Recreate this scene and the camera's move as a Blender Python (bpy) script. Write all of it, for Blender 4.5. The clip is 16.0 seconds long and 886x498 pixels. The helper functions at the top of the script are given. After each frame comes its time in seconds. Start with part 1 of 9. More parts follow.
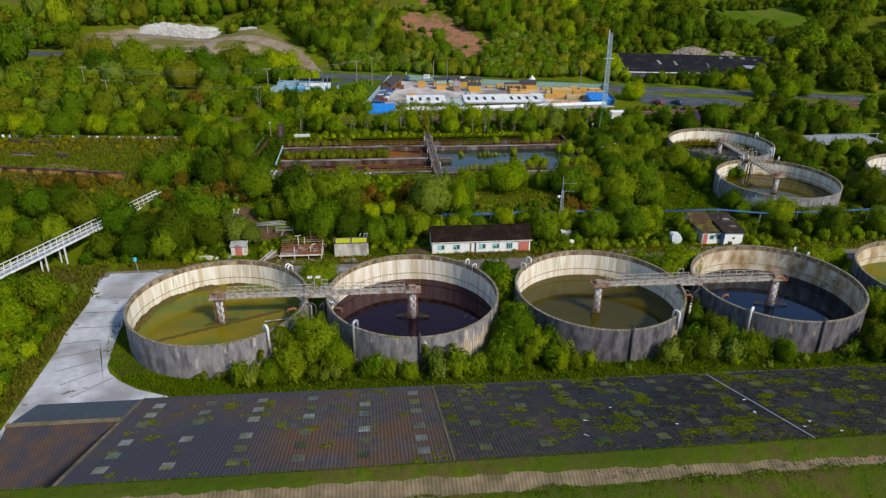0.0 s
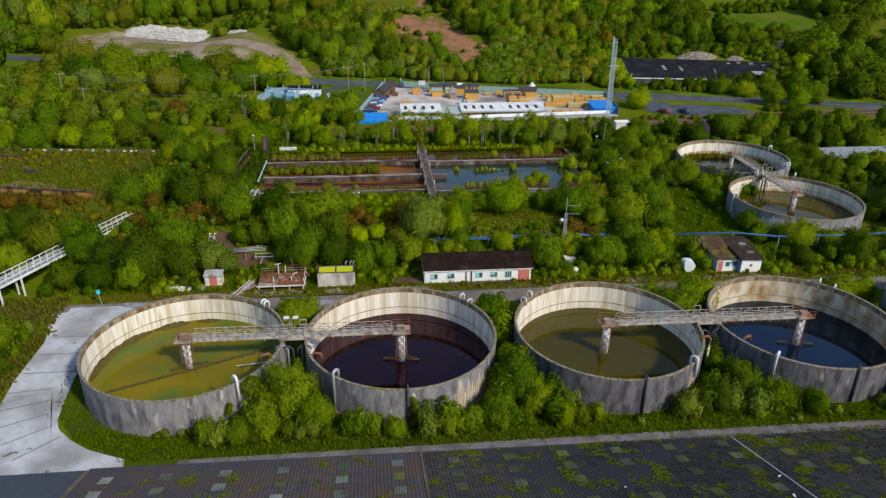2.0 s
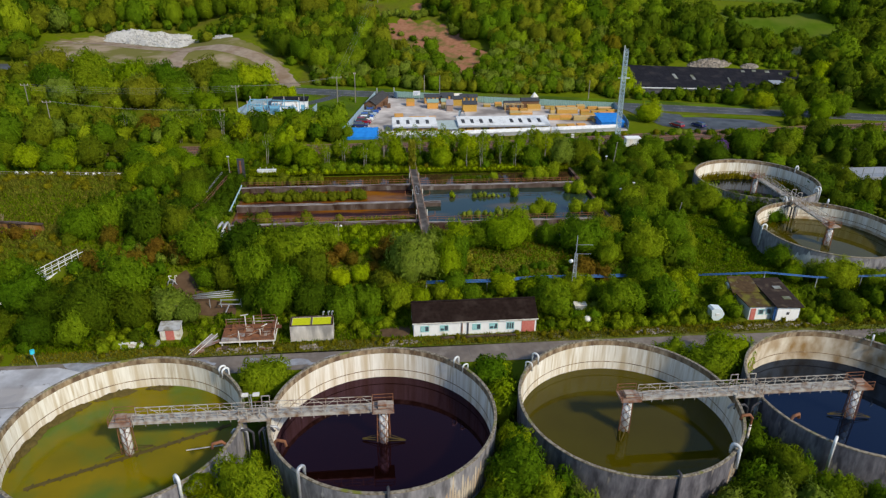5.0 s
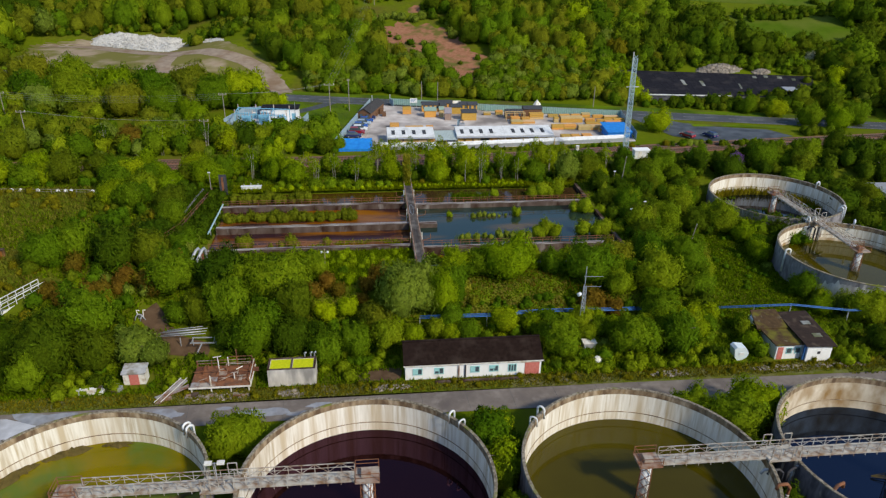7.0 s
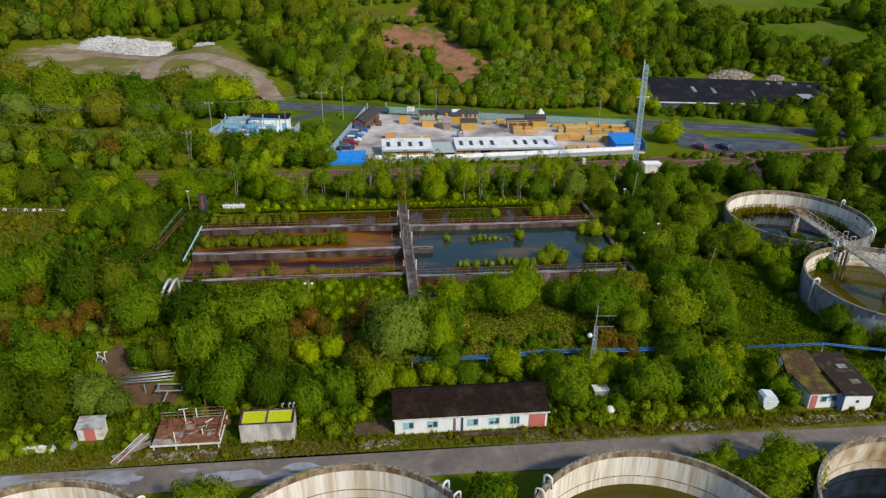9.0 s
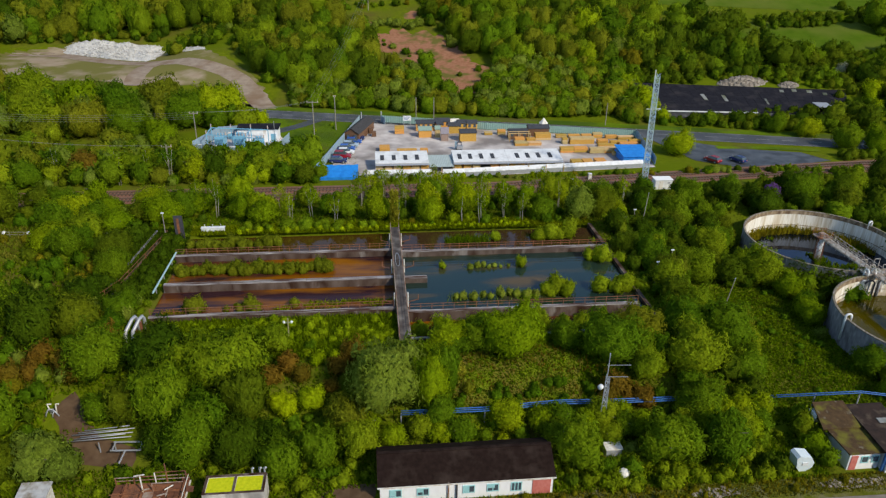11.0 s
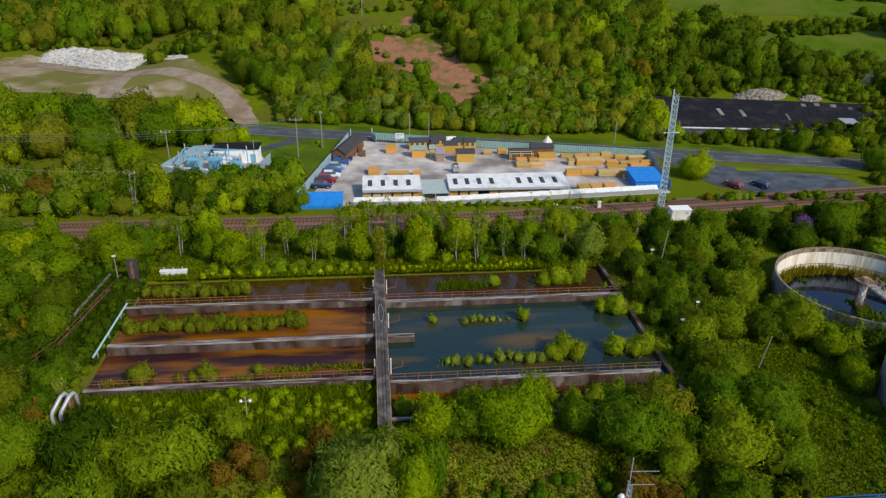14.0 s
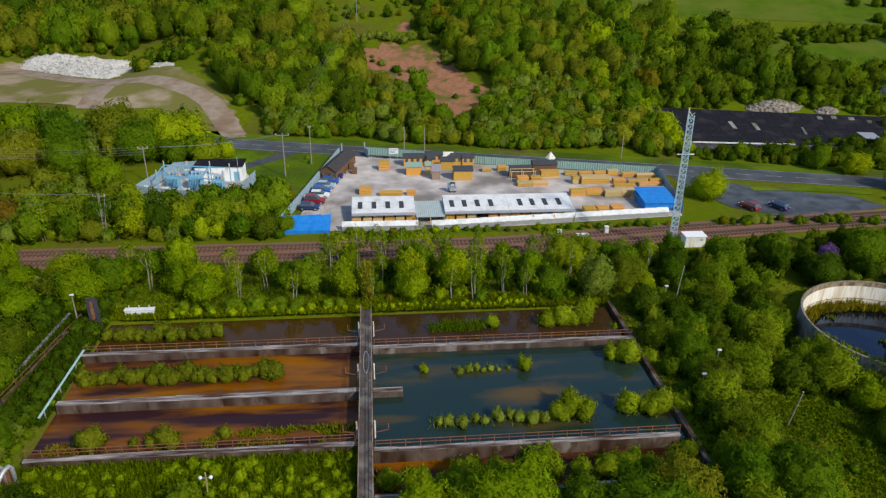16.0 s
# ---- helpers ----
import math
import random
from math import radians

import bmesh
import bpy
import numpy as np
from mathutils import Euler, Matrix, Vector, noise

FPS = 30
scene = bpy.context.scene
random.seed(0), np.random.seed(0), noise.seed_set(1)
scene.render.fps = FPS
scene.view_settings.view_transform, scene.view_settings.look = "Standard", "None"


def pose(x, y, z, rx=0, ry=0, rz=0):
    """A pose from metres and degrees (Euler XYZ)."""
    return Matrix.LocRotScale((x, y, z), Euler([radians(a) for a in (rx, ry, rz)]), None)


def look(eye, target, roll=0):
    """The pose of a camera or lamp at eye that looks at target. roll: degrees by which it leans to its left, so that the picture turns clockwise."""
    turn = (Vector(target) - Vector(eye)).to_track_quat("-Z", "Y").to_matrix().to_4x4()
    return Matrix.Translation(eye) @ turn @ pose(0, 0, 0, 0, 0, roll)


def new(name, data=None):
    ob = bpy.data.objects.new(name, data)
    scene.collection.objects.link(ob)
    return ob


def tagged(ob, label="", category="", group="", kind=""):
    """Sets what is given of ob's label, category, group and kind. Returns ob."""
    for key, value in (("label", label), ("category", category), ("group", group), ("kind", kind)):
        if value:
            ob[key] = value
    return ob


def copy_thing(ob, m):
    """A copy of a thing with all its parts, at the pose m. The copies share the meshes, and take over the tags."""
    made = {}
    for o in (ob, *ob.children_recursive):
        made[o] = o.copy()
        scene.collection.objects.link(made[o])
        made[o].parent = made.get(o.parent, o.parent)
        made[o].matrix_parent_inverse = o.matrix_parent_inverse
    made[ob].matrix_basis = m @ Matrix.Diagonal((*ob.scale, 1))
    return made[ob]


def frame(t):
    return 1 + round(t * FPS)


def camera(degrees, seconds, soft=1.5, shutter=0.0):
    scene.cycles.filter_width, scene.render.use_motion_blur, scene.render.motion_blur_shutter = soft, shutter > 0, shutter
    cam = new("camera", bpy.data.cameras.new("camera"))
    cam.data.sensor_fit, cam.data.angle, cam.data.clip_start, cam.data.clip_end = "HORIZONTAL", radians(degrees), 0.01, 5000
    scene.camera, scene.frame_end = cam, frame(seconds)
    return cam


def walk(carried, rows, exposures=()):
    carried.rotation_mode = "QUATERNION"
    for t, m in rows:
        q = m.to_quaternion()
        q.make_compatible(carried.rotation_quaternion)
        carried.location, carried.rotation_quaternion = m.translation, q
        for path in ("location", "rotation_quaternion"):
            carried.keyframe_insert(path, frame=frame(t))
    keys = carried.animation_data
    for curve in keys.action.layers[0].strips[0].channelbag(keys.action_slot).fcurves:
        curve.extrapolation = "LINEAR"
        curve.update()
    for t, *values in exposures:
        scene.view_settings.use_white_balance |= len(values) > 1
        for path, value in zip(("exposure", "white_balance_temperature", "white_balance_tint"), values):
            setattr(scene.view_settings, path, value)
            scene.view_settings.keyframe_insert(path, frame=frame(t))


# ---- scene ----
cam = camera(64.39, 16.0, 1.3)
PATH = [
    (0.0, -0.00, -0.00, 57.30, 64.70, -0.79, -6.00),
    (0.5, 0.58, 2.94, 57.38, 64.68, -0.81, -6.02),
    (1.0, 1.13, 5.87, 57.45, 64.65, -0.83, -6.05),
    (1.5, 1.66, 8.78, 57.47, 64.63, -0.84, -6.07),
    (2.0, 2.21, 11.70, 57.46, 64.62, -0.84, -6.09),
    (2.5, 2.72, 14.61, 57.38, 64.60, -0.85, -6.11),
    (3.0, 3.22, 17.52, 57.29, 64.59, -0.84, -6.12),
    (3.5, 3.73, 20.43, 57.25, 64.58, -0.84, -6.12),
    (4.0, 4.21, 23.30, 57.26, 64.58, -0.84, -6.12),
    (6.5, 6.72, 37.40, 57.03, 64.58, -0.84, -6.08),
    (7.0, 7.20, 40.19, 56.95, 64.57, -0.84, -6.06),
    (7.5, 7.71, 43.01, 56.88, 64.57, -0.84, -6.03),
    (8.0, 8.23, 45.82, 56.80, 64.57, -0.84, -6.00),
    (8.5, 8.74, 48.61, 56.74, 64.57, -0.84, -5.97),
    (9.0, 9.26, 51.39, 56.69, 64.57, -0.83, -5.93),
    (11.5, 11.98, 65.07, 56.57, 64.56, -0.82, -5.76),
    (12.0, 12.51, 67.79, 56.59, 64.56, -0.82, -5.73),
    (12.5, 13.05, 70.52, 56.61, 64.56, -0.82, -5.70),
    (13.0, 13.59, 73.25, 56.62, 64.56, -0.83, -5.68),
    (13.5, 14.14, 76.03, 56.63, 64.56, -0.83, -5.66),
    (14.0, 14.70, 78.87, 56.71, 64.57, -0.85, -5.64),
    (14.5, 15.24, 81.72, 56.76, 64.58, -0.86, -5.62),
    (15.0, 15.78, 84.57, 56.82, 64.60, -0.88, -5.60),
    (15.5, 16.31, 87.43, 56.92, 64.61, -0.91, -5.58),
    (16.0, 16.82, 90.24, 57.01, 64.63, -0.93, -5.56),
]
walk(cam, [(t, pose(x, y, z, tilt, lean, turn)) for t, x, y, z, tilt, lean, turn in PATH], [(0.0, 0.17, 7250, 8), (16.0, 0.17, 7250, 8)])

# ---- light ----
SUN_AZ, SUN_EL = 140.0, 38.0
world = bpy.data.worlds.new("sky")
scene.world = world
world.use_nodes = True
wn = world.node_tree.nodes
sky = wn.new("ShaderNodeTexSky")
sky.sky_type, sky.sun_disc = "NISHITA", False
sky.sun_elevation, sky.sun_rotation = radians(SUN_EL), radians(SUN_AZ)
sky.air_density, sky.dust_density, sky.ozone_density = 1.0, 0.3, 3.0
wn["Background"].inputs["Strength"].default_value = 0.15
world.node_tree.links.new(sky.outputs["Color"], wn["Background"].inputs["Color"])
lamp = bpy.data.lights.new("sun", "SUN")
lamp.energy, lamp.angle, lamp.color = 3.1, radians(5.0), (1.0, 0.94, 0.84)
sun = new("sun", lamp)
sun.matrix_world = look((100 * math.sin(radians(SUN_AZ)), 100 * math.cos(radians(SUN_AZ)), 100 * math.tan(radians(SUN_EL))), (0, 0, 0))


# ---- materials ----
def mat(name, a, b, scale=2.0, rough=0.85, bump=0.25, c=None, cscale=0.3, cut=0.55, soft=0.12, metal=0.0, spec=0.3,
        stretch=(1, 1, 1), jitter=0.0, island=0.0, tint=None, bumpscale=None, d=None):
    """Two mixed colours with fine grain, patches of a third, fine relief; jitter varies by object, island by loose piece."""
    m = bpy.data.materials.new(name)
    m.use_nodes = True
    nt = m.node_tree
    n, l = nt.nodes, nt.links
    p = n["Principled BSDF"]
    geo = n.new("ShaderNodeNewGeometry")
    mp = n.new("ShaderNodeMapping")
    mp.inputs["Scale"].default_value = stretch
    l.new(geo.outputs["Position"], mp.inputs["Vector"])

    def noise_at(s, detail=4.0):
        t = n.new("ShaderNodeTexNoise")
        t.inputs["Scale"].default_value, t.inputs["Detail"].default_value = s, detail
        l.new(mp.outputs["Vector"], t.inputs["Vector"])
        return t

    def mixed(fac, x, y, mode="MIX"):
        k = n.new("ShaderNodeMix")
        k.data_type, k.blend_type = "RGBA", mode
        for sock, v in ((0, fac), (6, x), (7, y)):
            if isinstance(v, (int, float)):
                k.inputs[sock].default_value = v
            elif isinstance(v, tuple):
                k.inputs[sock].default_value = (*v, 1)
            else:
                l.new(v, k.inputs[sock])
        return k.outputs[2]

    def ramp(sock, lo, hi):
        r = n.new("ShaderNodeMapRange")
        r.inputs[1].default_value, r.inputs[2].default_value = lo, hi
        l.new(sock, r.inputs[0])
        return r.outputs[0]

    fine = noise_at(scale)
    col = mixed(ramp(fine.outputs["Fac"], 0.3, 0.7), a, b)
    if c:
        col = mixed(ramp(noise_at(cscale, 6.0).outputs["Fac"], cut - soft, cut + soft), col, c)
    if d:
        col = mixed(ramp(noise_at(d[1], 5.0).outputs["Fac"], d[2] - d[3], d[2] + d[3]), col, d[0])
    if tint:
        col = mixed(ramp(noise_at(0.05, 3.0).outputs["Fac"], 0.4, 0.65), col, tint)
    for amount, sock in ((jitter, "obj"), (island, "isl")):
        if amount:
            src = n.new("ShaderNodeObjectInfo").outputs["Random"] if sock == "obj" else geo.outputs["Random Per Island"]
            hsv = n.new("ShaderNodeHueSaturation")
            l.new(col, hsv.inputs["Color"])
            l.new(ramp2(n, l, src, 1 - amount, 1 + amount), hsv.inputs["Value"])
            if sock == "obj":
                l.new(ramp2(n, l, src, 0.5 + 0.10 * amount, 0.5 - 0.07 * amount), hsv.inputs["Hue"])
            col = hsv.outputs["Color"]
    l.new(col, p.inputs["Base Color"])
    p.inputs["Roughness"].default_value, p.inputs["Metallic"].default_value = rough, metal
    p.inputs["Specular IOR Level"].default_value = spec
    if bump:
        b_ = n.new("ShaderNodeBump")
        b_.inputs["Strength"].default_value, b_.inputs["Distance"].default_value = bump, 0.1
        l.new((noise_at(bumpscale) if bumpscale else fine).outputs["Fac"], b_.inputs["Height"])
        l.new(b_.outputs["Normal"], p.inputs["Normal"])
    return m


def ramp2(n, l, sock, lo, hi):
    r = n.new("ShaderNodeMapRange")
    r.inputs[3].default_value, r.inputs[4].default_value = lo, hi
    l.new(sock, r.inputs[0])
    return r.outputs[0]


def leaf(name, a, b, jitter=0.30, island=0.26):
    """Foliage: matt leaf colour with some light through the leaf."""
    m = mat(name, a, b, 0.35, 0.75, 0, spec=0.02, jitter=jitter, island=island)
    nt = m.node_tree
    p = nt.nodes["Principled BSDF"]
    grain = nt.nodes.new("ShaderNodeTexNoise")
    grain.inputs["Scale"].default_value, grain.inputs["Detail"].default_value = 3.0, 4.0
    nt.links.new(next(q for q in nt.nodes if q.type == "NEW_GEOMETRY").outputs["Position"], grain.inputs["Vector"])
    shade = nt.nodes.new("ShaderNodeMapRange")
    for sock, v in ((1, 0.32), (2, 0.68), (3, 0.62), (4, 1.36)):
        shade.inputs[sock].default_value = v
    nt.links.new(grain.outputs["Fac"], shade.inputs[0])
    tone = nt.nodes.new("ShaderNodeHueSaturation")
    nt.links.new(p.inputs["Base Color"].links[0].from_socket, tone.inputs["Color"])
    nt.links.new(shade.outputs[0], tone.inputs["Value"])
    nt.links.new(tone.outputs["Color"], p.inputs["Base Color"])
    fine = nt.nodes.new("ShaderNodeBump")
    fine.inputs["Strength"].default_value, fine.inputs["Distance"].default_value = 0.5, 0.25
    nt.links.new(grain.outputs["Fac"], fine.inputs["Height"])
    nt.links.new(fine.outputs["Normal"], p.inputs["Normal"])
    tr = nt.nodes.new("ShaderNodeBsdfTranslucent")
    mix = nt.nodes.new("ShaderNodeMixShader")
    mix.inputs[0].default_value = 0.46
    src = p.inputs["Base Color"].links[0].from_socket
    nt.links.new(src, tr.inputs["Color"])
    nt.links.new(p.outputs[0], mix.inputs[1])
    nt.links.new(tr.outputs[0], mix.inputs[2])
    nt.links.new(mix.outputs[0], nt.nodes["Material Output"].inputs["Surface"])
    return m


GRASS = mat("meadow_grass", (0.11, 0.19, 0.005), (0.16, 0.235, 0.01), 1.2, 0.9, 0.9, c=(0.10, 0.085, 0.03), cscale=0.12, cut=0.6, tint=(0.055, 0.10, 0.01), bumpscale=5, spec=0.03)
VERGE = mat("long_verge_grass", (0.050, 0.088, 0.004), (0.095, 0.140, 0.007), 1.6, 0.95, 1.0, c=(0.075, 0.062, 0.02), cscale=0.3, cut=0.56, tint=(0.045, 0.075, 0.006), bumpscale=7, spec=0.02)
TURF = mat("rough_roof_turf", (0.046, 0.076, 0.005), (0.082, 0.112, 0.010), 2.2, 0.95, 1.0, c=(0.09, 0.07, 0.025), cscale=0.5, cut=0.52, tint=(0.045, 0.075, 0.008), bumpscale=9, spec=0.02)
SCRUB = mat("scrub_ground", (0.085, 0.12, 0.005), (0.14, 0.175, 0.008), 0.8, 0.95, 1.0, c=(0.11, 0.09, 0.022), cscale=0.08, cut=0.56, tint=(0.10, 0.14, 0.005), bumpscale=3, spec=0.03)
FIELD = mat("pasture", (0.056, 0.108, 0.005), (0.082, 0.138, 0.009), 0.25, 0.9, 0.5, c=(0.11, 0.14, 0.02), cscale=0.06, cut=0.56, bumpscale=2, spec=0.03)
BLADE = leaf("grass_blades", (0.105, 0.175, 0.003), (0.165, 0.235, 0.006), 0.1, 0.4)
BLADE_DRY = leaf("dry_grass_blades", (0.18, 0.165, 0.025), (0.14, 0.17, 0.013), 0.1, 0.4)
MOSS = leaf("moss", (0.17, 0.22, 0.004), (0.26, 0.29, 0.008), 0.1, 0.4)
LIME = mat("lime_moss", (0.44, 0.50, 0.008), (0.58, 0.60, 0.015), 3, 0.95, 0.6)
LEAF_GREEN = leaf("leaf_green", (0.123, 0.199, 0.0081), (0.180, 0.263, 0.0108))
LEAF_BRIGHT = leaf("leaf_bright", (0.200, 0.284, 0.0075), (0.263, 0.346, 0.0098), 0.20)
LEAF_DARK = leaf("leaf_dark", (0.075, 0.119, 0.0062), (0.111, 0.160, 0.0081))
LEAF_GREY = leaf("leaf_grey", (0.165, 0.225, 0.022), (0.218, 0.282, 0.038), 0.15)
LEAF_YELLOW = leaf("leaf_yellow", (0.25, 0.25, 0.015), (0.32, 0.31, 0.03), 0.15)
LEAF_LIME = leaf("leaf_lime", (0.29, 0.385, 0.008), (0.37, 0.46, 0.012), 0.1)
LEAF_BROWN = leaf("leaf_brown", (0.16, 0.10, 0.012), (0.21, 0.15, 0.016))
LEAF_OLIVE = leaf("leaf_olive", (0.191, 0.166, 0.0092), (0.244, 0.216, 0.0128), 0.14)
LEAF_SALLOW = leaf("leaf_sallow", (0.150, 0.175, 0.010), (0.205, 0.230, 0.015), 0.15)
LEAF_PURPLE = leaf("leaf_purple", (0.16, 0.07, 0.25), (0.24, 0.13, 0.36))
LEAF_WHITE = leaf("leaf_blossom", (0.45, 0.45, 0.32), (0.2, 0.25, 0.1))
BARK = mat("bark", (0.10, 0.08, 0.06), (0.17, 0.15, 0.12), 6, 0.9, 0.6)
BIRCH = mat("birch_bark", (0.45, 0.42, 0.36), (0.25, 0.22, 0.18), 5, 0.8, 0.3)
LINING = mat("stained_pale_render", (0.70, 0.66, 0.58), (0.86, 0.83, 0.77), 2.6, 0.85, 0.15, c=(0.50, 0.41, 0.28), cscale=1.9, cut=0.60, soft=0.12, stretch=(1.5, 1.5, 0.10), d=((0.56, 0.47, 0.34), 0.5, 0.58, 0.10))
LINING_C = mat("rust_stained_render", (0.52, 0.44, 0.32), (0.72, 0.65, 0.54), 0.8, 0.85, 0.15, c=(0.30, 0.18, 0.07), cscale=0.5, cut=0.54, soft=0.14, stretch=(1, 1, 0.5))
LINING_B = mat("rusty_band", (0.22, 0.14, 0.065), (0.48, 0.39, 0.28), 1.6, 0.9, 0.2, c=(0.12, 0.075, 0.045), cscale=1.3, cut=0.50, soft=0.15, stretch=(1, 1, 0.35))
CONCRETE = mat("weathered_concrete", (0.17, 0.165, 0.185), (0.30, 0.29, 0.31), 2.4, 0.9, 0.25, c=(0.115, 0.11, 0.122), cscale=0.9, cut=0.58, soft=0.08, stretch=(1, 1, 0.3), d=((0.46, 0.44, 0.43), 0.8, 0.66, 0.04))
# Darker version of CONCRETE for some of the tank walls.
CONCRETE_DARK = mat("dark_grey_concrete", (0.095, 0.092, 0.112), (0.19, 0.183, 0.205), 2.4, 0.9, 0.25, c=(0.06, 0.057, 0.07), cscale=0.9, cut=0.55, soft=0.08, stretch=(1, 1, 0.3), d=((0.34, 0.30, 0.25), 0.7, 0.67, 0.04))
PAVED = mat("old_path_concrete", (0.13, 0.122, 0.135), (0.205, 0.195, 0.21), 1.2, 0.9, 0.2, c=(0.11, 0.10, 0.10), cscale=0.5, cut=0.54, soft=0.08, d=((0.09, 0.10, 0.03), 1.2, 0.64, 0.04))
RIM = mat("rim_concrete", (0.20, 0.165, 0.12), (0.34, 0.305, 0.25), 2.5, 0.9, 0.3, c=(0.10, 0.08, 0.055), cscale=3.5, cut=0.54, d=((0.15, 0.16, 0.03), 0.5, 0.64, 0.04))
WALLTOP = mat("basin_concrete", (0.075, 0.048, 0.036), (0.17, 0.135, 0.12), 1.4, 0.9, 0.3, c=(0.040, 0.020, 0.013), cscale=0.7, cut=0.52, stretch=(1, 1, 0.4), d=((0.26, 0.235, 0.22), 0.4, 0.66, 0.06), spec=0.1)
# Pale concrete, lightened and blued for the sky that the wet slabs reflect.
PATHC = mat("road_concrete", (0.43, 0.445, 0.49), (0.57, 0.585, 0.635), 1.0, 0.45, 0.12, c=(0.30, 0.295, 0.31), cscale=0.16, cut=0.54, soft=0.10, d=((0.13, 0.115, 0.10), 0.5, 0.665, 0.025))
WETROAD = mat("worn_asphalt", (0.165, 0.138, 0.122), (0.215, 0.185, 0.165), 1.2, 0.75, 0.12, c=(0.125, 0.105, 0.098), cscale=0.18, cut=0.58, soft=0.12, d=((0.25, 0.22, 0.20), 0.5, 0.64, 0.10))
# Puddles on the road: the sky's pale reflection is put into the base colour.
PUDDLE_SKY = mat("sky_pale_puddle", (0.22, 0.235, 0.28), (0.36, 0.38, 0.425), 0.8, 0.25, 0.03, c=(0.22, 0.21, 0.22), cscale=0.5, cut=0.60)
WEEDY = mat("weedy_verge", (0.09, 0.105, 0.010), (0.14, 0.13, 0.024), 0.9, 0.95, 0.9, c=(0.22, 0.19, 0.13), cscale=0.45, cut=0.60, tint=(0.11, 0.15, 0.01), bumpscale=5, spec=0.03)
TARMAC = mat("tarmac", (0.052, 0.058, 0.068), (0.075, 0.083, 0.096), 3, 0.7, 0.1, c=(0.12, 0.13, 0.15), cscale=0.15, cut=0.62)
YARD = mat("dusty_yard", (0.46, 0.41, 0.395), (0.64, 0.60, 0.575), 0.35, 0.95, 0.1, c=(0.22, 0.195, 0.185), cscale=0.12, cut=0.52)
PAINT = mat("worn_road_paint", (0.40, 0.40, 0.39), (0.28, 0.28, 0.27), 4, 0.7, 0)
BALLAST = mat("rusty_ballast", (0.175, 0.080, 0.052), (0.26, 0.135, 0.092), 4, 0.95, 0.6)
STEELRAIL = mat("rail_steel", (0.22, 0.15, 0.11), (0.30, 0.24, 0.20), 8, 0.5, 0.1, metal=0.6)
SLEEPER = mat("sleeper", (0.11, 0.065, 0.045), (0.085, 0.05, 0.036), 5, 0.9, 0.3)
REDEARTH = mat("red_bracken_earth", (0.26, 0.115, 0.065), (0.35, 0.175, 0.105), 0.9, 0.95, 0.6, c=(0.13, 0.12, 0.03), cscale=0.16, cut=0.56, soft=0.06, bumpscale=3, spec=0.05)
SAND = mat("quarry_sand", (0.31, 0.235, 0.16), (0.36, 0.29, 0.21), 0.3, 0.95, 0.2, c=(0.165, 0.155, 0.045), cscale=0.06, cut=0.47, soft=0.06, spec=0.05)
TRACK = mat("haul_track_sand", (0.26, 0.20, 0.155), (0.35, 0.285, 0.225), 0.5, 0.95, 0.2, c=(0.22, 0.15, 0.10), cscale=0.15, cut=0.56, spec=0.05)
COPING = mat("pale_coping", (0.14, 0.12, 0.118), (0.47, 0.45, 0.46), 3.2, 0.9, 0.3, c=(0.07, 0.038, 0.03), cscale=1.5, cut=0.52, soft=0.09, stretch=(0.12, 1.5, 1.5), spec=0.1)
LAYBY = mat("wet_tarmac", (0.058, 0.068, 0.084), (0.105, 0.118, 0.138), 0.4, 0.5, 0.05, c=(0.045, 0.05, 0.06), cscale=0.3, cut=0.54, soft=0.08)
DIRT = mat("bare_soil", (0.075, 0.042, 0.022), (0.125, 0.078, 0.045), 0.9, 0.95, 0.5)
RUBBLE = mat("pale_rubble", (0.40, 0.39, 0.375), (0.58, 0.57, 0.55), 3, 0.95, 0.4, island=0.3)
RUBBLE_B = mat("mixed_rubble", (0.21, 0.175, 0.145), (0.35, 0.31, 0.27), 3, 0.95, 0.4, island=0.4)
SHEET = mat("old_roof_sheet", (0.054, 0.050, 0.058), (0.118, 0.103, 0.108), 1.1, 0.9, 0.2, c=(0.135, 0.075, 0.048), cscale=0.22, cut=0.50, soft=0.10, tint=(0.058, 0.058, 0.074), spec=0.15, d=((0.10, 0.105, 0.035), 0.9, 0.66, 0.06))
SHEET_RUST = mat("rusty_roof_sheet", (0.085, 0.05, 0.034), (0.07, 0.05, 0.045), 1.0, 0.9, 0.2, c=(0.045, 0.042, 0.055), cscale=0.5, cut=0.5)
SHEET_BLUE = mat("slate_roof_sheet", (0.05, 0.06, 0.082), (0.065, 0.075, 0.098), 1.0, 0.7, 0.1)
SHEET_PALE = mat("pale_fibre_sheet", (0.15, 0.112, 0.070), (0.23, 0.178, 0.112), 1.2, 0.9, 0.3, c=(0.10, 0.085, 0.045), cscale=0.5, cut=0.55)
ROOFLIGHT = mat("grubby_rooflight", (0.17, 0.18, 0.178), (0.265, 0.275, 0.265), 3, 0.6, 0.1, c=(0.10, 0.11, 0.06), cscale=0.35, cut=0.5, jitter=0.3)
ROOFLIGHT_OLD = mat("mossy_rooflight", (0.046, 0.047, 0.038), (0.078, 0.078, 0.064), 2, 0.8, 0.1, c=(0.12, 0.14, 0.02), cscale=0.6, cut=0.52, jitter=0.4)
DARKROOF = mat("dark_felt_roof", (0.012, 0.007, 0.006), (0.022, 0.013, 0.011), 2, 0.95, 0.2, c=(0.035, 0.024, 0.02), cscale=0.5, cut=0.62, spec=0.08)
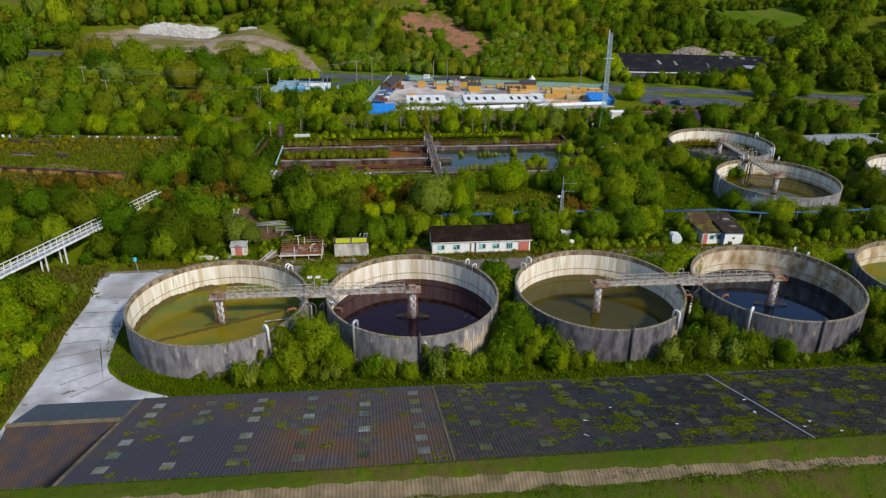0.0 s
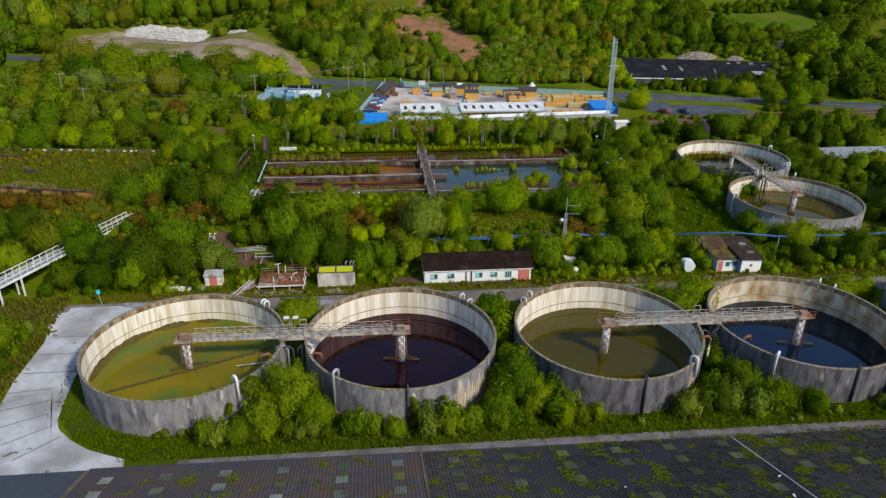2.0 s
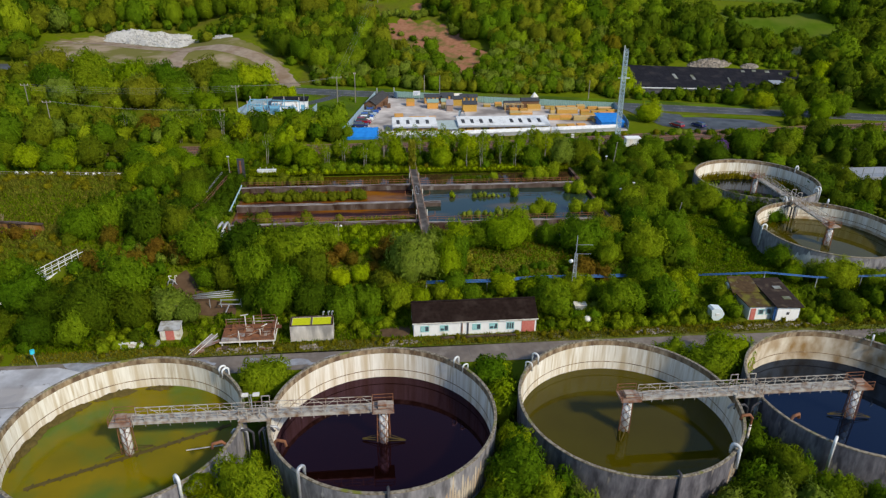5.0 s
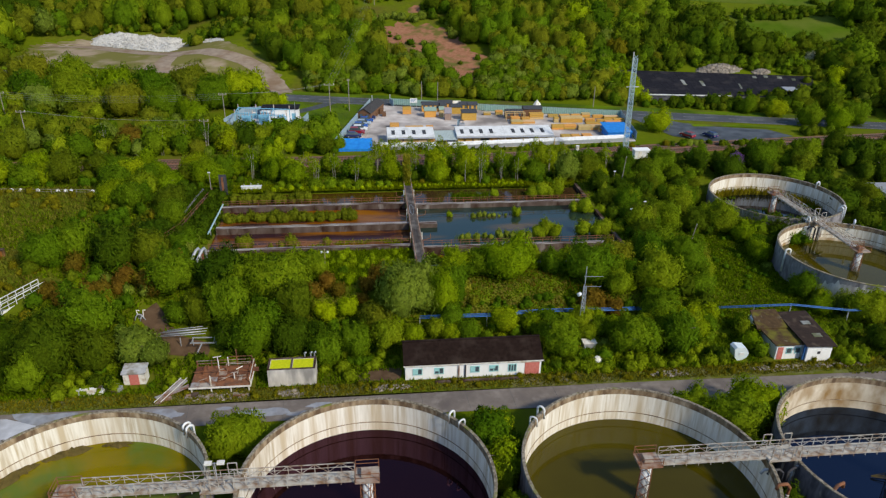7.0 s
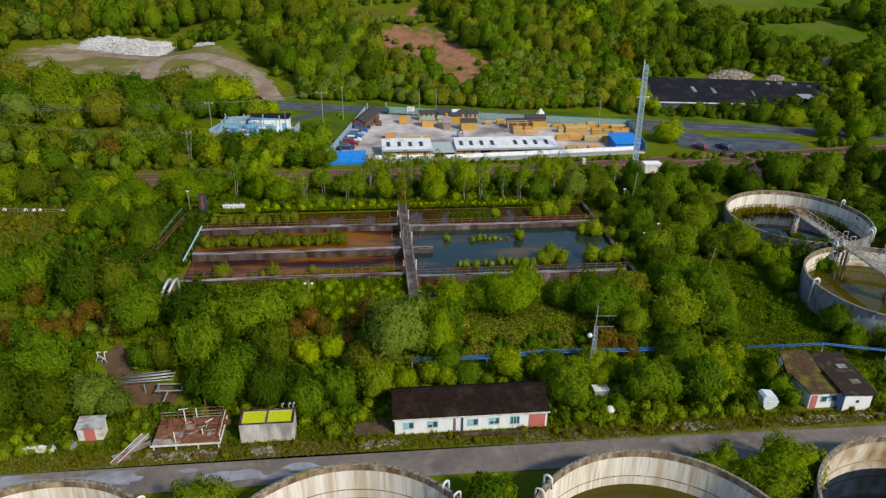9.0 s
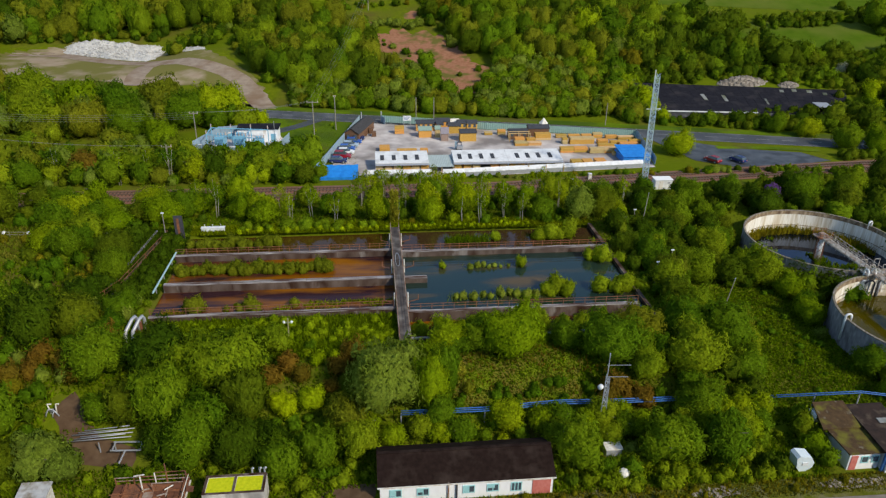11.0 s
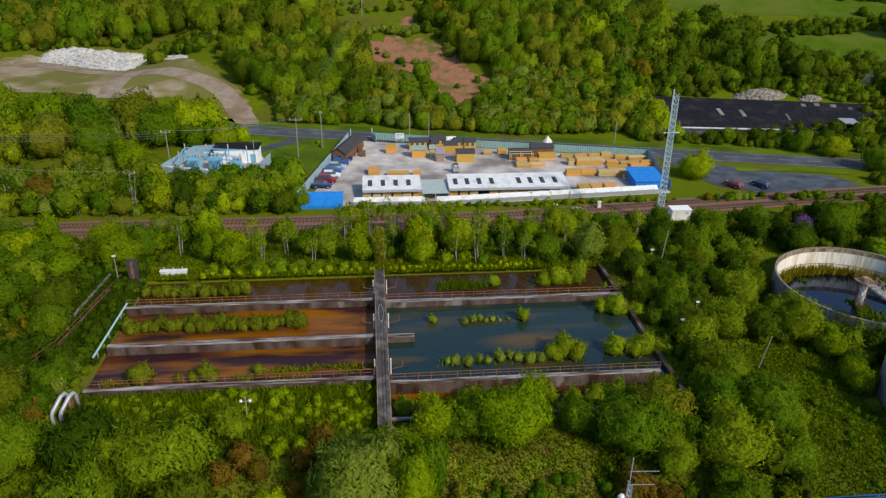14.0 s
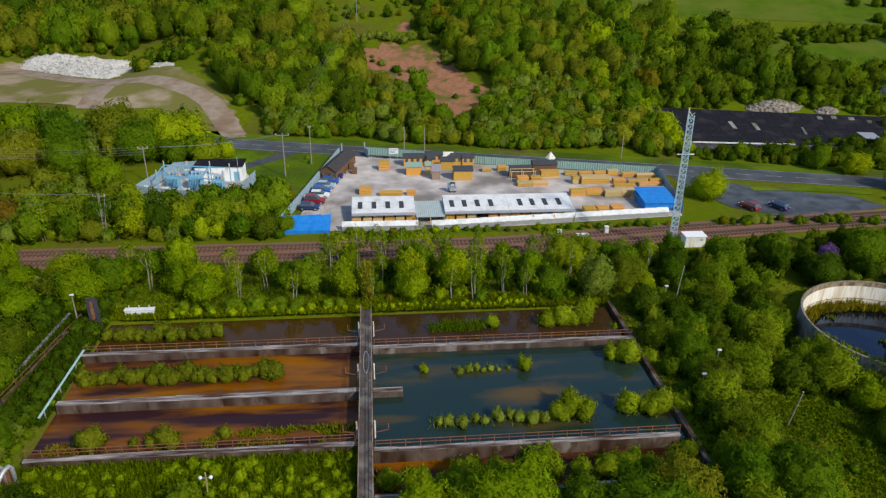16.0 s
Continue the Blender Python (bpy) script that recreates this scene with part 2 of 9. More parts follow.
BLACKROOF = mat("black_sheet_roof", (0.010, 0.010, 0.015), (0.018, 0.018, 0.025), 1, 0.9, 0.2, c=(0.035, 0.032, 0.036), cscale=0.25, cut=0.62, spec=0.12)
BROWNROOF = mat("brown_mossy_roof", (0.050, 0.028, 0.012), (0.085, 0.050, 0.020), 2, 0.9, 0.2, c=(0.16, 0.14, 0.10), cscale=1.2, cut=0.68, soft=0.05, d=((0.13, 0.12, 0.015), 0.4, 0.56, 0.06))
WHITEWALL = mat("white_render", (0.79, 0.81, 0.84), (0.86, 0.88, 0.90), 2, 0.8, 0.1, c=(0.60, 0.54, 0.47), cscale=0.8, cut=0.70, soft=0.08, stretch=(1, 1, 0.3))
WHITE = mat("white_paint", (0.66, 0.68, 0.70), (0.78, 0.80, 0.82), 1.5, 0.5, 0.05, c=(0.52, 0.53, 0.54), cscale=0.5, cut=0.60)
OFFWHITE = mat("dirty_white_paint", (0.64, 0.62, 0.57), (0.76, 0.74, 0.70), 3, 0.7, 0.1, c=(0.36, 0.25, 0.15), cscale=1.2, cut=0.64)
GALV = mat("galvanised_steel", (0.36, 0.38, 0.42), (0.48, 0.50, 0.54), 4, 0.5, 0.05, metal=0.4)
CATWALK = mat("weathered_gantry_steel", (0.37, 0.345, 0.31), (0.52, 0.495, 0.46), 3, 0.75, 0.1, c=(0.20, 0.12, 0.07), cscale=1.5, cut=0.56)
RUST = mat("rust", (0.20, 0.075, 0.035), (0.30, 0.125, 0.06), 3, 0.9, 0.2, c=(0.12, 0.06, 0.04), cscale=1, cut=0.55)
RUST_PALE = mat("rust_stained_plate", (0.30, 0.25, 0.21), (0.42, 0.37, 0.33), 1.5, 0.9, 0.2, c=(0.22, 0.09, 0.045), cscale=0.7, cut=0.5)
DARKMETAL = mat("dark_metal", (0.035, 0.035, 0.045), (0.06, 0.06, 0.07), 3, 0.6, 0.1)
GLASS = mat("dark_glass", (0.05, 0.07, 0.09), (0.08, 0.11, 0.13), 1, 0.08, 0, spec=0.6)
TURQ = mat("turquoise_frame", (0.25, 0.55, 0.58), (0.35, 0.62, 0.65), 3, 0.6, 0)
REDDOOR = mat("faded_red_door", (0.50, 0.13, 0.11), (0.58, 0.20, 0.17), 3, 0.7, 0.1)
BLUEPIPE = mat("blue_grey_pipe", (0.022, 0.10, 0.33), (0.05, 0.17, 0.42), 3, 0.5, 0.1)
BLUESHEET = mat("bright_blue_sheet", (0.005, 0.17, 0.58), (0.01, 0.24, 0.70), 1.0, 0.55, 0.1)
BLUEFENCE = mat("blue_grey_fence", (0.20, 0.30, 0.38), (0.28, 0.38, 0.46), 2, 0.6, 0.05)
GREENFENCE = mat("grey_green_fence", (0.20, 0.34, 0.31), (0.28, 0.42, 0.39), 2, 0.7, 0.05)
PLANT = mat("substation_blue", (0.13, 0.38, 0.56), (0.24, 0.50, 0.66), 2, 0.6, 0.05)
TIMBER = mat("fresh_orange_timber", (0.50, 0.25, 0.05), (0.62, 0.34, 0.09), 3, 0.75, 0.1, jitter=0.2, stretch=(1, 1, 4))
TIMBER_P = mat("pale_timber", (0.50, 0.34, 0.16), (0.60, 0.43, 0.22), 3, 0.8, 0.1, jitter=0.2)
BROWNWOOD = mat("brown_timber", (0.13, 0.065, 0.035), (0.18, 0.095, 0.055), 3, 0.8, 0.1, stretch=(1, 1, 5))
FELT = mat("roofing_felt", (0.035, 0.04, 0.05), (0.06, 0.065, 0.08), 3, 0.9, 0.1)
FELT_GREEN = mat("green_felt", (0.20, 0.30, 0.26), (0.26, 0.36, 0.32), 3, 0.9, 0.1)
TYRE = mat("tyre", (0.02, 0.02, 0.02), (0.03, 0.03, 0.03), 5, 0.9, 0)
CYAN = mat("cyan_sign", (0.02, 0.48, 0.62), (0.03, 0.55, 0.70), 3, 0.5, 0)
ORANGE = mat("orange_panel", (0.60, 0.20, 0.03), (0.70, 0.28, 0.05), 3, 0.6, 0)
POLEWOOD = mat("pole_wood", (0.22, 0.19, 0.16), (0.30, 0.27, 0.23), 5, 0.9, 0.1)
WIRE = mat("wire", (0.20, 0.20, 0.20), (0.25, 0.25, 0.25), 5, 0.6, 0)
INSULATOR = mat("insulator", (0.45, 0.35, 0.3), (0.55, 0.45, 0.4), 5, 0.4, 0)


def carpaint(name, col):
    return mat(name, col, tuple(v * 1.1 for v in col), 2, 0.25, 0, spec=0.6)


def water(name, a, b, rough=0.04, scale=0.12, c=None, cut=0.55, ior=1.42, sheen=None, stretch=(1, 1, 1)):
    m = mat(name, a, b, scale, rough, 0.02, c=c, cscale=scale * 1.7, cut=cut, soft=0.1, spec=0.5, bumpscale=2.5, stretch=stretch)
    p = m.node_tree.nodes["Principled BSDF"]
    p.inputs["IOR"].default_value = ior
    if sheen:
        p.inputs["Specular Tint"].default_value = (*sheen, 1)
    return m


WATER_ALGAE = water("algae_green_water", (0.225, 0.165, 0.002), (0.125, 0.115, 0.003), 0.12, 0.09, (0.090, 0.135, 0.016), 0.55, 1.25)
# The sheen tints colour the reflections: red-brown for tank wall, blue for sky.
WATER_BROWN = water("brown_black_water", (0.004, 0.0012, 0.001), (0.007, 0.002, 0.001), ior=1.5, sheen=(1.0, 0.27, 0.62))
WATER_OLIVE = water("olive_water", (0.050, 0.040, 0.001), (0.062, 0.052, 0.002), ior=1.33)
WATER_DARK = water("dark_water", (0.002, 0.003, 0.006), (0.003, 0.005, 0.010), ior=1.7, sheen=(0.06, 0.36, 1.0))
WATER_POND = water("pond_water", (0.010, 0.028, 0.028), (0.020, 0.036, 0.024), 0.04, 0.15, (0.105, 0.065, 0.010), 0.60, 1.58, (0.18, 0.56, 1.0), (0.25, 1, 1))
WATER_RUST = water("rust_coloured_mud", (0.125, 0.036, 0.003), (0.28, 0.105, 0.005), 0.22, 0.2, (0.032, 0.012, 0.016), 0.49, 1.3, None, (0.22, 1.3, 1))


# ---- building helpers ----
class Geo:
    """Collects vertices and faces of one mesh, in world metres."""

    def __init__(self):
        self.v, self.f = [], []

    def add(self, v, f):
        o = len(self.v)
        self.v += [tuple(p) for p in v]
        self.f += [tuple(i + o for i in q) for q in f]
        return self

    def box(self, x0, y0, z0, x1, y1, z1):
        return self.add([(x, y, z) for z in (z0, z1) for x, y in ((x0, y0), (x1, y0), (x1, y1), (x0, y1))],
                        [(3, 2, 1, 0), (4, 5, 6, 7), (0, 1, 5, 4), (1, 2, 6, 5), (2, 3, 7, 6), (3, 0, 4, 7)])

    def beam(self, p, q, w, h=None):
        p, q = Vector(p), Vector(q)
        d = (q - p).normalized()
        side = d.cross(Vector((0, 0, 1)))
        side = side.normalized() if side.length > 1e-4 else Vector((1, 0, 0))
        up = side.cross(d)
        a, b = side * w / 2, up * (h or w) / 2
        v = [c + s * a + t * b for c in (p, q) for s, t in ((-1, -1), (1, -1), (1, 1), (-1, 1))]
        return self.add(v, [(0, 1, 2, 3), (7, 6, 5, 4), (0, 4, 5, 1), (1, 5, 6, 2), (2, 6, 7, 3), (3, 7, 4, 0)])

    def tube(self, pts, r, n=8, r1=None):
        pts = [Vector(p) for p in pts]
        v, f = [], []
        for i, p in enumerate(pts):
            d = (pts[min(i + 1, len(pts) - 1)] - pts[max(i - 1, 0)]).normalized()
            side = d.cross(Vector((0, 0, 1)))
            side = side.normalized() if side.length > 1e-3 else Vector((1, 0, 0))
            up = side.cross(d)
            rad = r if r1 is None else r + (r1 - r) * i / (len(pts) - 1)
            v += [p + rad * (math.cos(6.28319 * k / n) * side + math.sin(6.28319 * k / n) * up) for k in range(n)]
        for i in range(len(pts) - 1):
            f += [(i * n + k, i * n + (k + 1) % n, i * n + n + (k + 1) % n, i * n + n + k) for k in range(n)]
        f += [tuple(range(n - 1, -1, -1)), tuple(range(len(v) - n, len(v)))]
        return self.add(v, f)

    def lathe(self, cx, cy, profile, n=96, close=False):
        v, f = [], []
        for r, z in profile:
            v += [(cx + r * math.cos(6.2831853 * k / n), cy + r * math.sin(6.2831853 * k / n), z) for k in range(n)]
        m = len(profile)
        for i in range(m if close else m - 1):
            j = (i + 1) % m
            f += [(i * n + k, i * n + (k + 1) % n, j * n + (k + 1) % n, j * n + k) for k in range(n)]
        return self.add(v, f)

    def disc(self, cx, cy, z, r, n=96):
        return self.add([(cx + r * math.cos(6.2831853 * k / n), cy + r * math.sin(6.2831853 * k / n), z) for k in range(n)], [tuple(range(n))])

    def slab(self, corners, t):
        """A flat plate with the given upper corners and thickness t downwards."""
        n = len(corners)
        v = list(corners) + [(x, y, z - t) for x, y, z in corners]
        f = [tuple(range(n)), tuple(range(2 * n - 1, n - 1, -1))] + [(i, i + n, (i + 1) % n + n, (i + 1) % n) for i in range(n)]
        return self.add(v, f)


BASE = {}


def mesh_of(name, g, material, base=(0, 0, 0), smooth=False):
    me = bpy.data.meshes.new(name)
    bx, by, bz = base
    me.from_pydata([(x - bx, y - by, z - bz) for x, y, z in g.v], [], g.f)
    me.materials.append(material)
    if smooth:
        me.shade_smooth()
    return me


def thing(name, loc, label, category, group="", kind=""):
    ob = new(name)
    ob.location = loc
    ob.empty_display_size = 0.3
    BASE[ob.name] = tuple(loc)
    return tagged(ob, label, category, group, kind)


def part(name, g, material, parent, label="", smooth=False):
    base = BASE[parent.name]
    ob = new(name, mesh_of(name, g, material, base, smooth))
    ob.parent = parent
    BASE[ob.name] = base
    return tagged(ob, label)


def single(name, g, material, label, category, kind="", group="", smooth=False, base=(0, 0, 0)):
    ob = new(name, mesh_of(name, g, material, base, smooth))
    ob.location = base
    BASE[ob.name] = tuple(base)
    return tagged(ob, label, category, group, kind)


# ---- ground ----
def step(a, b, x):
    t = min(1.0, max(0.0, (x - a) / (b - a)))
    return t * t * (3 - 2 * t)


def road_y(x):
    return 266.5 - 0.246 * x


def height(x, y):
    if x > 78 and (math.hypot(x - 92.3, y - 142.9) < 13.1 or math.hypot(x - 92.1, y - 170.6) < 13.1 or math.hypot(x - 131.5, y - 145) < 13.1):
        return -0.8
    z = -0.6 + 0.6 * step(108, 110.5, y)
    right = step(56, 66, x)
    bank = 4.3 * step(122.5, 139, y) * (1 - right) + right * (2.6 * step(180, 195, y) + 0.6 * step(150, 178, y))
    z += bank
    if y > 183:
        z += (2.6 - z) * step(183, 200, y)
    if -21 < x < 51.5 and 143.5 < y < 179.5:
        if y > 150.5 or x > 15:
            z = 2.6
    if y > 215:
        main = max(0.0, y - road_y(x) - 12) * 0.215
        left = 3.6 * step(268, 292, y) + max(0.0, y - 352) * 0.25
        k = step(-75, -38, x)
        up = left * (1 - k) + main * k
        z += min(up, 40 + 0.35 * (up - 40)) if up > 40 else up
        if y > 290:
            z += 1.2 * noise.noise(Vector((x * 0.03, y * 0.03, 0))) * step(290, 320, y)
    return z


def axis(lo, hi, fine0, fine1, fstep, n):
    """Lines that are close between fine0 and fine1 and widen to lo and hi."""
    mid = list(np.arange(fine0, fine1 + 0.01, fstep))
    a = [fine0 - (fine0 - lo) * (k / n) ** 2.2 for k in range(n, 0, -1)]
    b = [fine1 + (hi - fine1) * (k / n) ** 2.2 for k in range(1, n + 1)]
    return a + mid + b


def sheet(xs, ys, z_of, lift=0.0):
    g = Geo()
    w = len(xs)
    g.v = [(x, y, z_of(x, y) + lift) for y in ys for x in xs]
    g.f = [(j * w + i, j * w + i + 1, j * w + w + i + 1, j * w + w + i) for j in range(len(ys) - 1) for i in range(w - 1)]
    return g


def strip(centre, width, lift=0.05, across=4):
    """A draped band along a polyline."""
    g = Geo()
    pts = []
    for (ax, ay), (bx, by) in zip(centre, centre[1:]):
        n = max(2, int(math.hypot(bx - ax, by - ay) / 1.5))
        pts += [(ax + (bx - ax) * k / n, ay + (by - ay) * k / n) for k in range(n)]
    pts.append(centre[-1])
    for i, (x, y) in enumerate(pts):
        x0, y0 = pts[max(i - 1, 0)]
        x1, y1 = pts[min(i + 1, len(pts) - 1)]
        d = math.hypot(x1 - x0, y1 - y0)
        nx, ny = -(y1 - y0) / d, (x1 - x0) / d
        for k in range(across + 1):
            s = (k / across - 0.5) * (width if not callable(width) else width(i / (len(pts) - 1)))
            g.v.append((x + nx * s, y + ny * s, height(x + nx * s, y + ny * s) + lift))
    w = across + 1
    g.f = [(i * w + k + 1, i * w + k, i * w + w + k, i * w + w + k + 1) for i in range(len(pts) - 1) for k in range(across)]
    return g


def patch(outline, lift=0.06, rings=10, rough=0.12, seed=1):
    """A draped patch inside a star-shaped outline, with an uneven edge."""
    cx = sum(p[0] for p in outline) / len(outline)
    cy = sum(p[1] for p in outline) / len(outline)
    edge = []
    for (ax, ay), (bx, by) in zip(outline, outline[1:] + outline[:1]):
        n = max(2, int(math.hypot(bx - ax, by - ay) / 1.2))
        edge += [(ax + (bx - ax) * k / n, ay + (by - ay) * k / n) for k in range(n)]
    g = Geo()
    g.v.append((cx, cy, height(cx, cy) + lift))
    m = len(edge)
    for r in range(1, rings + 1):
        for x, y in edge:
            s = r / rings * (1 + rough * noise.noise(Vector((x * 0.35, y * 0.35, seed))) + 0.5 * rough * noise.noise(Vector((x * 1.1, y * 1.1, seed + 5))))
            px, py = cx + (x - cx) * s, cy + (y - cy) * s
            g.v.append((px, py, height(px, py) + lift))
    g.f += [(0, 1 + k, 1 + (k + 1) % m) for k in range(m)]
    for r in range(rings - 1):
        g.f += [(1 + r * m + k, 1 + (r + 1) * m + k, 1 + (r + 1) * m + (k + 1) % m, 1 + r * m + (k + 1) % m) for k in range(m)]
    return g


ground = single("ground", sheet(axis(-1600, 1600, -120, 190, 2.4, 22), axis(-400, 1900, 40, 400, 2.4, 22), height), SCRUB,
                "rough green scrubland rising to a wooded hillside", "ground", "structure", smooth=True)

# ---- roads, tracks and bare ground ----
single("road_1", strip([(-60, 113.4), (-36, 113.3), (0, 113.6), (40, 113.2), (80, 112.6), (140, 111)], 4.4), WETROAD,
       "worn grey asphalt works road with puddle stains", "road", "structure")
single("road_2", strip([(-36, 62), (-37, 74), (-41.5, 86), (-42.6, 96), (-42.3, 106), (-44, 113.5)], lambda s: 9.5 - 3.0 * s if s < 0.55 else 7.8, 0.125), PATHC,
       "pale concrete slab access road curving past a tank", "road", "structure")
single("road_apron", patch([(-46, 79), (-46, 70), (-25, 70), (-27.2, 78.9), (-29.2, 79.7), (-31.9, 80.9), (-34.5, 82.8), (-36.5, 84.8), (-38.3, 87.4), (-39.5, 90), (-40.4, 93), (-46, 93)], 0.145, 6, 0.0), PATHC,
       "pale concrete apron at the tank road", "pavement", "structure")
single("road_apron", patch([(-45.5, 104), (-38.6, 104), (-36.5, 107.5), (-33.5, 110), (-33, 112.5), (-38, 114.5), (-45.5, 114.5)], 0.14, 6, 0.0), PATHC,
       "pale worn concrete where the access road meets the works road", "road", "structure")
single("main_road", strip([(-420, 372), (-120, 296.5), (-17, 270.7), (60, 251.8), (120, 237), (260, 204), (520, 150)], 8.5), TARMAC,
       "two-lane grey tarmac main road", "road", "structure")
for s, nm in ((-3.9, "edge_line"), (3.9, "edge_line")):
    single(nm, strip([(-120, 296.5 + s), (-17, 270.7 + s), (60, 251.8 + s), (120, 237 + s), (260, 204 + s)], 0.16, 0.065, 1), PAINT,
           "white painted road edge line", "road marking", "structure")
dashes = Geo()
for k in range(40):
    x = -60 + k * 6.5
    y = road_y(x) + 0.05
    dashes.slab([(x, y - 0.09, height(x, y) + 0.07), (x + 3.4, y - 0.93, height(x, y) + 0.07), (x + 3.4, y - 0.75, height(x, y) + 0.07), (x, y + 0.09, height(x, y) + 0.07)], 0.01)
single("centre_line", dashes, PAINT, "dashed white centre line of the road", "road marking", "structure")
single("lay_by", patch([(86, 240.5), (91, 221), (99, 215.8), (112, 216), (125, 219), (121, 226), (108, 229.5), (99, 234.5), (93, 240)], 0.09, 6, 0.02), LAYBY,
       "wide grey tarmac lay-by beside the road", "pavement", "structure")
single("side_track", strip([(-2, 266), (-8, 258), (-16, 250), (-30, 246)], 3.6, 0.06), TARMAC, "narrow tarmac track to the substation", "road", "structure")
single("yard_pavement", patch([(0.2, 213.5), (10.0, 260.5), (30, 255.9), (43.6, 251.0), (82.6, 241.6), (79, 217), (40, 213.6)], 0.05, 6, 0.0), YARD,
       "dusty pale concrete timber yard floor", "pavement", "structure")
SAND_EDGE = [(-128, 352), (-120, 320), (-98, 304), (-83, 302), (-66, 299), (-44, 300), (-34, 297), (-26, 285), (-22, 277), (-17, 277), (-21, 291), (-27, 305), (-33, 314), (-46, 331), (-60, 345), (-84, 357), (-112, 358)]
SCAR_EDGE = [(43.8, 283.7), (51.8, 291), (53, 299.7), (46.6, 305.6), (43.7, 316), (42, 324.6), (35.8, 333), (24.5, 338), (10, 336), (11, 328), (14.4, 320), (21, 317), (22.5, 310), (29, 306), (32.5, 301.7), (34, 290.8), (37.2, 285.3)]
single("quarry_floor", patch(SAND_EDGE, 0.1, 12, 0.06), SAND,
       "bare sandy quarry floor with a haul track", "ground", "structure")
HAUL = [(-124, 350), (-112, 351), (-102, 347), (-92, 339), (-78, 331), (-66, 327), (-54, 324), (-45, 317), (-36.5, 309.6), (-31, 302.7), (-27, 294.5), (-23, 285.5), (-20, 278)]
single("haul_track", strip(HAUL, 6.5, 0.16, 3), TRACK, "bare pale earth haul track across the quarry", "road", "structure")
single("haul_track", strip([(-64, 297), (-66, 309), (-66, 320), (-62, 327)], 6.0, 0.15, 3), TRACK, "bare pale earth haul track across the quarry", "road", "structure")
single("red_scar", patch(SCAR_EDGE, 0.12, 12, 0.25, 3), REDEARTH,
       "reddish bracken-covered earth scar on the hillside", "ground", "structure")
single("upper_scar", patch([(25, 353), (29, 358), (35, 357), (35, 351), (27, 349)], 0.12, 8, 0.3, 4), REDEARTH,
       "small reddish earth patch on the hillside", "ground", "structure")
single("upper_scar", patch([(4, 350), (10, 352.5), (14, 348), (12, 344), (5.6, 344)], 0.12, 8, 0.3, 14), REDEARTH,
       "small reddish earth patch on the hillside", "ground", "structure")
single("soil_patch", patch([(4.5, 118.6), (10.8, 118.5), (10.8, 121.3), (7.5, 121.8), (5.0, 120.5)], 0.07, 6, 0.45, 8), DIRT,
       "bare brown soil beside the works building", "ground", "structure")
single("soil_patch", patch([(-22, 126.4), (-15.8, 125.6), (-16, 128), (-20.5, 129.6), (-25, 135.6), (-27.4, 133.6), (-24, 129)], 0.08, 6, 0.2, 6), DIRT,
       "bare brown soil by the pipe rack", "ground", "structure")
single("bracken_patch", patch([(20, 131), (36, 130), (38, 137), (34, 143), (22, 141)], 0.08, 8, 0.2, 7), mat("dead_bracken", (0.165, 0.125, 0.027), (0.14, 0.145, 0.016), 0.7, 0.95, 0.9, c=(0.15, 0.20, 0.01), cscale=0.3, cut=0.52, bumpscale=4, spec=0.03),
       "brown dead bracken among grass", "ground", "structure")
for nm, out, sd in (("pasture", [(60, 366), (110, 352), (150, 345), (205, 330), (230, 345), (190, 372), (120, 395), (60, 405)], 8),
                    ("pasture_strip", [(141, 316), (152, 302), (180, 292), (200, 299), (197, 320), (155, 328)], 9),
                    ("hill_meadow", [(-10, 350), (30, 345), (36, 362), (30, 380), (-14, 384), (-30, 366)], 12)):
    single(nm, patch(out, 0.1, 14, 0.08, sd), FIELD if nm != "hill_meadow" else SCRUB, "bright green pasture field on the hill", "field", "structure")
single("verge_meadow", patch([(-30, 250), (-9.5, 243), (-11, 228), (-6, 216), (-2.5, 216), (7.5, 259), (4, 263), (-16, 268), (-26, 262)], 0.045, 8, 0.05, 13), GRASS, "mown green grass verge", "grass", "structure")
single("roadside_verge", strip([(-120, 303.5), (-17, 277.5), (60, 258.6), (120, 243.6), (230, 217)], 4.6, 0.05), GRASS, "green grass verge along the road", "grass", "structure")
single("lay_by_verge", strip([(101, 231.3), (107, 231.0), (113, 230.3), (120, 228.9), (127, 227.2)], 2.4, 0.13), GRASS, "grass island beside the lay-by", "grass", "structure")
single("tank_verge", strip([(-30, 76.3), (40, 75.4), (130, 74.4)], 8.6, 0.05), VERGE, "long grass strip between tanks and roof", "grass", "structure")
single("service_path", strip([(-21, 76.6), (30, 76.6), (60, 76.3), (125, 75.6)], 3.2, 0.10), PAVED, "grey concrete path behind the factory shed", "path", "structure")
tv = Geo().lathe(-23.3, 95.9, [(13.0, -0.54), (16.6, -0.53)], 72)
single("tank_grass", tv, VERGE, "grass ring round the tank foot", "grass", "structure")
for k in range(20):
    x = -28.0 + 5.9 * k
    single("slab_joint", strip([(x, 111.5), (x - 0.25, 115.4)], 0.03, 0.062, 1), TARMAC, "dark joint between road slabs", "road joint", "structure")
for k, (x, y, a, b) in enumerate(((-6.5, 113.2, 3.2, 0.9), (0.2, 113.9, 2.4, 0.7), (-1.5, 112.7, 2.8, 0.6), (-33.5, 113.6, 7.0, 1.5), (-21.5, 113.9, 4.5, 1.2), (-12.0, 114.4, 1.0, 0.35)  )):
    out = [(x + a * math.cos(0.45 * q), y + b * math.sin(0.45 * q)) for q in range(14)]
    single("road_patch", patch(out, 0.072, 4, 0.75, 30 + k), PUDDLE_SKY, "wet puddle patch on the works road, pale sky reflection in its colour", "road patch", "structure")
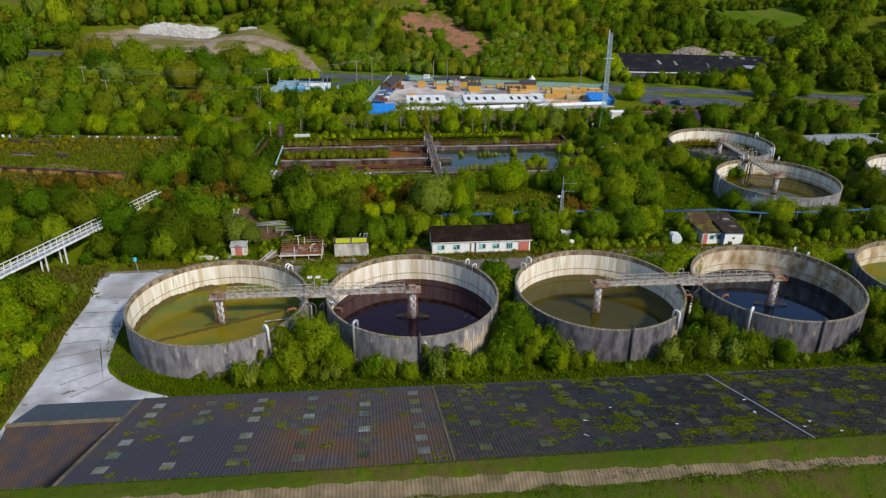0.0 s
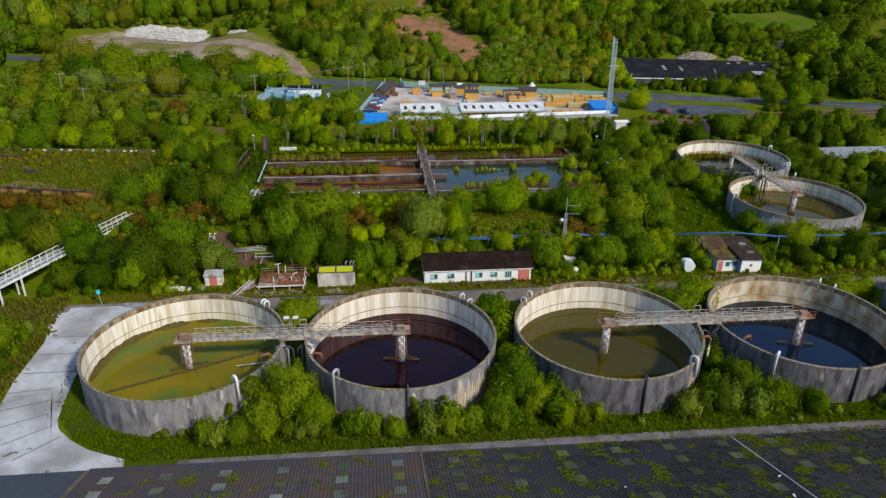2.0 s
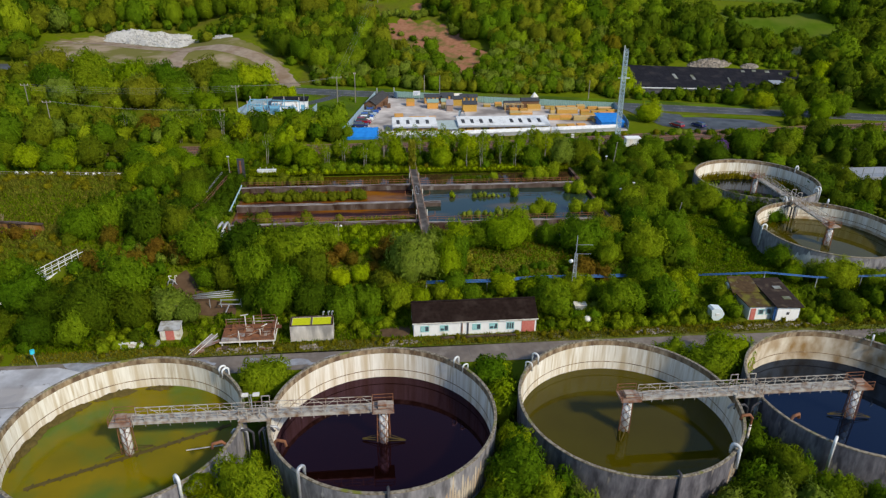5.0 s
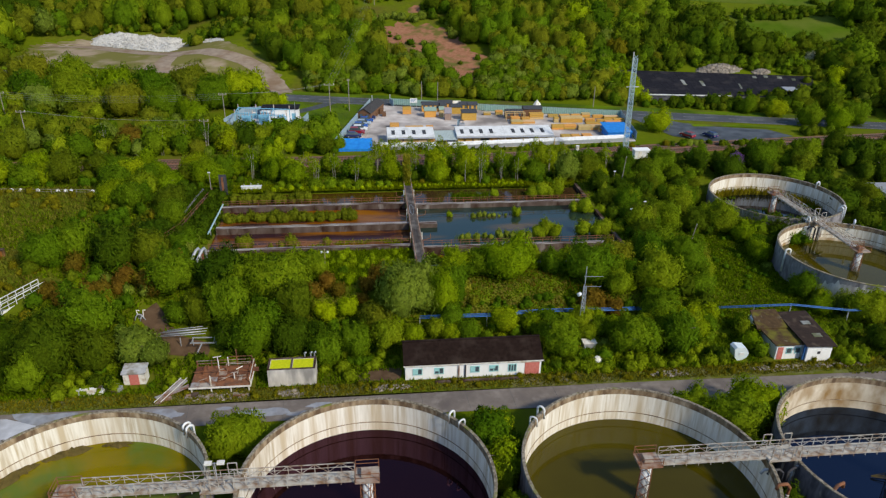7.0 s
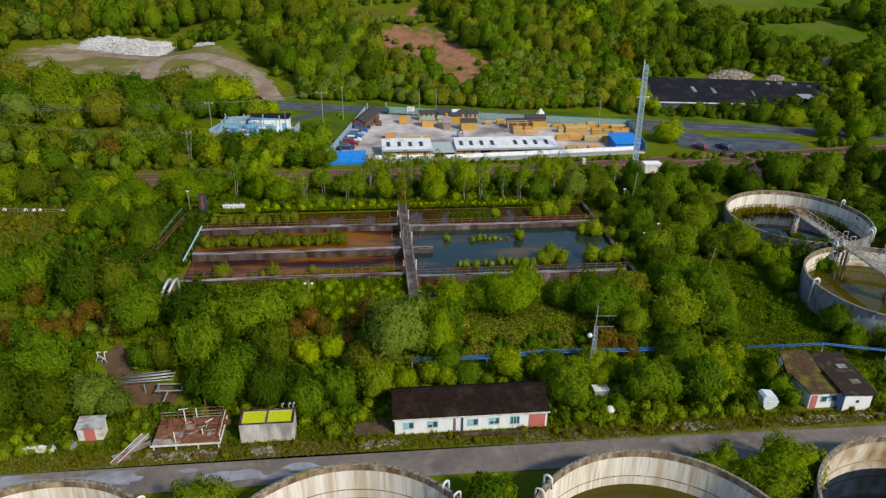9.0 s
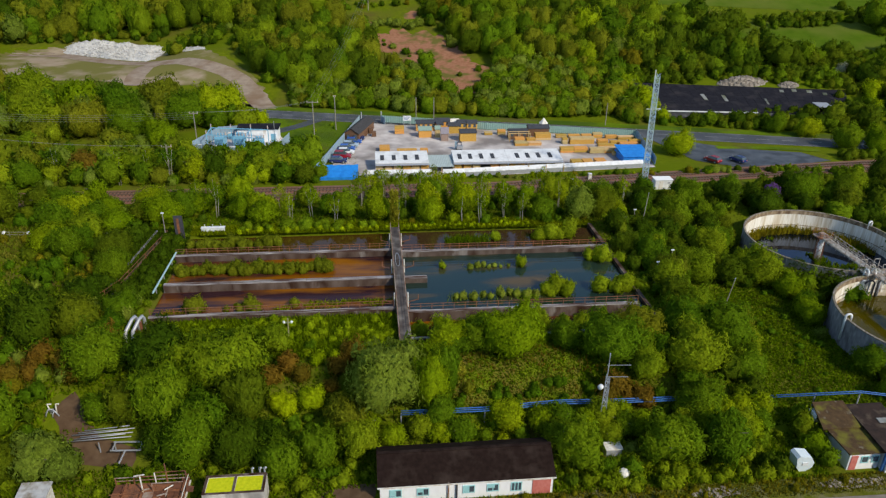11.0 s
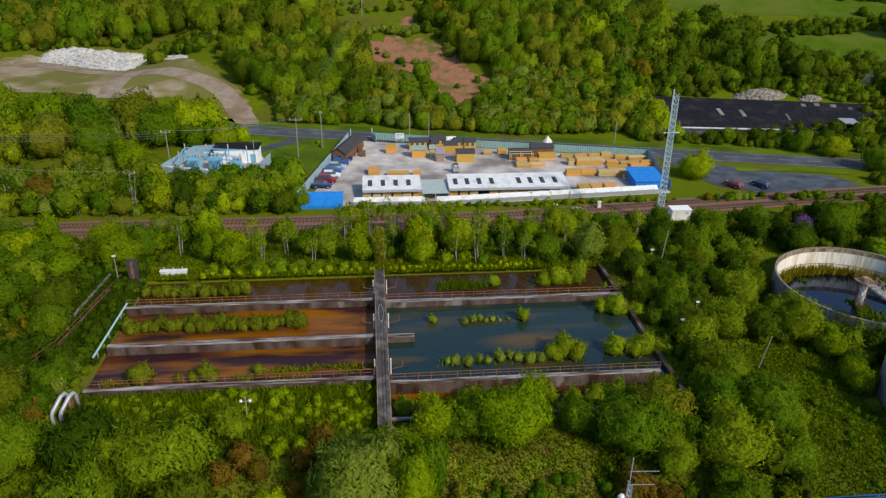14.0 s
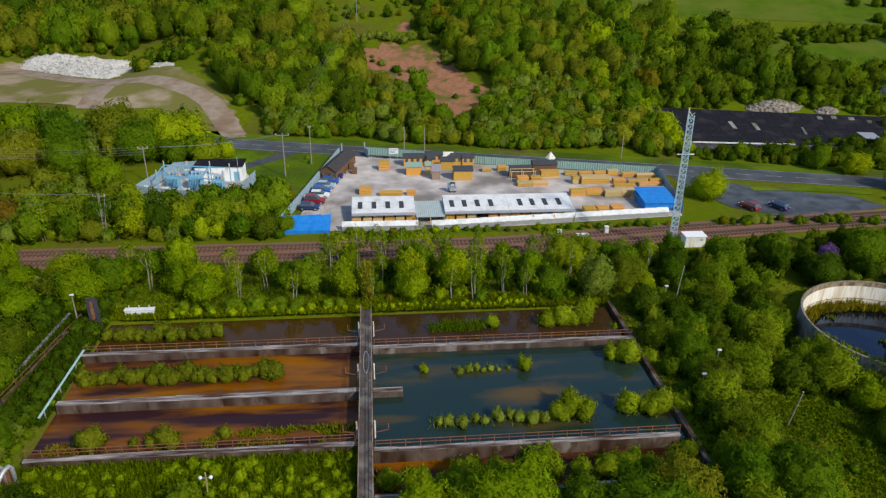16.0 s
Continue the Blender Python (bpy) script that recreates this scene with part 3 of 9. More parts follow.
single("works_verge", strip([(-45, 117.0), (40, 116.9), (90, 116.2)], 3.0, 0.05), WEEDY, "rough grass verge of the works road", "grass", "structure")

for k in range(11):
    a = radians(178 + 9.2 * k) if k < 8 else 0
    if k < 8:
        p0, p1 = (-23.3 + 17.6 * math.cos(a), 95.9 + 17.6 * math.sin(a)), (-23.3 + 23.2 * math.cos(a), 95.9 + 23.2 * math.sin(a))
        if p1[1] < 79.5 or p1[0] < -46.4:
            continue
    else:
        p0, p1 = (-46, 97.5 + 4.6 * (k - 8)), (-38.8, 97.5 + 4.6 * (k - 8))
    single("slab_joint", strip([p0, p1], 0.14, 0.165, 1), WETROAD, "dark tarred joint between road slabs", "road joint", "structure")

# ---- railway ----
RAIL_LINE = [(-300, 205), (-60, 204.5), (40, 204.9), (75, 209.0), (120, 213.6), (220, 222), (420, 232)]
single("railway_bed", strip(RAIL_LINE, 8.0, 0.12), BALLAST, "rust-brown ballast bed of the railway", "railway", "structure")


def offset_line(line, s):
    out = []
    for i, (x, y) in enumerate(line):
        x0, y0 = line[max(i - 1, 0)]
        x1, y1 = line[min(i + 1, len(line) - 1)]
        d = math.hypot(x1 - x0, y1 - y0)
        out.append((x - (y1 - y0) / d * s, y + (x1 - x0) / d * s))
    return out


track = thing("railway_track", (0, 204.6, 2.7), "double railway track of rusty rails on sleepers", "railway track")
for s in (-2.6, -1.15, 1.15, 2.6):
    g = Geo()
    for (x, y), (u, v) in zip(offset_line(RAIL_LINE, s)[1:-1], offset_line(RAIL_LINE, s)[2:-1]):
        g.beam((x, y, height(x, y) + 0.30), (u, v, height(u, v) + 0.30), 0.12, 0.14)
    part("rail", g, STEELRAIL, track)
ties = Geo()
for (ax, ay), (bx, by) in zip(RAIL_LINE[1:], RAIL_LINE[2:-1]):
    n = int(math.hypot(bx - ax, by - ay) / 0.75)
    for k in range(n):
        x, y = ax + (bx - ax) * k / n, ay + (by - ay) * k / n
        for s in (-1.87, 1.87):
            ties.box(x - 0.13, y + s - 1.25, height(x, y) + 0.13, x + 0.13, y + s + 1.25, height(x, y) + 0.24)
tagged(part("sleeper", ties, SLEEPER, track), kind="stuff")


# ---- factory roof in front ----
SLOPE = 0.354


def roof_z(y):
    return 4.9 + (71.0 - y) * SLOPE


def eave_y(x):
    return 71.0 - 0.024 * (x + 5)


def corrugated(x0, x1, low, high, z_of, pitch=0.36, depth=0.045, t=0.05):
    """Ridged sheeting whose ridges run up the slope from low(x) to high(x)."""
    g = Geo()
    n = int((x1 - x0) / (pitch / 2))
    cols = []
    for i in range(n + 1):
        x = x0 + (x1 - x0) * i / n
        d = depth if i % 2 else 0.0
        cols.append(x)
        a, b = low(x), high(x)
        for k in range(2):
            y = a + (b - a) * k
            g.v.append((x, y, z_of(y) + d))
        g.v.append((x, a, z_of(a) + d - t))
    g.f = [(i * 3, i * 3 + 3, i * 3 + 4, i * 3 + 1) for i in range(n)] + [(i * 3 + 2, i * 3 + 5, i * 3 + 3, i * 3) for i in range(n)]
    return g


factory = thing("factory_building", (20, 48, -0.6), "long factory shed with a dark corrugated roof, rooflights and moss", "factory")
RX0, RX1, RIDGE = -27.7, 122.0, 48.4
# Darker copy of SHEET: lichen, plus weaker light on this half put into the colour.
SHEET_DARK = mat("lichened_dim_sheet", (0.032, 0.030, 0.036), (0.074, 0.065, 0.068), 1.6, 0.9, 0.2, c=(0.098, 0.068, 0.055), cscale=1.0, cut=0.55, soft=0.07, tint=(0.036, 0.037, 0.044), spec=0.12, d=((0.070, 0.076, 0.026), 1.4, 0.60, 0.05))
main_slope = part("roof_slope", corrugated(RX0, 6.85, eave_y, lambda x: RIDGE, roof_z), SHEET, factory, "dark grey corrugated roof slope with rusty stains")
part("roof_slope", corrugated(6.85, RX1, eave_y, lambda x: RIDGE, roof_z), SHEET_DARK, factory, "lichened corrugated roof slope, its colour also darkened for dimmer light")
part("roof_slope", corrugated(RX0 - 6, RX1, lambda x: 24.0, lambda x: RIDGE - 0.02, lambda y: roof_z(RIDGE) - (RIDGE - y) * 0.30), SHEET_PALE, factory, "pale brown corrugated near slope")
part("ridge_cap", Geo().beam((RX0, RIDGE, roof_z(RIDGE) - 0.02), (RX1, RIDGE, roof_z(RIDGE) - 0.02), 0.45, 0.08), SHEET_PALE, factory)
part("verge_board", Geo().beam((RX0 - 0.05, 71.3, roof_z(71.3) + 0.02), (RX0 - 0.05, RIDGE, roof_z(RIDGE) + 0.02), 0.35, 0.16), SHEET_PALE, factory, "pale verge board")
part("gutter", Geo().beam((RX0, eave_y(RX0) + 0.12, roof_z(71.5) - 0.1), (RX1, eave_y(RX1) + 0.12, roof_z(eave_y(RX1) + 0.1) - 0.1), 0.22, 0.16), DARKMETAL, factory)
for xs, k in ((6.85, 0), (41.5, 1)):
    part("expansion_strip", Geo().beam((xs, eave_y(xs), roof_z(eave_y(xs)) + 0.07), (xs, RIDGE + 0.6, roof_z(RIDGE + 0.6) + 0.07), 0.22 - 0.08 * k, 0.05), SHEET_PALE if k == 0 else GALV, factory, "pale strip across the roof")
wallg = Geo().box(RX0 + 0.3, 66.0, -1.0, RX1, eave_y(RX1) - 0.3, 4.6).box(RX0 + 0.3, 26, -1.0, RX0 + 0.6, 66, 5.5)
part("wall", wallg, CONCRETE, factory)
gab = Geo().add([(RX0 + 0.1, 71, -1), (RX0 + 0.1, 71, 4.8), (RX0 + 0.1, RIDGE, 12.7), (RX0 + 0.1, 26, 6.0), (RX0 + 0.1, 26, -1)], [(0, 1, 2, 3, 4)])
part("gable_wall", gab, SHEET_RUST, factory)
part("wing_slope", corrugated(-39.7, RX0 - 0.25, lambda x: 71.5, lambda x: 64.8, roof_z), SHEET_BLUE, factory, "slate-blue sheeted wing slope")
part("wing_back_slope", corrugated(-39.7, RX0 - 0.25, lambda x: 64.78, lambda x: 46.0, lambda y: roof_z(64.8) - (64.8 - y) * 0.26), SHEET_RUST, factory, "rust-brown sheeted wing slope")
part("wing_ridge", Geo().beam((-39.8, 64.8, roof_z(64.8) + 0.06), (RX0 - 0.2, 64.8, roof_z(64.8) + 0.06), 0.6, 0.1), SHEET_PALE, factory)
part("wing_wall", Geo().box(-39.4, 46.2, -1, RX0 - 0.3, 46.5, 2.0).box(-39.4, 46.5, -1.0, -39.1, 71.0, 2.2).box(-39.4, 70.7, -1.0, RX0 - 0.3, 71.0, 4.5), CONCRETE, factory)
for k in range(26):
    x = -25.0 + 5.85 * k
    if k in (4, 11, 17):
        x += 0.2
    for row, y in enumerate((68.6, 65.6, 62.6, 57.9, 54.7, 51.6)):
        if k > 5 and random.random() < 0.2:
            continue
        ys = y - 0.012 * (x + 25) * (row < 3) * 0.6
        g = corrugated(x - 0.6, x + 0.6, lambda q: ys + 0.75, lambda q: ys - 0.75, lambda q: roof_z(q) + 0.055, 0.22, 0.05)
        part("rooflight", g, ROOFLIGHT if x < 8 and random.random() < 0.85 else ROOFLIGHT_OLD, main_slope)

# ---- settling tanks ----
SLUDGE = mat("sludge_brown", (0.065, 0.050, 0.012), (0.11, 0.08, 0.02), 1.5, 0.9, 0.3)
R_OUT, R_IN, TANK_FOOT = 13.3, 12.98, -1.0


def arc(cx, cy, r, deg, z):
    return (cx + r * math.cos(radians(deg)), cy + r * math.sin(radians(deg)), z)


def gooseneck(tank, cx, cy, rim, deg, high=0.9, down=1.2, r=0.13, material=WHITE, inward=0.9):
    pts = [arc(cx, cy, R_OUT + 0.25, deg, rim - down), arc(cx, cy, R_OUT + 0.25, deg, rim + high * 0.55)]
    for k in range(7):
        a = math.pi * k / 6
        pts.append(arc(cx, cy, R_OUT + 0.25 - inward * (1 - math.cos(a)) / 2, deg, rim + high * 0.55 + math.sin(a) * high * 0.45))
    pts.append(arc(cx, cy, R_OUT + 0.25 - inward, deg, rim - 0.5))
    return part("overflow_pipe", Geo().tube(pts, r, 10), material, tank, "bent pipe hooked over the rim", True)


def settling_tank(cx, cy, rim, level, wet, label, column=True, arms=25, lining=None, shell=None):
    t = thing("settling_tank", (cx, cy, TANK_FOOT), label, "settling tank", "round settling tanks")
    part("wall", Geo().lathe(cx, cy, [(R_OUT + 0.12, TANK_FOOT), (R_OUT + 0.12, TANK_FOOT + 0.4), (R_OUT, TANK_FOOT + 0.45), (R_OUT, rim - 0.02)], 120), shell or CONCRETE, t, "grey weathered concrete outer wall")
    part("lining", Geo().lathe(cx, cy, [(R_IN, rim - 0.75), (R_IN - 0.004, level - 0.3)], 120), lining or LINING, t, "pale stained inner face")
    part("stained_band", Geo().lathe(cx, cy, [(R_IN, rim - 0.02), (R_IN - 0.02, rim - 0.78)], 120), LINING_B, t, "brown stained band below the rim")
    part("ledge", Geo().lathe(cx, cy, [(R_IN, level + 1.25), (R_IN - 0.035, level + 1.23), (R_IN - 0.035, level + 1.15), (R_IN, level + 1.13)], 120), LINING_B, t, "brown tide line on the inner face")
    part("rim", Geo().lathe(cx, cy, [(R_OUT + 0.03, rim - 0.10), (R_OUT + 0.03, rim + 0.01), (R_OUT - 0.02, rim + 0.05), (R_IN + 0.02, rim + 0.05), (R_IN - 0.02, rim), (R_IN - 0.02, rim - 0.08)], 120), RIM, t, "worn concrete rim")
    part("water", Geo().disc(cx, cy, level, R_IN + 0.05, 96), wet, t, "still murky water")
    if column:
        part("pivot_column", Geo().tube([(cx, cy, level - 0.5), (cx, cy, 4.9)], 0.52, 16), WHITE, t, "white pivot column", True)
        lat = Geo()
        for k in range(4):
            a = 90 * k + 20
            lat.beam(arc(cx, cy, 0.85, a, level + 0.1), arc(cx, cy, 0.75, a, 4.9), 0.07)
            for j in range(4):
                z0, z1 = level + 0.1 + j * 1.2, level + 0.1 + (j + 1) * 1.2
                lat.beam(arc(cx, cy, 0.82, a, z0), arc(cx, cy, 0.80, a + 90, z1), 0.05)
                lat.beam(arc(cx, cy, 0.82, a + 90, z0), arc(cx, cy, 0.80, a, z1), 0.05)
        part("lattice", lat, RUST, t, "rusty lattice round the column")
        part("hub_platform", Geo().box(cx - 1.25, cy - 1.1, 4.92, cx + 1.25, cy + 1.1, 5.12).box(cx - 0.6, cy - 0.5, 5.12, cx + 0.4, cy + 0.5, 5.65), RUST_PALE, t, "rusty pivot platform")
        for sx, sy in ((-1.2, -1.05), (1.2, -1.05), (1.2, 1.05), (-1.2, 1.05)):
            part("rail_post", Geo().beam((cx + sx, cy + sy, 5.12), (cx + sx, cy + sy, 6.15), 0.06), RUST, t)
        for z in (5.65, 6.13):
            part("hub_rail", Geo().beam((cx - 1.2, cy - 1.05, z), (cx - 1.2, cy + 1.05, z), 0.05), RUST, t)
            for sy in (-1.05, 1.05):
                part("hub_rail", Geo().beam((cx - 1.2, cy + sy, z), (cx + 1.2, cy + sy, z), 0.05), RUST, t)
        for s in (-1, 1):
            for w in (-0.35, 0.35):
                a = radians(arms)
                ex, ey = cx + s * 2.6 * math.cos(a) - w * 0.2 * math.sin(a), cy + s * 2.6 * math.sin(a) + w * 0.2
                sp = Geo().beam((cx - w * math.sin(a), cy + w * math.cos(a), level + 0.35), (ex, ey, level + 0.2), 0.06)
                sp.beam((cx - w * math.sin(a), cy + w * math.cos(a), level + 0.9), (ex, ey, level + 0.21), 0.045)
                part("scraper_arm", sp, SLUDGE, t, "rusty scraper arm at the waterline")
    return t


def post(t, cx, cy, rim, deg):
    part("downpipe", Geo().tube([arc(cx, cy, R_OUT + 0.16, deg, -0.9), arc(cx, cy, R_OUT + 0.16, deg, rim + 0.55)], 0.16, 8).tube([arc(cx, cy, R_OUT + 0.16, deg, rim + 0.5), arc(cx, cy, R_IN - 0.2, deg, rim + 0.42)], 0.15, 8), DARKMETAL, t, "black downpipe over the rim", True)


RIM_Z = 4.65
BARE = mat("bare_stained_render", (0.46, 0.38, 0.29), (0.62, 0.55, 0.45), 1.8, 0.9, 0.2, c=(0.34, 0.19, 0.08), cscale=0.6, cut=0.54, soft=0.10, stretch=(1, 1, 0.35))
WHITED = mat("lime_washed_streak", (0.58, 0.57, 0.56), (0.70, 0.69, 0.67), 2.0, 0.9, 0.2, c=(0.36, 0.35, 0.36), cscale=1.2, cut=0.5, stretch=(1, 1, 0.3))


def wall_stain(t, cx, cy, a0, a1, z0, z1, material, label, seed):
    """A patch of bare or washed render on the outer wall, with ragged upper and lower edges."""
    n = max(4, int((a1 - a0) * 1.5))
    g = Geo()
    for k in range(n + 1):
        a = a0 + (a1 - a0) * k / n
        edge = min(1.0, 4.0 * min(k, n - k) / n)
        lo = z0 + 0.5 * noise.noise(Vector((a * 0.4, seed, 0))) + (z1 - z0) * 0.35 * (1 - edge)
        hi = z1 + 0.9 * noise.noise(Vector((a * 0.5, seed, 5))) - (z1 - z0) * 0.35 * (1 - edge)
        g.v += [arc(cx, cy, R_OUT + 0.012, a, max(-0.55, lo)), arc(cx, cy, R_OUT + 0.012, a, min(4.45, hi))]
    g.f = [(2 * k, 2 * k + 2, 2 * k + 3, 2 * k + 1) for k in range(n)]
    part("wall_stain", g, material, t, label)


T1 = settling_tank(-23.28, 95.92, RIM_Z, 0.30, WATER_ALGAE, "round concrete settling tank full of algae-green water", arms=20)
gooseneck(T1, -23.28, 95.92, RIM_Z, 44, 0.9, 1.0)
gooseneck(T1, -23.28, 95.92, RIM_Z, 41, 0.9, 1.0)
gooseneck(T1, -23.28, 95.92, RIM_Z, -51, 1.0, 3.0, 0.18)
sc = Geo().beam((-33.0, 91.0, 0.33), (-12.5, 100.0, 0.33), 0.5, 0.05)
for k in range(14):
    sc.beam((-32.5 + 1.45 * k, 91.2 + 0.636 * k - 0.5, 0.34), (-32.3 + 1.45 * k, 91.3 + 0.636 * k + 0.5, 0.34), 0.2, 0.05)
part("sunken_beam", sc, SLUDGE, T1, "dark scraper beam just under the surface")
mud = random.Random(52)
for k, (a, w) in enumerate(((88, 0.9), (112, 1.3), (116, 0.9), (140, 1.4), (146, 1.0), (151, 0.8), (168, 1.2), (174, 1.0), (184, 0.8), (130, 0.7), (160, 0.8), (93, 0.5), (121, 0.6), (135, 1.0), (154, 1.1), (164, 0.9), (179, 0.8))):
    px_, py_, _ = arc(-23.28, 95.92, 12.4, a, 0)
    ta = radians(a + 90)
    jag = [mud.uniform(0.45, 1.35) for _ in range(15)]
    ring = [[(1.5 * w * f * math.cos(0.419 * q) * jag[q], 0.6 * w * f * math.sin(0.419 * q) * jag[q], z * mud.uniform(0.9, 1.3)) for q in range(15)] for f, z in ((1.0, 0.28), (0.75, 0.36 + 0.1 * w), (0.35, 0.42 + 0.16 * w))]
    lump = Geo().add([(px_ + u * math.cos(ta) - v * math.sin(ta), py_ + u * math.sin(ta) + v * math.cos(ta), z + 0.08 * noise.noise(Vector((u * 3, v * 3, a)))) for row in ring for u, v, z in row],
                     [(j * 15 + q, j * 15 + (q + 1) % 15, j * 15 + 15 + (q + 1) % 15, j * 15 + 15 + q) for j in range(2) for q in range(15)] + [tuple(range(30, 45))])
    part("sludge_clump", lump, SLUDGE, T1, "dark sludge mat at the waterline")
part("float_pole", Geo().tube([(-16.9, 95.7, 0.4), (-12.3, 96.2, 0.5)], 0.07, 6), OFFWHITE, T1)
T2 = settling_tank(6.07, 95.72, RIM_Z, 0.05, WATER_BROWN, "round concrete settling tank with dark brown water", arms=-8)
gooseneck(T2, 6.07, 95.72, RIM_Z, 42, 0.9, 1.0)
gooseneck(T2, 6.07, 95.72, RIM_Z, 35, 0.6, 1.0, 0.10)
gooseneck(T2, 6.07, 95.72, RIM_Z, -132, 1.0, 5.0, 0.20, GALV)
post(T2, 6.07, 95.72, RIM_Z, -89.5)
wall_stain(T2, 6.07, 95.72, -87.5, -84.5, -0.5, 4.0, WHITED, "white washed streak", 5)
wall_stain(T1, -23.28, 95.92, -48, -40, 0.5, 4.0, WHITED, "white washed streak", 12)
drip = random.Random(29)


def drips(t, cx, cy, a0, a1, low, high, material, label):
    """Narrow washed streaks of uneven length side by side on an outer wall."""
    a = a0
    while a < a1:
        w = drip.uniform(0.7, 2.2)
        wall_stain(t, cx, cy, a, a + w, low, drip.uniform(0.45, 1.0) * (high - low) + low, material, label, a)
        a += w + drip.uniform(0.05, 0.9)


drips(T2, 6.07, 95.72, -63, -34, -0.5, 4.3, BARE, "pale rust-stained streak")
T3 = settling_tank(35.65, 95.19, RIM_Z, 0.0, WATER_OLIVE, "round concrete settling tank with olive green water", arms=60, shell=CONCRETE_DARK)
gooseneck(T3, 35.65, 95.19, RIM_Z, 144, 0.7, 1.0, 0.10)
gooseneck(T3, 35.65, 95.19, RIM_Z, 136, 1.0, 1.0)
gooseneck(T3, 35.65, 95.19, RIM_Z, -49, 0.8, 2.2, 0.2)
post(T3, 35.65, 95.19, RIM_Z, -86.5)
drips(T3, 35.65, 95.19, -53, -44, -0.5, 3.4, BARE, "pale rust-stained streak")
drips(T3, 35.65, 95.19, -70, -56, -0.5, 1.3, BARE, "pale rust-stained streak")
T4 = settling_tank(65.22, 95.03, RIM_Z, 0.0, WATER_DARK, "round concrete settling tank with dark blue-black water", arms=-12, lining=LINING_C, shell=CONCRETE_DARK)
gooseneck(T4, 65.22, 95.03, RIM_Z, 48, 0.9, 1.0)
gooseneck(T4, 65.22, 95.03, RIM_Z, 38, 0.6, 1.0, 0.10)
gooseneck(T4, 65.22, 95.03, RIM_Z, -134, 0.6, 3.8, 0.17)
post(T4, 65.22, 95.03, RIM_Z, -90)
settling_tank(94.8, 94.9, RIM_Z, 0.4, WATER_ALGAE, "round concrete settling tank with rusty yellow algae", False, lining=LINING_C, shell=CONCRETE_DARK)
T6 = settling_tank(92.3, 142.9, RIM_Z, 1.0, WATER_OLIVE, "round concrete settling tank among scrub, olive water", arms=70)
wall_stain(T6, 92.3, 142.9, -150, -100, -0.3, 3.8, WHITED, "pale washed render", 11)
part("waterline_ring", Geo().lathe(92.3, 142.9, [(R_IN - 0.01, 1.55), (R_IN - 0.03, 1.5), (R_IN - 0.03, 0.98)], 96), LINING_C, T6, "orange waterline stain")
gooseneck(T6, 92.3, 142.9, RIM_Z, 60, 1.0, 1.5, 0.16)
gooseneck(T6, 92.3, 142.9, RIM_Z, 178, 0.8, 3.5, 0.16)
gooseneck(T6, 92.3, 142.9, RIM_Z, 98, 1.2, 1.5, 0.14)
gooseneck(T6, 92.3, 142.9, RIM_Z, 92, 1.2, 1.5, 0.14)
T7 = settling_tank(92.1, 170.6, 4.75, 0.5, WATER_DARK, "round concrete settling tank half overgrown with weeds", arms=70)
gooseneck(T7, 92.1, 170.6, 4.75, 20, 0.9, 1.5, 0.16)
gooseneck(T7, 92.1, 170.6, 4.75, -48, 1.2, 1.5, 0.14)
gooseneck(T7, 92.1, 170.6, 4.75, -54, 1.2, 1.5, 0.14)
settling_tank(131.5, 145.0, RIM_Z, 0.5, WATER_DARK, "distant round concrete settling tank", False)


def catwalk(p, q, label, bow=True):
    """A truss walkway between two hubs with railings and hangers."""
    (ax, ay), (bx, by) = p, q
    L = math.hypot(bx - ax, by - ay)
    ux, uy = (bx - ax) / L, (by - ay) / L
    nx, ny = -uy, ux
    c = thing("catwalk", ((ax + bx) / 2, (ay + by) / 2, 4.6), label, "catwalk", "tank catwalks")

    def at(s, w, z):
        return (ax + ux * s + nx * w, ay + uy * s + ny * w, z)

    s0, s1 = 1.3, L - 1.3
    part("deck", Geo().slab([at(s0, -0.6, 5.15), at(s1, -0.6, 5.15), at(s1, 0.6, 5.15), at(s0, 0.6, 5.15)], 0.08), CATWALK, c)
    for w in (-0.65, 0.65):
        part("girder", Geo().beam(at(s0, w, 4.98), at(s1, w, 4.98), 0.12, 0.24), CATWALK, c)
        r = Geo().beam(at(s0, w, 6.2), at(s1, w, 6.2), 0.07).beam(at(s0, w, 5.7), at(s1, w, 5.7), 0.05)
        n = 20
        for k in range(n + 1):
            s = s0 + (s1 - s0) * k / n
            r.beam(at(s, w, 4.55 if w < 0 else 5.1), at(s, w, 6.2), 0.06)
            if k < n and k % 2 == 0:
                r.beam(at(s, w, 5.15), at(s + (s1 - s0) / n, w, 6.2), 0.045)
            elif k < n:
                r.beam(at(s, w, 6.2), at(s + (s1 - s0) / n, w, 5.15), 0.045)
        part("railing", r, CATWALK, c)
    return c, at, L


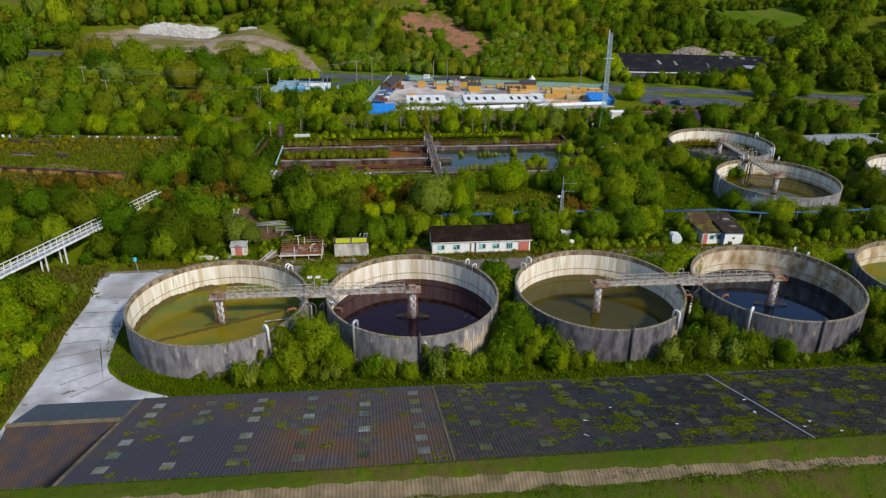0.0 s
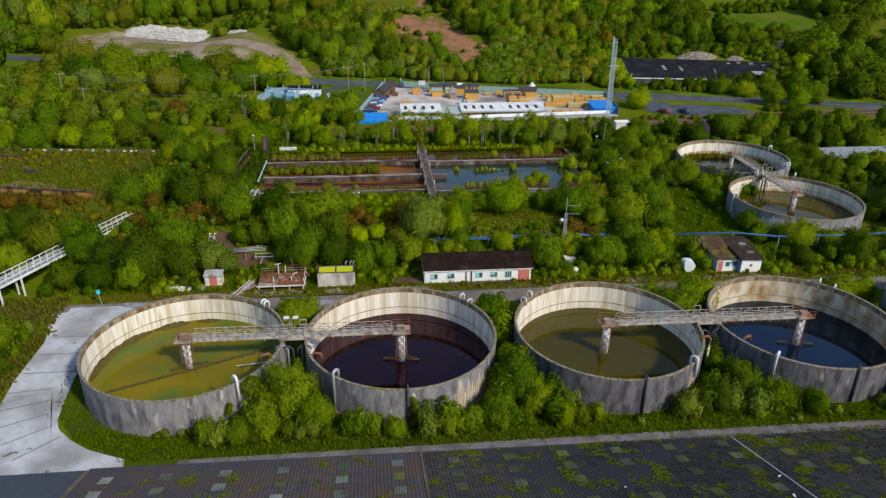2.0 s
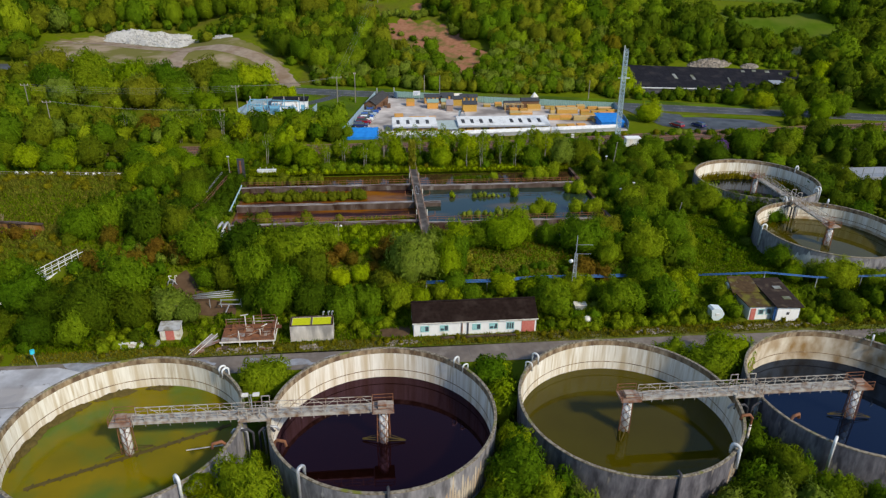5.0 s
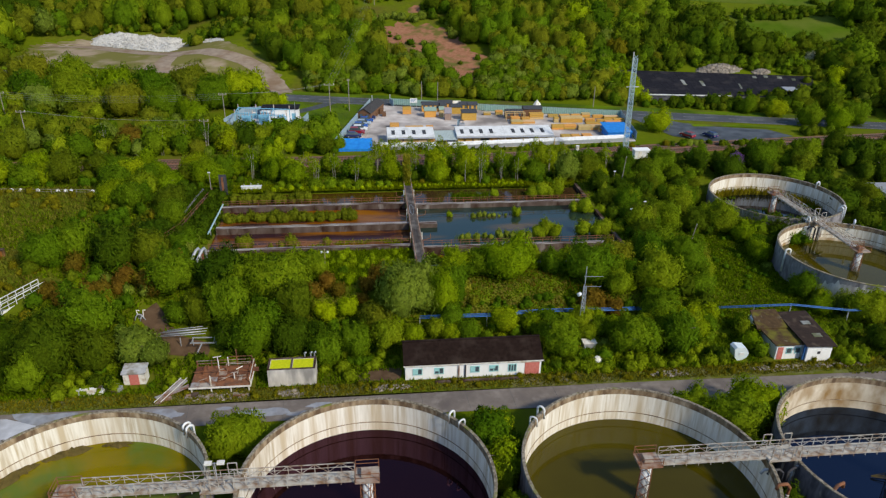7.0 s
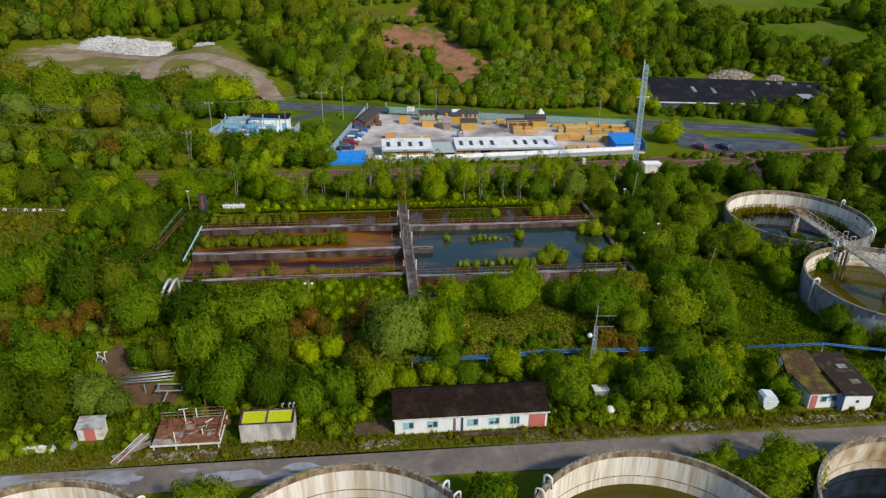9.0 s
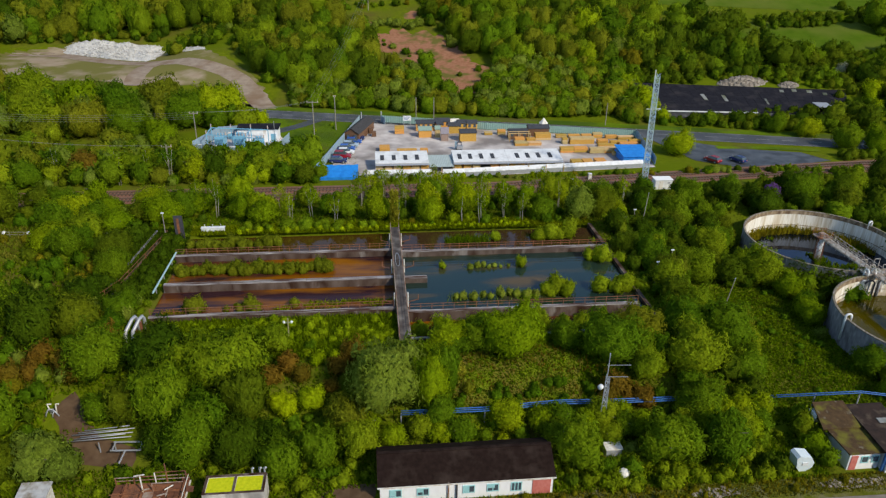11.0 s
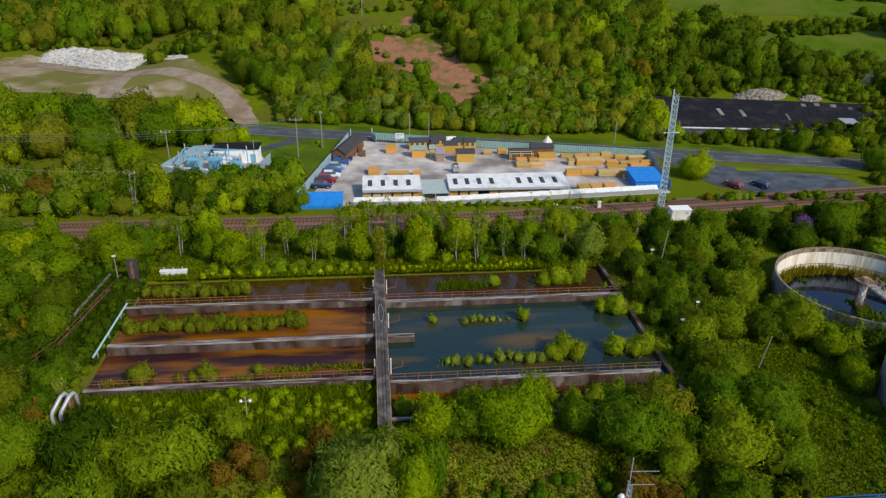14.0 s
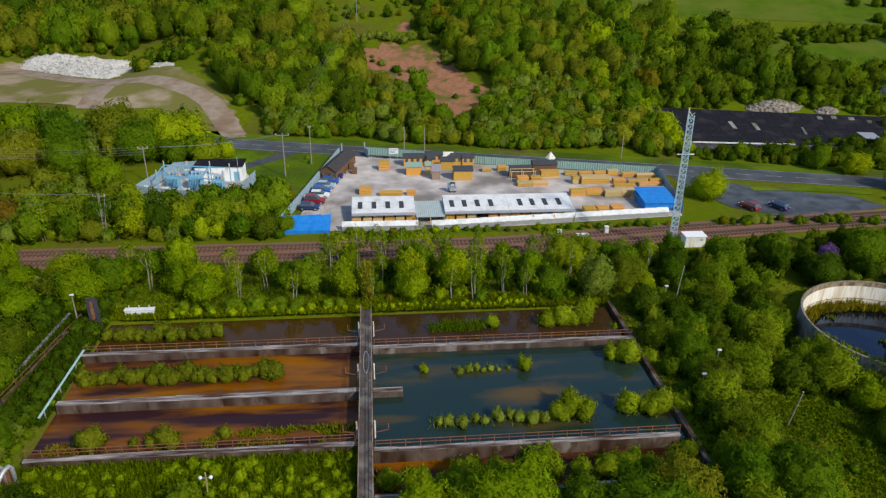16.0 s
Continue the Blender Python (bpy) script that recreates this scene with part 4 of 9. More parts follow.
def gantry_tower(x, y, label):
    t = thing("pipe_tower", (x, y, -0.8), label, "pipe tower")
    for sx, sy in ((-1.5, -0.9), (1.5, -0.9), (1.5, 0.9), (-1.5, 0.9)):
        part("leg", Geo().beam((x + sx, y + sy, -0.9), (x + sx, y + sy, 4.9), 0.24), LIME_STAIN if sx < 0 else CATWALK, t)
    part("platform", Geo().box(x - 1.8, y - 1.15, 4.8, x + 1.8, y + 1.15, 5.05), CATWALK, t)
    for a, b in ((-1.6, -0.7), (0.7, 1.6)):
        for yy in (-1.05, 1.05):
            part("frame", Geo().beam((x + a, y + yy, 5.0), (x + a, y + yy, 6.7), 0.08).beam((x + b, y + yy, 5.0), (x + b, y + yy, 6.7), 0.08).beam((x + a, y + yy, 6.7), (x + b, y + yy, 6.7), 0.08), CATWALK, t)
    for k, (dx, dy) in enumerate(((-0.9, -1.3), (-0.2, -1.5), (0.5, -1.4), (1.0, -1.2))):
        pts = [(x + dx, y + dy, -0.8), (x + dx, y + dy, 3.6), (x + dx - (0.5 if k < 2 else -0.5), y + dy, 4.1), (x + dx - (1.4 if k < 2 else -1.4), y + dy, 4.0), (x + dx - (1.7 if k < 2 else -1.7), y + dy, 3.5)]
        part("riser_pipe", Geo().tube(pts, 0.15, 8), DARKMETAL if k in (1, 2) else GALV, t, "", True)
    return t


LIME_STAIN = mat("lime_stained_steel", (0.22, 0.22, 0.08), (0.32, 0.30, 0.16), 3, 0.8, 0.1)
cw1, _, _ = catwalk((-23.28, 95.92), (6.07, 95.72), "rusty steel truss catwalk joining two tank hubs")
cw2, _, _ = catwalk((35.65, 95.19), (65.22, 95.03), "weathered steel truss catwalk between two tanks")
cw3, _, _ = catwalk((92.1, 170.6), (92.3, 142.9), "rusty truss catwalk between two overgrown tanks")
gantry_tower(-8.6, 95.8, "steel pipe tower between two tanks under the catwalk")
gantry_tower(50.4, 95.1, "steel pipe tower with bent pipes between tanks")
gantry_tower(92.2, 156.8, "steel pipe tower between two overgrown tanks")
fl = thing("floodlight", (-8.9, 96.0, 5.05), "twin-headed white floodlight on a short pole", "floodlight")
part("pole", Geo().tube([(-8.9, 96.0, 5.05), (-8.9, 96.0, 7.6)], 0.06, 8), GALV, fl)
part("crossbar", Geo().beam((-9.7, 96.0, 7.55), (-8.1, 96.0, 7.55), 0.07), GALV, fl)
for s in (-0.62, 0.62):
    part("lamp_head", Geo().box(-8.9 + s - 0.36, 95.7, 7.55, -8.9 + s + 0.36, 96.2, 7.75), OFFWHITE, fl)
for x, y, z0, mt, ang, lab in ((-11.3, 91.5, 1.6, RUST, 200, "red-topped valve pipe beside the tanks"), (-6.0, 91.2, 1.6, RUST, -20, "red-topped valve pipe beside the tanks"),
                               (49.0, 90.6, 1.0, RUST, 180, "orange and white valve pipe beside a tank"), (53.3, 89.8, 1.0, RUST, 20, "orange and white valve pipe beside a tank")):
    vp = thing("valve_pipe", (x, y, -0.7), lab, "valve pipe", "valve pipes")
    part("pipe", Geo().tube([(x, y, -0.8), (x, y, 3.6)], 0.16, 10), OFFWHITE, vp, "white upright pipe", True)
    dx, dy = math.cos(radians(ang)), math.sin(radians(ang))
    part("elbow", Geo().tube([(x, y, 3.3), (x, y, 4.5), (x + 0.35 * dx, y + 0.35 * dy, 5.0), (x + 1.3 * dx, y + 1.3 * dy, 5.0), (x + 1.4 * dx, y + 1.4 * dy, 4.4)], 0.19, 10), mt, vp, "rusty red elbow", True)

# ---- works buildings along the road ----
def window(parent, x0, x1, z0, z1, y, bars=2):
    w = part("window", Geo().box(x0, y - 0.02, z0, x1, y + 0.06, z1), GLASS, parent, "dark window pane")
    fr = Geo()
    for a, b, c, d in ((x0 - 0.06, x1 + 0.06, z1, z1 + 0.09), (x0 - 0.06, x1 + 0.06, z0 - 0.09, z0)):
        fr.box(a, y - 0.07, c, b, y + 0.02, d)
    for k in range(bars + 1):
        x = x0 + (x1 - x0) * k / bars
        fr.box(x - 0.05, y - 0.06, z0, x + 0.05, y + 0.02, z1)
    part("window_frame", fr, TURQ, w, "pale turquoise frame")
    return w


def rect_roof(parent, x0, x1, y0, y1, ze, zr, material, over=0.3, name="roof"):
    """A gable roof with its ridge along x and a slab thickness."""
    ym = (y0 + y1) / 2
    for a, nm in ((y0 - over, name), (y1 + over, name)):
        zs = ze - (zr - ze) * over / (ym - y0)
        part(nm, Geo().slab([(x0 - over, a, zs), (x1 + over, a, zs), (x1 + over, ym, zr), (x0 - over, ym, zr)] if a < ym else
                            [(x0 - over, ym, zr), (x1 + over, ym, zr), (x1 + over, a, zs), (x0 - over, a, zs)], 0.12), material, parent)


bung = thing("bungalow", (20.5, 121.3, 0), "long white single-storey works building with a dark brown roof", "building")
bw = Geo()
X0, X1, Y0, Y1 = 11.25, 29.85, 118.5, 124.4
bw.box(X0, Y0, -0.2, X1, Y0 + 0.22, 2.5).box(X0, Y1 - 0.22, -0.2, X1, Y1, 2.5)
bw.box(X0, Y0 + 0.22, -0.2, X0 + 0.22, Y1 - 0.22, 2.5).box(X1 - 0.22, Y0 + 0.22, -0.2, X1, Y1 - 0.22, 2.5)
for x in (X0, X1 - 0.22):
    bw.add([(x, Y0, 2.5), (x + 0.22, Y0, 2.5), (x + 0.22, Y1, 2.5), (x, Y1, 2.5), (x, 121.45, 4.1), (x + 0.22, 121.45, 4.1)], [(0, 4, 3), (1, 2, 5), (0, 1, 5, 4), (2, 3, 4, 5)])
part("wall", bw, WHITEWALL, bung, "white rendered wall")
rect_roof(bung, X0, X1, Y0, Y1, 2.52, 4.25, DARKROOF, 0.25)
part("ridge", Geo().beam((X0 - 0.25, 121.45, 4.28), (X1 + 0.25, 121.45, 4.28), 0.4, 0.1), DARKROOF, bung)
for x, w in ((12.3, 0.55), (15.2, 0.6), (20.1, 0.5), (22.7, 0.75)):
    pane = window(bung, x, x + 1.2, 0.85, 1.7, Y0 - 0.01)
    part("pane", Geo().box(x + 0.05, Y0 - 0.05, 0.9 if w < 0.58 else 1.25, x + 0.05 + w, Y0 - 0.03, 1.66), TURQ, pane, "clouded turquoise pane")
window(bung, 25.3, 26.4, 0.7, 1.75, Y0 - 0.01, 3)
part("garage_door", Geo().box(27.6, Y0 - 0.06, -0.1, 29.6, Y0 + 0.02, 1.95), REDDOOR, bung, "faded red double door")
part("lintel", Geo().box(25.6, Y0 - 0.08, 1.98, 29.7, Y0 - 0.01, 2.12), OFFWHITE, bung)
for x, mt in ((18.5, RUST_PALE), (19.4, DARKMETAL)):
    part("downpipe", Geo().beam((x, Y0 - 0.1, -0.1), (x, Y0 - 0.1, 2.45), 0.16), mt, bung)
part("fascia", Geo().beam((X0 - 0.25, Y0 - 0.26, 2.32), (X1 + 0.25, Y0 - 0.26, 2.32), 0.05, 0.16), OFFWHITE, bung)
single("kerb", Geo().box(15.2, 117.35, -0.1, 26.6, 117.75, 0.28), WALLTOP, "low broken concrete plinth in front of the building", "kerb")

sump = thing("concrete_tank", (-3.8, 119.9, 0), "twin concrete tank topped with bright lime moss", "concrete tank")
SUMP = mat("pale_stained_concrete", (0.48, 0.45, 0.42), (0.66, 0.63, 0.59), 1.5, 0.9, 0.2, c=(0.27, 0.26, 0.25), cscale=0.8, cut=0.56, stretch=(1, 1, 0.3))
for x0, x1 in ((-6.9, -6.6), (-3.95, -3.65), (-0.95, -0.65)):
    part("cross_wall", Geo().box(x0, 118.6, -0.2, x1, 121.3, 2.6), SUMP, sump)
for y0, y1 in ((118.6, 118.9), (121.0, 121.3)):
    for x0, x1 in ((-6.6, -3.95), (-3.65, -0.95)):
        part("side_wall", Geo().box(x0, y0 + 0.004, -0.2, x1, y1 - 0.004, 2.596), SUMP, sump)
for x0, x1 in ((-6.6, -3.95), (-3.65, -0.95)):
    part("moss_bed", Geo().box(x0, 118.9, 2.0, x1, 121.0, 2.57), LIME, sump, "lime green moss")
for x0, y0, x1, y1 in ((-6.92, 118.58, -0.63, 118.82), (-6.92, 121.06, -0.63, 121.32), (-6.92, 118.82, -6.66, 121.06), (-3.90, 118.82, -3.70, 121.06), (-0.89, 118.82, -0.63, 121.06)):
    part("coping", Geo().box(x0, y0, 2.603, x1, y1, 2.68), WALLTOP, sump, "dark weathered coping")
for x in (-2.2, -1.4, -0.9):
    part("vent_pipe", Geo().tube([(x, 121.5, 1.0), (x, 121.5, 3.2), (x + 0.2, 121.3, 3.35)], 0.11, 8), GALV, sump)

kiosk = thing("kiosk", (-24.2, 121.0, 0), "small grey kiosk with a faded red door", "kiosk")
part("wall", Geo().box(-25.9, 120.6, -0.1, -23.1, 122.3, 1.8), OFFWHITE, kiosk)
part("roof", Geo().slab([(-26.05, 120.4, 1.84), (-22.95, 120.4, 1.84), (-22.95, 122.5, 2.15), (-26.05, 122.5, 2.15)], 0.12), mat("grey_sheet", (0.34, 0.35, 0.37), (0.46, 0.47, 0.48), 2, 0.8, 0.1, c=(0.20, 0.17, 0.13), cscale=1.2, cut=0.56), kiosk)
part("door", Geo().box(-25.1, 120.53, 0.0, -23.9, 120.6, 1.6), REDDOOR, kiosk)

rig = thing("rusty_platform", (-13, 120, 0), "collapsed rusty steel platform with pipework on legs", "platform")
part("deck", Geo().box(-16.8, 117.8, 0.88, -9.2, 122.6, 0.98), RUST, rig, "rust-stained deck")
rr = random.Random(4)
DARKRUST = mat("dark_rust_plate", (0.085, 0.035, 0.022), (0.17, 0.065, 0.035), 2, 0.9, 0.2)
GREYPLATE = mat("grey_deck_plate", (0.24, 0.235, 0.24), (0.36, 0.35, 0.35), 1.5, 0.85, 0.1, c=(0.20, 0.09, 0.05), cscale=0.9, cut=0.56)
for k in range(7):
    for j in range(4):
        x, y = -16.75 + 1.07 * k, 117.85 + 1.18 * j
        if rr.random() < 0.12:
            continue
        tone = ORANGE if (k, j) == (0, 2) else rr.choice((GREYPLATE, RUST_PALE) if k < 3 and j < 2 else (RUST, RUST, DARKRUST, RUST_PALE, GREYPLATE, DARKRUST, OFFWHITE if j == 0 else RUST))
        part("plate", Geo().box(x, y, 0.985, x + 1.04, y + rr.uniform(0.9, 1.15), 0.99 + rr.uniform(0.02, 0.10)), tone, rig)
for x in (-16.6, -14.1, -11.6, -9.3):
    for y in (117.9, 120.2, 122.5):
        part("leg", Geo().beam((x, y, -0.1), (x, y, 0.88), 0.14), OFFWHITE if y < 118 else RUST, rig)
for p, q in (((-16.9, 117.72, 0.95), (-9.0, 117.72, 0.95)), ((-9.05, 117.72, 0.95), (-9.05, 122.6, 0.95))):
    part("edge_beam", Geo().beam(p, q, 0.12, 0.2), OFFWHITE, rig)
for p, q in (((-16.8, 122.6, 1.9), (-9.1, 122.6, 1.9)), ((-16.8, 122.6, 1.45), (-9.1, 122.6, 1.45)), ((-12.6, 122.6, 2.4), (-9.4, 122.6, 2.4)), ((-9.15, 118.4, 1.75), (-9.15, 122.6, 1.9)), ((-12.6, 121.3, 2.1), (-9.4, 121.3, 2.1)), ((-16.8, 120.6, 1.5), (-13.2, 120.6, 1.55))):
    part("rail", Geo().beam(p, q, 0.07), rr.choice((RUST, OFFWHITE, RUST_PALE)), rig)
for x, y, h, mt in ((-13.6, 121.2, 3.4, OFFWHITE), (-14.1, 118.0, 2.6, OFFWHITE), (-11.4, 122.5, 3.6, RUST), (-12.6, 122.5, 2.4, OFFWHITE), (-9.4, 122.5, 2.4, RUST), (-9.15, 118.3, 1.9, OFFWHITE), (-9.15, 120.3, 1.8, RUST_PALE), (-16.7, 122.5, 1.9, RUST), (-14.8, 122.5, 1.9, RUST), (-11.3, 119.3, 1.9, OFFWHITE), (-12.6, 121.3, 2.1, RUST_PALE)):
    part("post", Geo().tube([(x, y, 0.95), (x, y, h)], 0.075, 8), mt, rig)
part("post_head", Geo().beam((-14.2, 121.2, 3.3), (-13.1, 121.2, 3.45), 0.09), OFFWHITE, rig)
for k in range(12):
    x, y, z = rr.uniform(-16.6, -10), rr.uniform(118.4, 122.4), rr.uniform(1.05, 1.5)
    a, L = rr.choice((0, 0, 1.57, 1.57, 0.6)), rr.uniform(0.6, 2.2)
    part("pipe", Geo().tube([(x, y, z), (min(x + L * math.cos(a), -9.2), min(y + L * math.sin(a), 122.5), z + rr.uniform(-0.05, 0.15))], rr.uniform(0.035, 0.075), 7), rr.choice((RUST, RUST, OFFWHITE, RUST_PALE)), rig)
for k in range(7):
    x, y, z = rr.uniform(-16.2, -11.4), rr.uniform(118.6, 121.8), rr.uniform(1.08, 1.2)
    a, L = rr.choice((0.1, 0.2, 1.4, 1.6)), rr.uniform(0.8, 2.0)
    part("fallen_beam", Geo().beam((x, y, z), (min(x + L * math.cos(a), -9.1), min(y + L * math.sin(a), 122.5), z + rr.uniform(0, 0.25)), 0.1, 0.12), rr.choice((RUST, DARKRUST, RUST_PALE)), rig)
for x, y in ((-9.9, 122.3), (-9.2, 120.9), (-10.6, 121.4)):
    part("bent_plate", Geo().slab([(x, y, 1.1), (x + 0.8, y - 0.1, 1.1), (x + 0.8, y + 0.5, 1.3), (x, y + 0.6, 1.4)], 0.04), DARKRUST, rig)
for k in range(7):
    x, y = rr.uniform(-20, -9), rr.uniform(116.6, 117.6)
    part("debris", Geo().box(x, y, -0.05, x + rr.uniform(0.3, 1.1), y + rr.uniform(0.2, 0.5), rr.uniform(0.15, 0.5)), rr.choice((WALLTOP, RUST, RUST_PALE)), rig)
part("ramp", Geo().slab([(-20.9, 116.0, 0.1), (-20.2, 115.9, 0.1), (-17.4, 119.6, 1.0), (-18.4, 120.0, 1.0)], 0.12), GREYPLATE, rig, "fallen walkway ramp")
part("ramp", Geo().slab([(-21.2, 117.3, 0.25), (-20.6, 116.7, 0.25), (-17.0, 118.4, 0.75), (-17.2, 119.1, 0.75)], 0.10), GREYPLATE, rig, "fallen grey walkway")
for w in (0.0, 0.8):
    part("ramp_rail", Geo().beam((-20.9 + w, 116.0, 0.35), (-18.3 + w, 119.8, 1.25), 0.07), OFFWHITE, rig)

rack = thing("pipe_rack", (-19, 128, 1.2), "grey steel pipe rack with pipes lying on it", "pipe rack")
for k in range(6):
    part("pipe", Geo().tube([(-23.4 + 0.5 * (k % 3), 128.2 + k * 0.42, 2.55 - 0.06 * k), (-16.6 - 0.7 * (k % 2), 128.4 + k * 0.36, 2.65 + 0.12 * (k % 2))], 0.055, 8), GALV, rack, "", True)
for p, q in (((-18.4, 126.6, 2.3), (-15.0, 126.4, 2.3)), ((-18.4, 128.0, 2.3), (-15.0, 127.8, 2.3)), ((-15.2, 126.4, 2.3), (-15.2, 127.8, 2.3)), ((-18.2, 126.6, 2.3), (-18.2, 128, 2.3)), ((-16.8, 126.5, 2.2), (-17.6, 124.5, 0.8))):
    part("beam", Geo().beam(p, q, 0.11, 0.13), GALV, rack)
for x in (-23.2, -20, -18.3, -15.2):
    part("leg", Geo().beam((x, 127.8, height(x, 127.8) - 0.1), (x, 127.8, 2.5), 0.10), GALV, rack)
junk = thing("pipe_bundle", (-26.6, 132.8, 2.5), "tangle of bent white pipe ends in the scrub", "pipes")
for k, (dx, dy, lean, high, turn) in enumerate(((0.0, 0.1, 0.5, 1.0, 0.5), (0.5, 0.5, -0.2, 1.3, 0.4), (0.8, 0.0, 0.3, 0.8, -0.5), (1.2, 0.4, 0.1, 1.4, 0.3), (1.6, 0.1, -0.6, 0.9, -0.3))):
    x, y = -27.4 + dx, 132.4 + dy
    z = height(x, y)
    part("pipe", Geo().tube([(x, y, z - 0.1), (x + 0.5 * lean, y, z + 0.6 * high), (x + lean, y + 0.1, z + high), (x + lean + turn, y + 0.2, z + high - 0.12)], 0.085, 8), OFFWHITE if k % 2 else GALV, junk, "", True)
scrap = thing("scrap_heap", (-29, 119.5, 0), "low heap of pale scrap and rubble", "scrap heap")
for k in range(12):
    x, y = -31.2 + 0.42 * k, 119 + rr.uniform(-0.5, 0.7)
    part("scrap_piece", Geo().box(x, y, -0.05, x + rr.uniform(0.3, 1.2), y + rr.uniform(0.3, 0.8), rr.uniform(0.3, 1.0)), rr.choice((OFFWHITE, RUBBLE, WHITE, GALV, WALLTOP)), scrap)

hut = thing("pump_house", (66.5, 120.5, 0), "small white pump house with a mossy brown roof", "pump house")
part("wall", Geo().box(64.2, 119.0, -0.1, 67.9, 124.5, 2.55), WHITEWALL, hut)
part("annex_wall", Geo().box(68.2, 118.0, -0.1, 71.9, 125.5, 2.7), WHITEWALL, hut, "white rendered annex")
part("roof", Geo().slab([(63.7, 118.6, 2.65), (68.0, 118.6, 2.65), (68.0, 124.8, 3.1), (63.2, 124.8, 3.1)], 0.16), BROWNROOF, hut, "mossy brown flat roof")
part("annex_roof", Geo().slab([(67.6, 117.6, 3.0), (72.3, 117.6, 2.75), (72.3, 126.0, 3.6), (67.6, 126.0, 3.6)], 0.16), mat("rusty_brown_roof", (0.018, 0.011, 0.009), (0.038, 0.022, 0.016), 1.6, 0.9, 0.2, c=(0.07, 0.05, 0.035), cscale=0.8, cut=0.62, soft=0.06), hut, "dark rust-brown roof")
part("rear_roof", Geo().slab([(62.8, 122.4, 3.12), (67.55, 122.4, 3.12), (67.55, 126.4, 3.9), (63.6, 126.4, 3.9)], 0.16), BROWNROOF, hut, "mossy brown rear roof")
part("rear_wall", Geo().box(63.2, 124.52, -0.1, 67.9, 126.0, 3.3), WHITEWALL, hut)
for y in (119.6, 122.6):
    part("skylight", Geo().slab([(69.9, y, 3.16 + 0.09 * (y - 119.6)), (71.2, y, 3.12 + 0.09 * (y - 119.6)), (71.2, y + 0.8, 3.19 + 0.09 * (y - 119.6)), (69.9, y + 0.8, 3.24 + 0.09 * (y - 119.6))], 0.08), ROOFLIGHT, hut)
for x in (65.7, 67.0):
    window(hut, x, x + 0.8, 1.0, 1.8, 118.99, 1)
part("door", Geo().box(64.4, 118.93, 0, 65.2, 119.0, 2.0), REDDOOR, hut)
part("vent", Geo().box(69.8, 117.93, 1.3, 70.2, 118.0, 1.7), DARKMETAL, hut)
part("drainpipe", Geo().beam((68.05, 118.4, 0), (68.05, 118.4, 2.6), 0.3, 0.3), BLUEPIPE, hut)

wt = thing("water_tank", (59.2, 120.0, 0), "pale blue faceted plastic water tank lying beside the pump house", "water tank")
prof = [(-0.95, 1.75), (-0.6, 2.05), (0.75, 1.85), (1.25, 1.05), (1.05, 0.35), (0.35, -0.1), (-0.35, -0.1), (-0.75, 0.45)]
body = Geo()
body.add([(59.0 + u, 119.2 + q, w + 0.1) for q in (0.0, 1.5) for u, w in prof], [tuple(range(8)), tuple(range(15, 7, -1))] + [(k, k + 8, (k + 1) % 8 + 8, (k + 1) % 8) for k in range(8)])
part("body", body, mat("pale_blue_plastic", (0.58, 0.68, 0.74), (0.68, 0.76, 0.80), 2, 0.5, 0.05), wt)
part("hatch", Geo().box(58.8, 119.14, 0.9, 59.5, 119.2, 1.3), WHITE, wt)
b1 = thing("white_tank", (38.2, 119.6, 0), "white upright tank in the bushes", "tank")
part("body", Geo().tube([(38.2, 119.6, -0.1), (38.2, 119.6, 1.2)], 0.62, 12), WHITE, b1)
part("cap", Geo().lathe(38.2, 119.6, [(0.64, 1.2), (0.4, 1.45), (0.02, 1.55)], 12), OFFWHITE, b1)
b2 = thing("grey_cabinet", (38.0, 123.3, 0), "grey equipment cabinet hidden in trees", "cabinet")
part("body", Geo().box(37.1, 122.6, 0, 38.9, 123.8, 1.7), GALV, b2)
part("lid", Geo().box(37.0, 122.5, 1.7, 39.0, 123.9, 1.8), OFFWHITE, b2)

aer = thing("aerial_mast", (37.7, 126.9, height(37.7, 126.9)), "small lattice aerial mast with a white dish", "aerial mast")
z0 = height(37.7, 126.9)
for sx, sy in ((-0.35, -0.35), (0.35, -0.35), (0.0, 0.4)):
    part("leg", Geo().beam((37.7 + sx, 126.9 + sy, z0 - 0.1), (37.7 + sx * 0.6, 126.9 + sy * 0.6, z0 + 8.2), 0.09), GALV, aer)
br = Geo()
cs = [(-0.35, -0.35), (0.35, -0.35), (0.0, 0.4)]
for j in range(12):
    for k in range(3):
        a, b = cs[k], cs[(k + 1) % 3]
        za, zb = z0 + j * 0.68, z0 + (j + 1) * 0.68
        s, e = 1 - 0.033 * j, 1 - 0.033 * (j + 1)
        br.beam((37.7 + a[0] * s, 126.9 + a[1] * s, za), (37.7 + b[0] * e, 126.9 + b[1] * e, zb), 0.05)
        br.beam((37.7 + a[0] * s, 126.9 + a[1] * s, za), (37.7 + b[0] * s, 126.9 + b[1] * s, za), 0.05)
part("bracing", br, GALV, aer)
part("pole", Geo().tube([(37.7, 126.9, z0 + 7.5), (37.7, 126.9, z0 + 11.2)], 0.06, 8), GALV, aer)
for z, w in ((9.6, 2.6), (8.0, 2.4)):
    part("antenna", Geo().beam((37.5, 126.9, z0 + z), (37.7 + w, 126.7, z0 + z), 0.045), GALV, aer)
part("dish", Geo().tube([(37.0, 126.5, z0 + 7.0), (36.7, 126.2, z0 + 7.05)], 0.30, 12), WHITE, aer, "white dish", True)


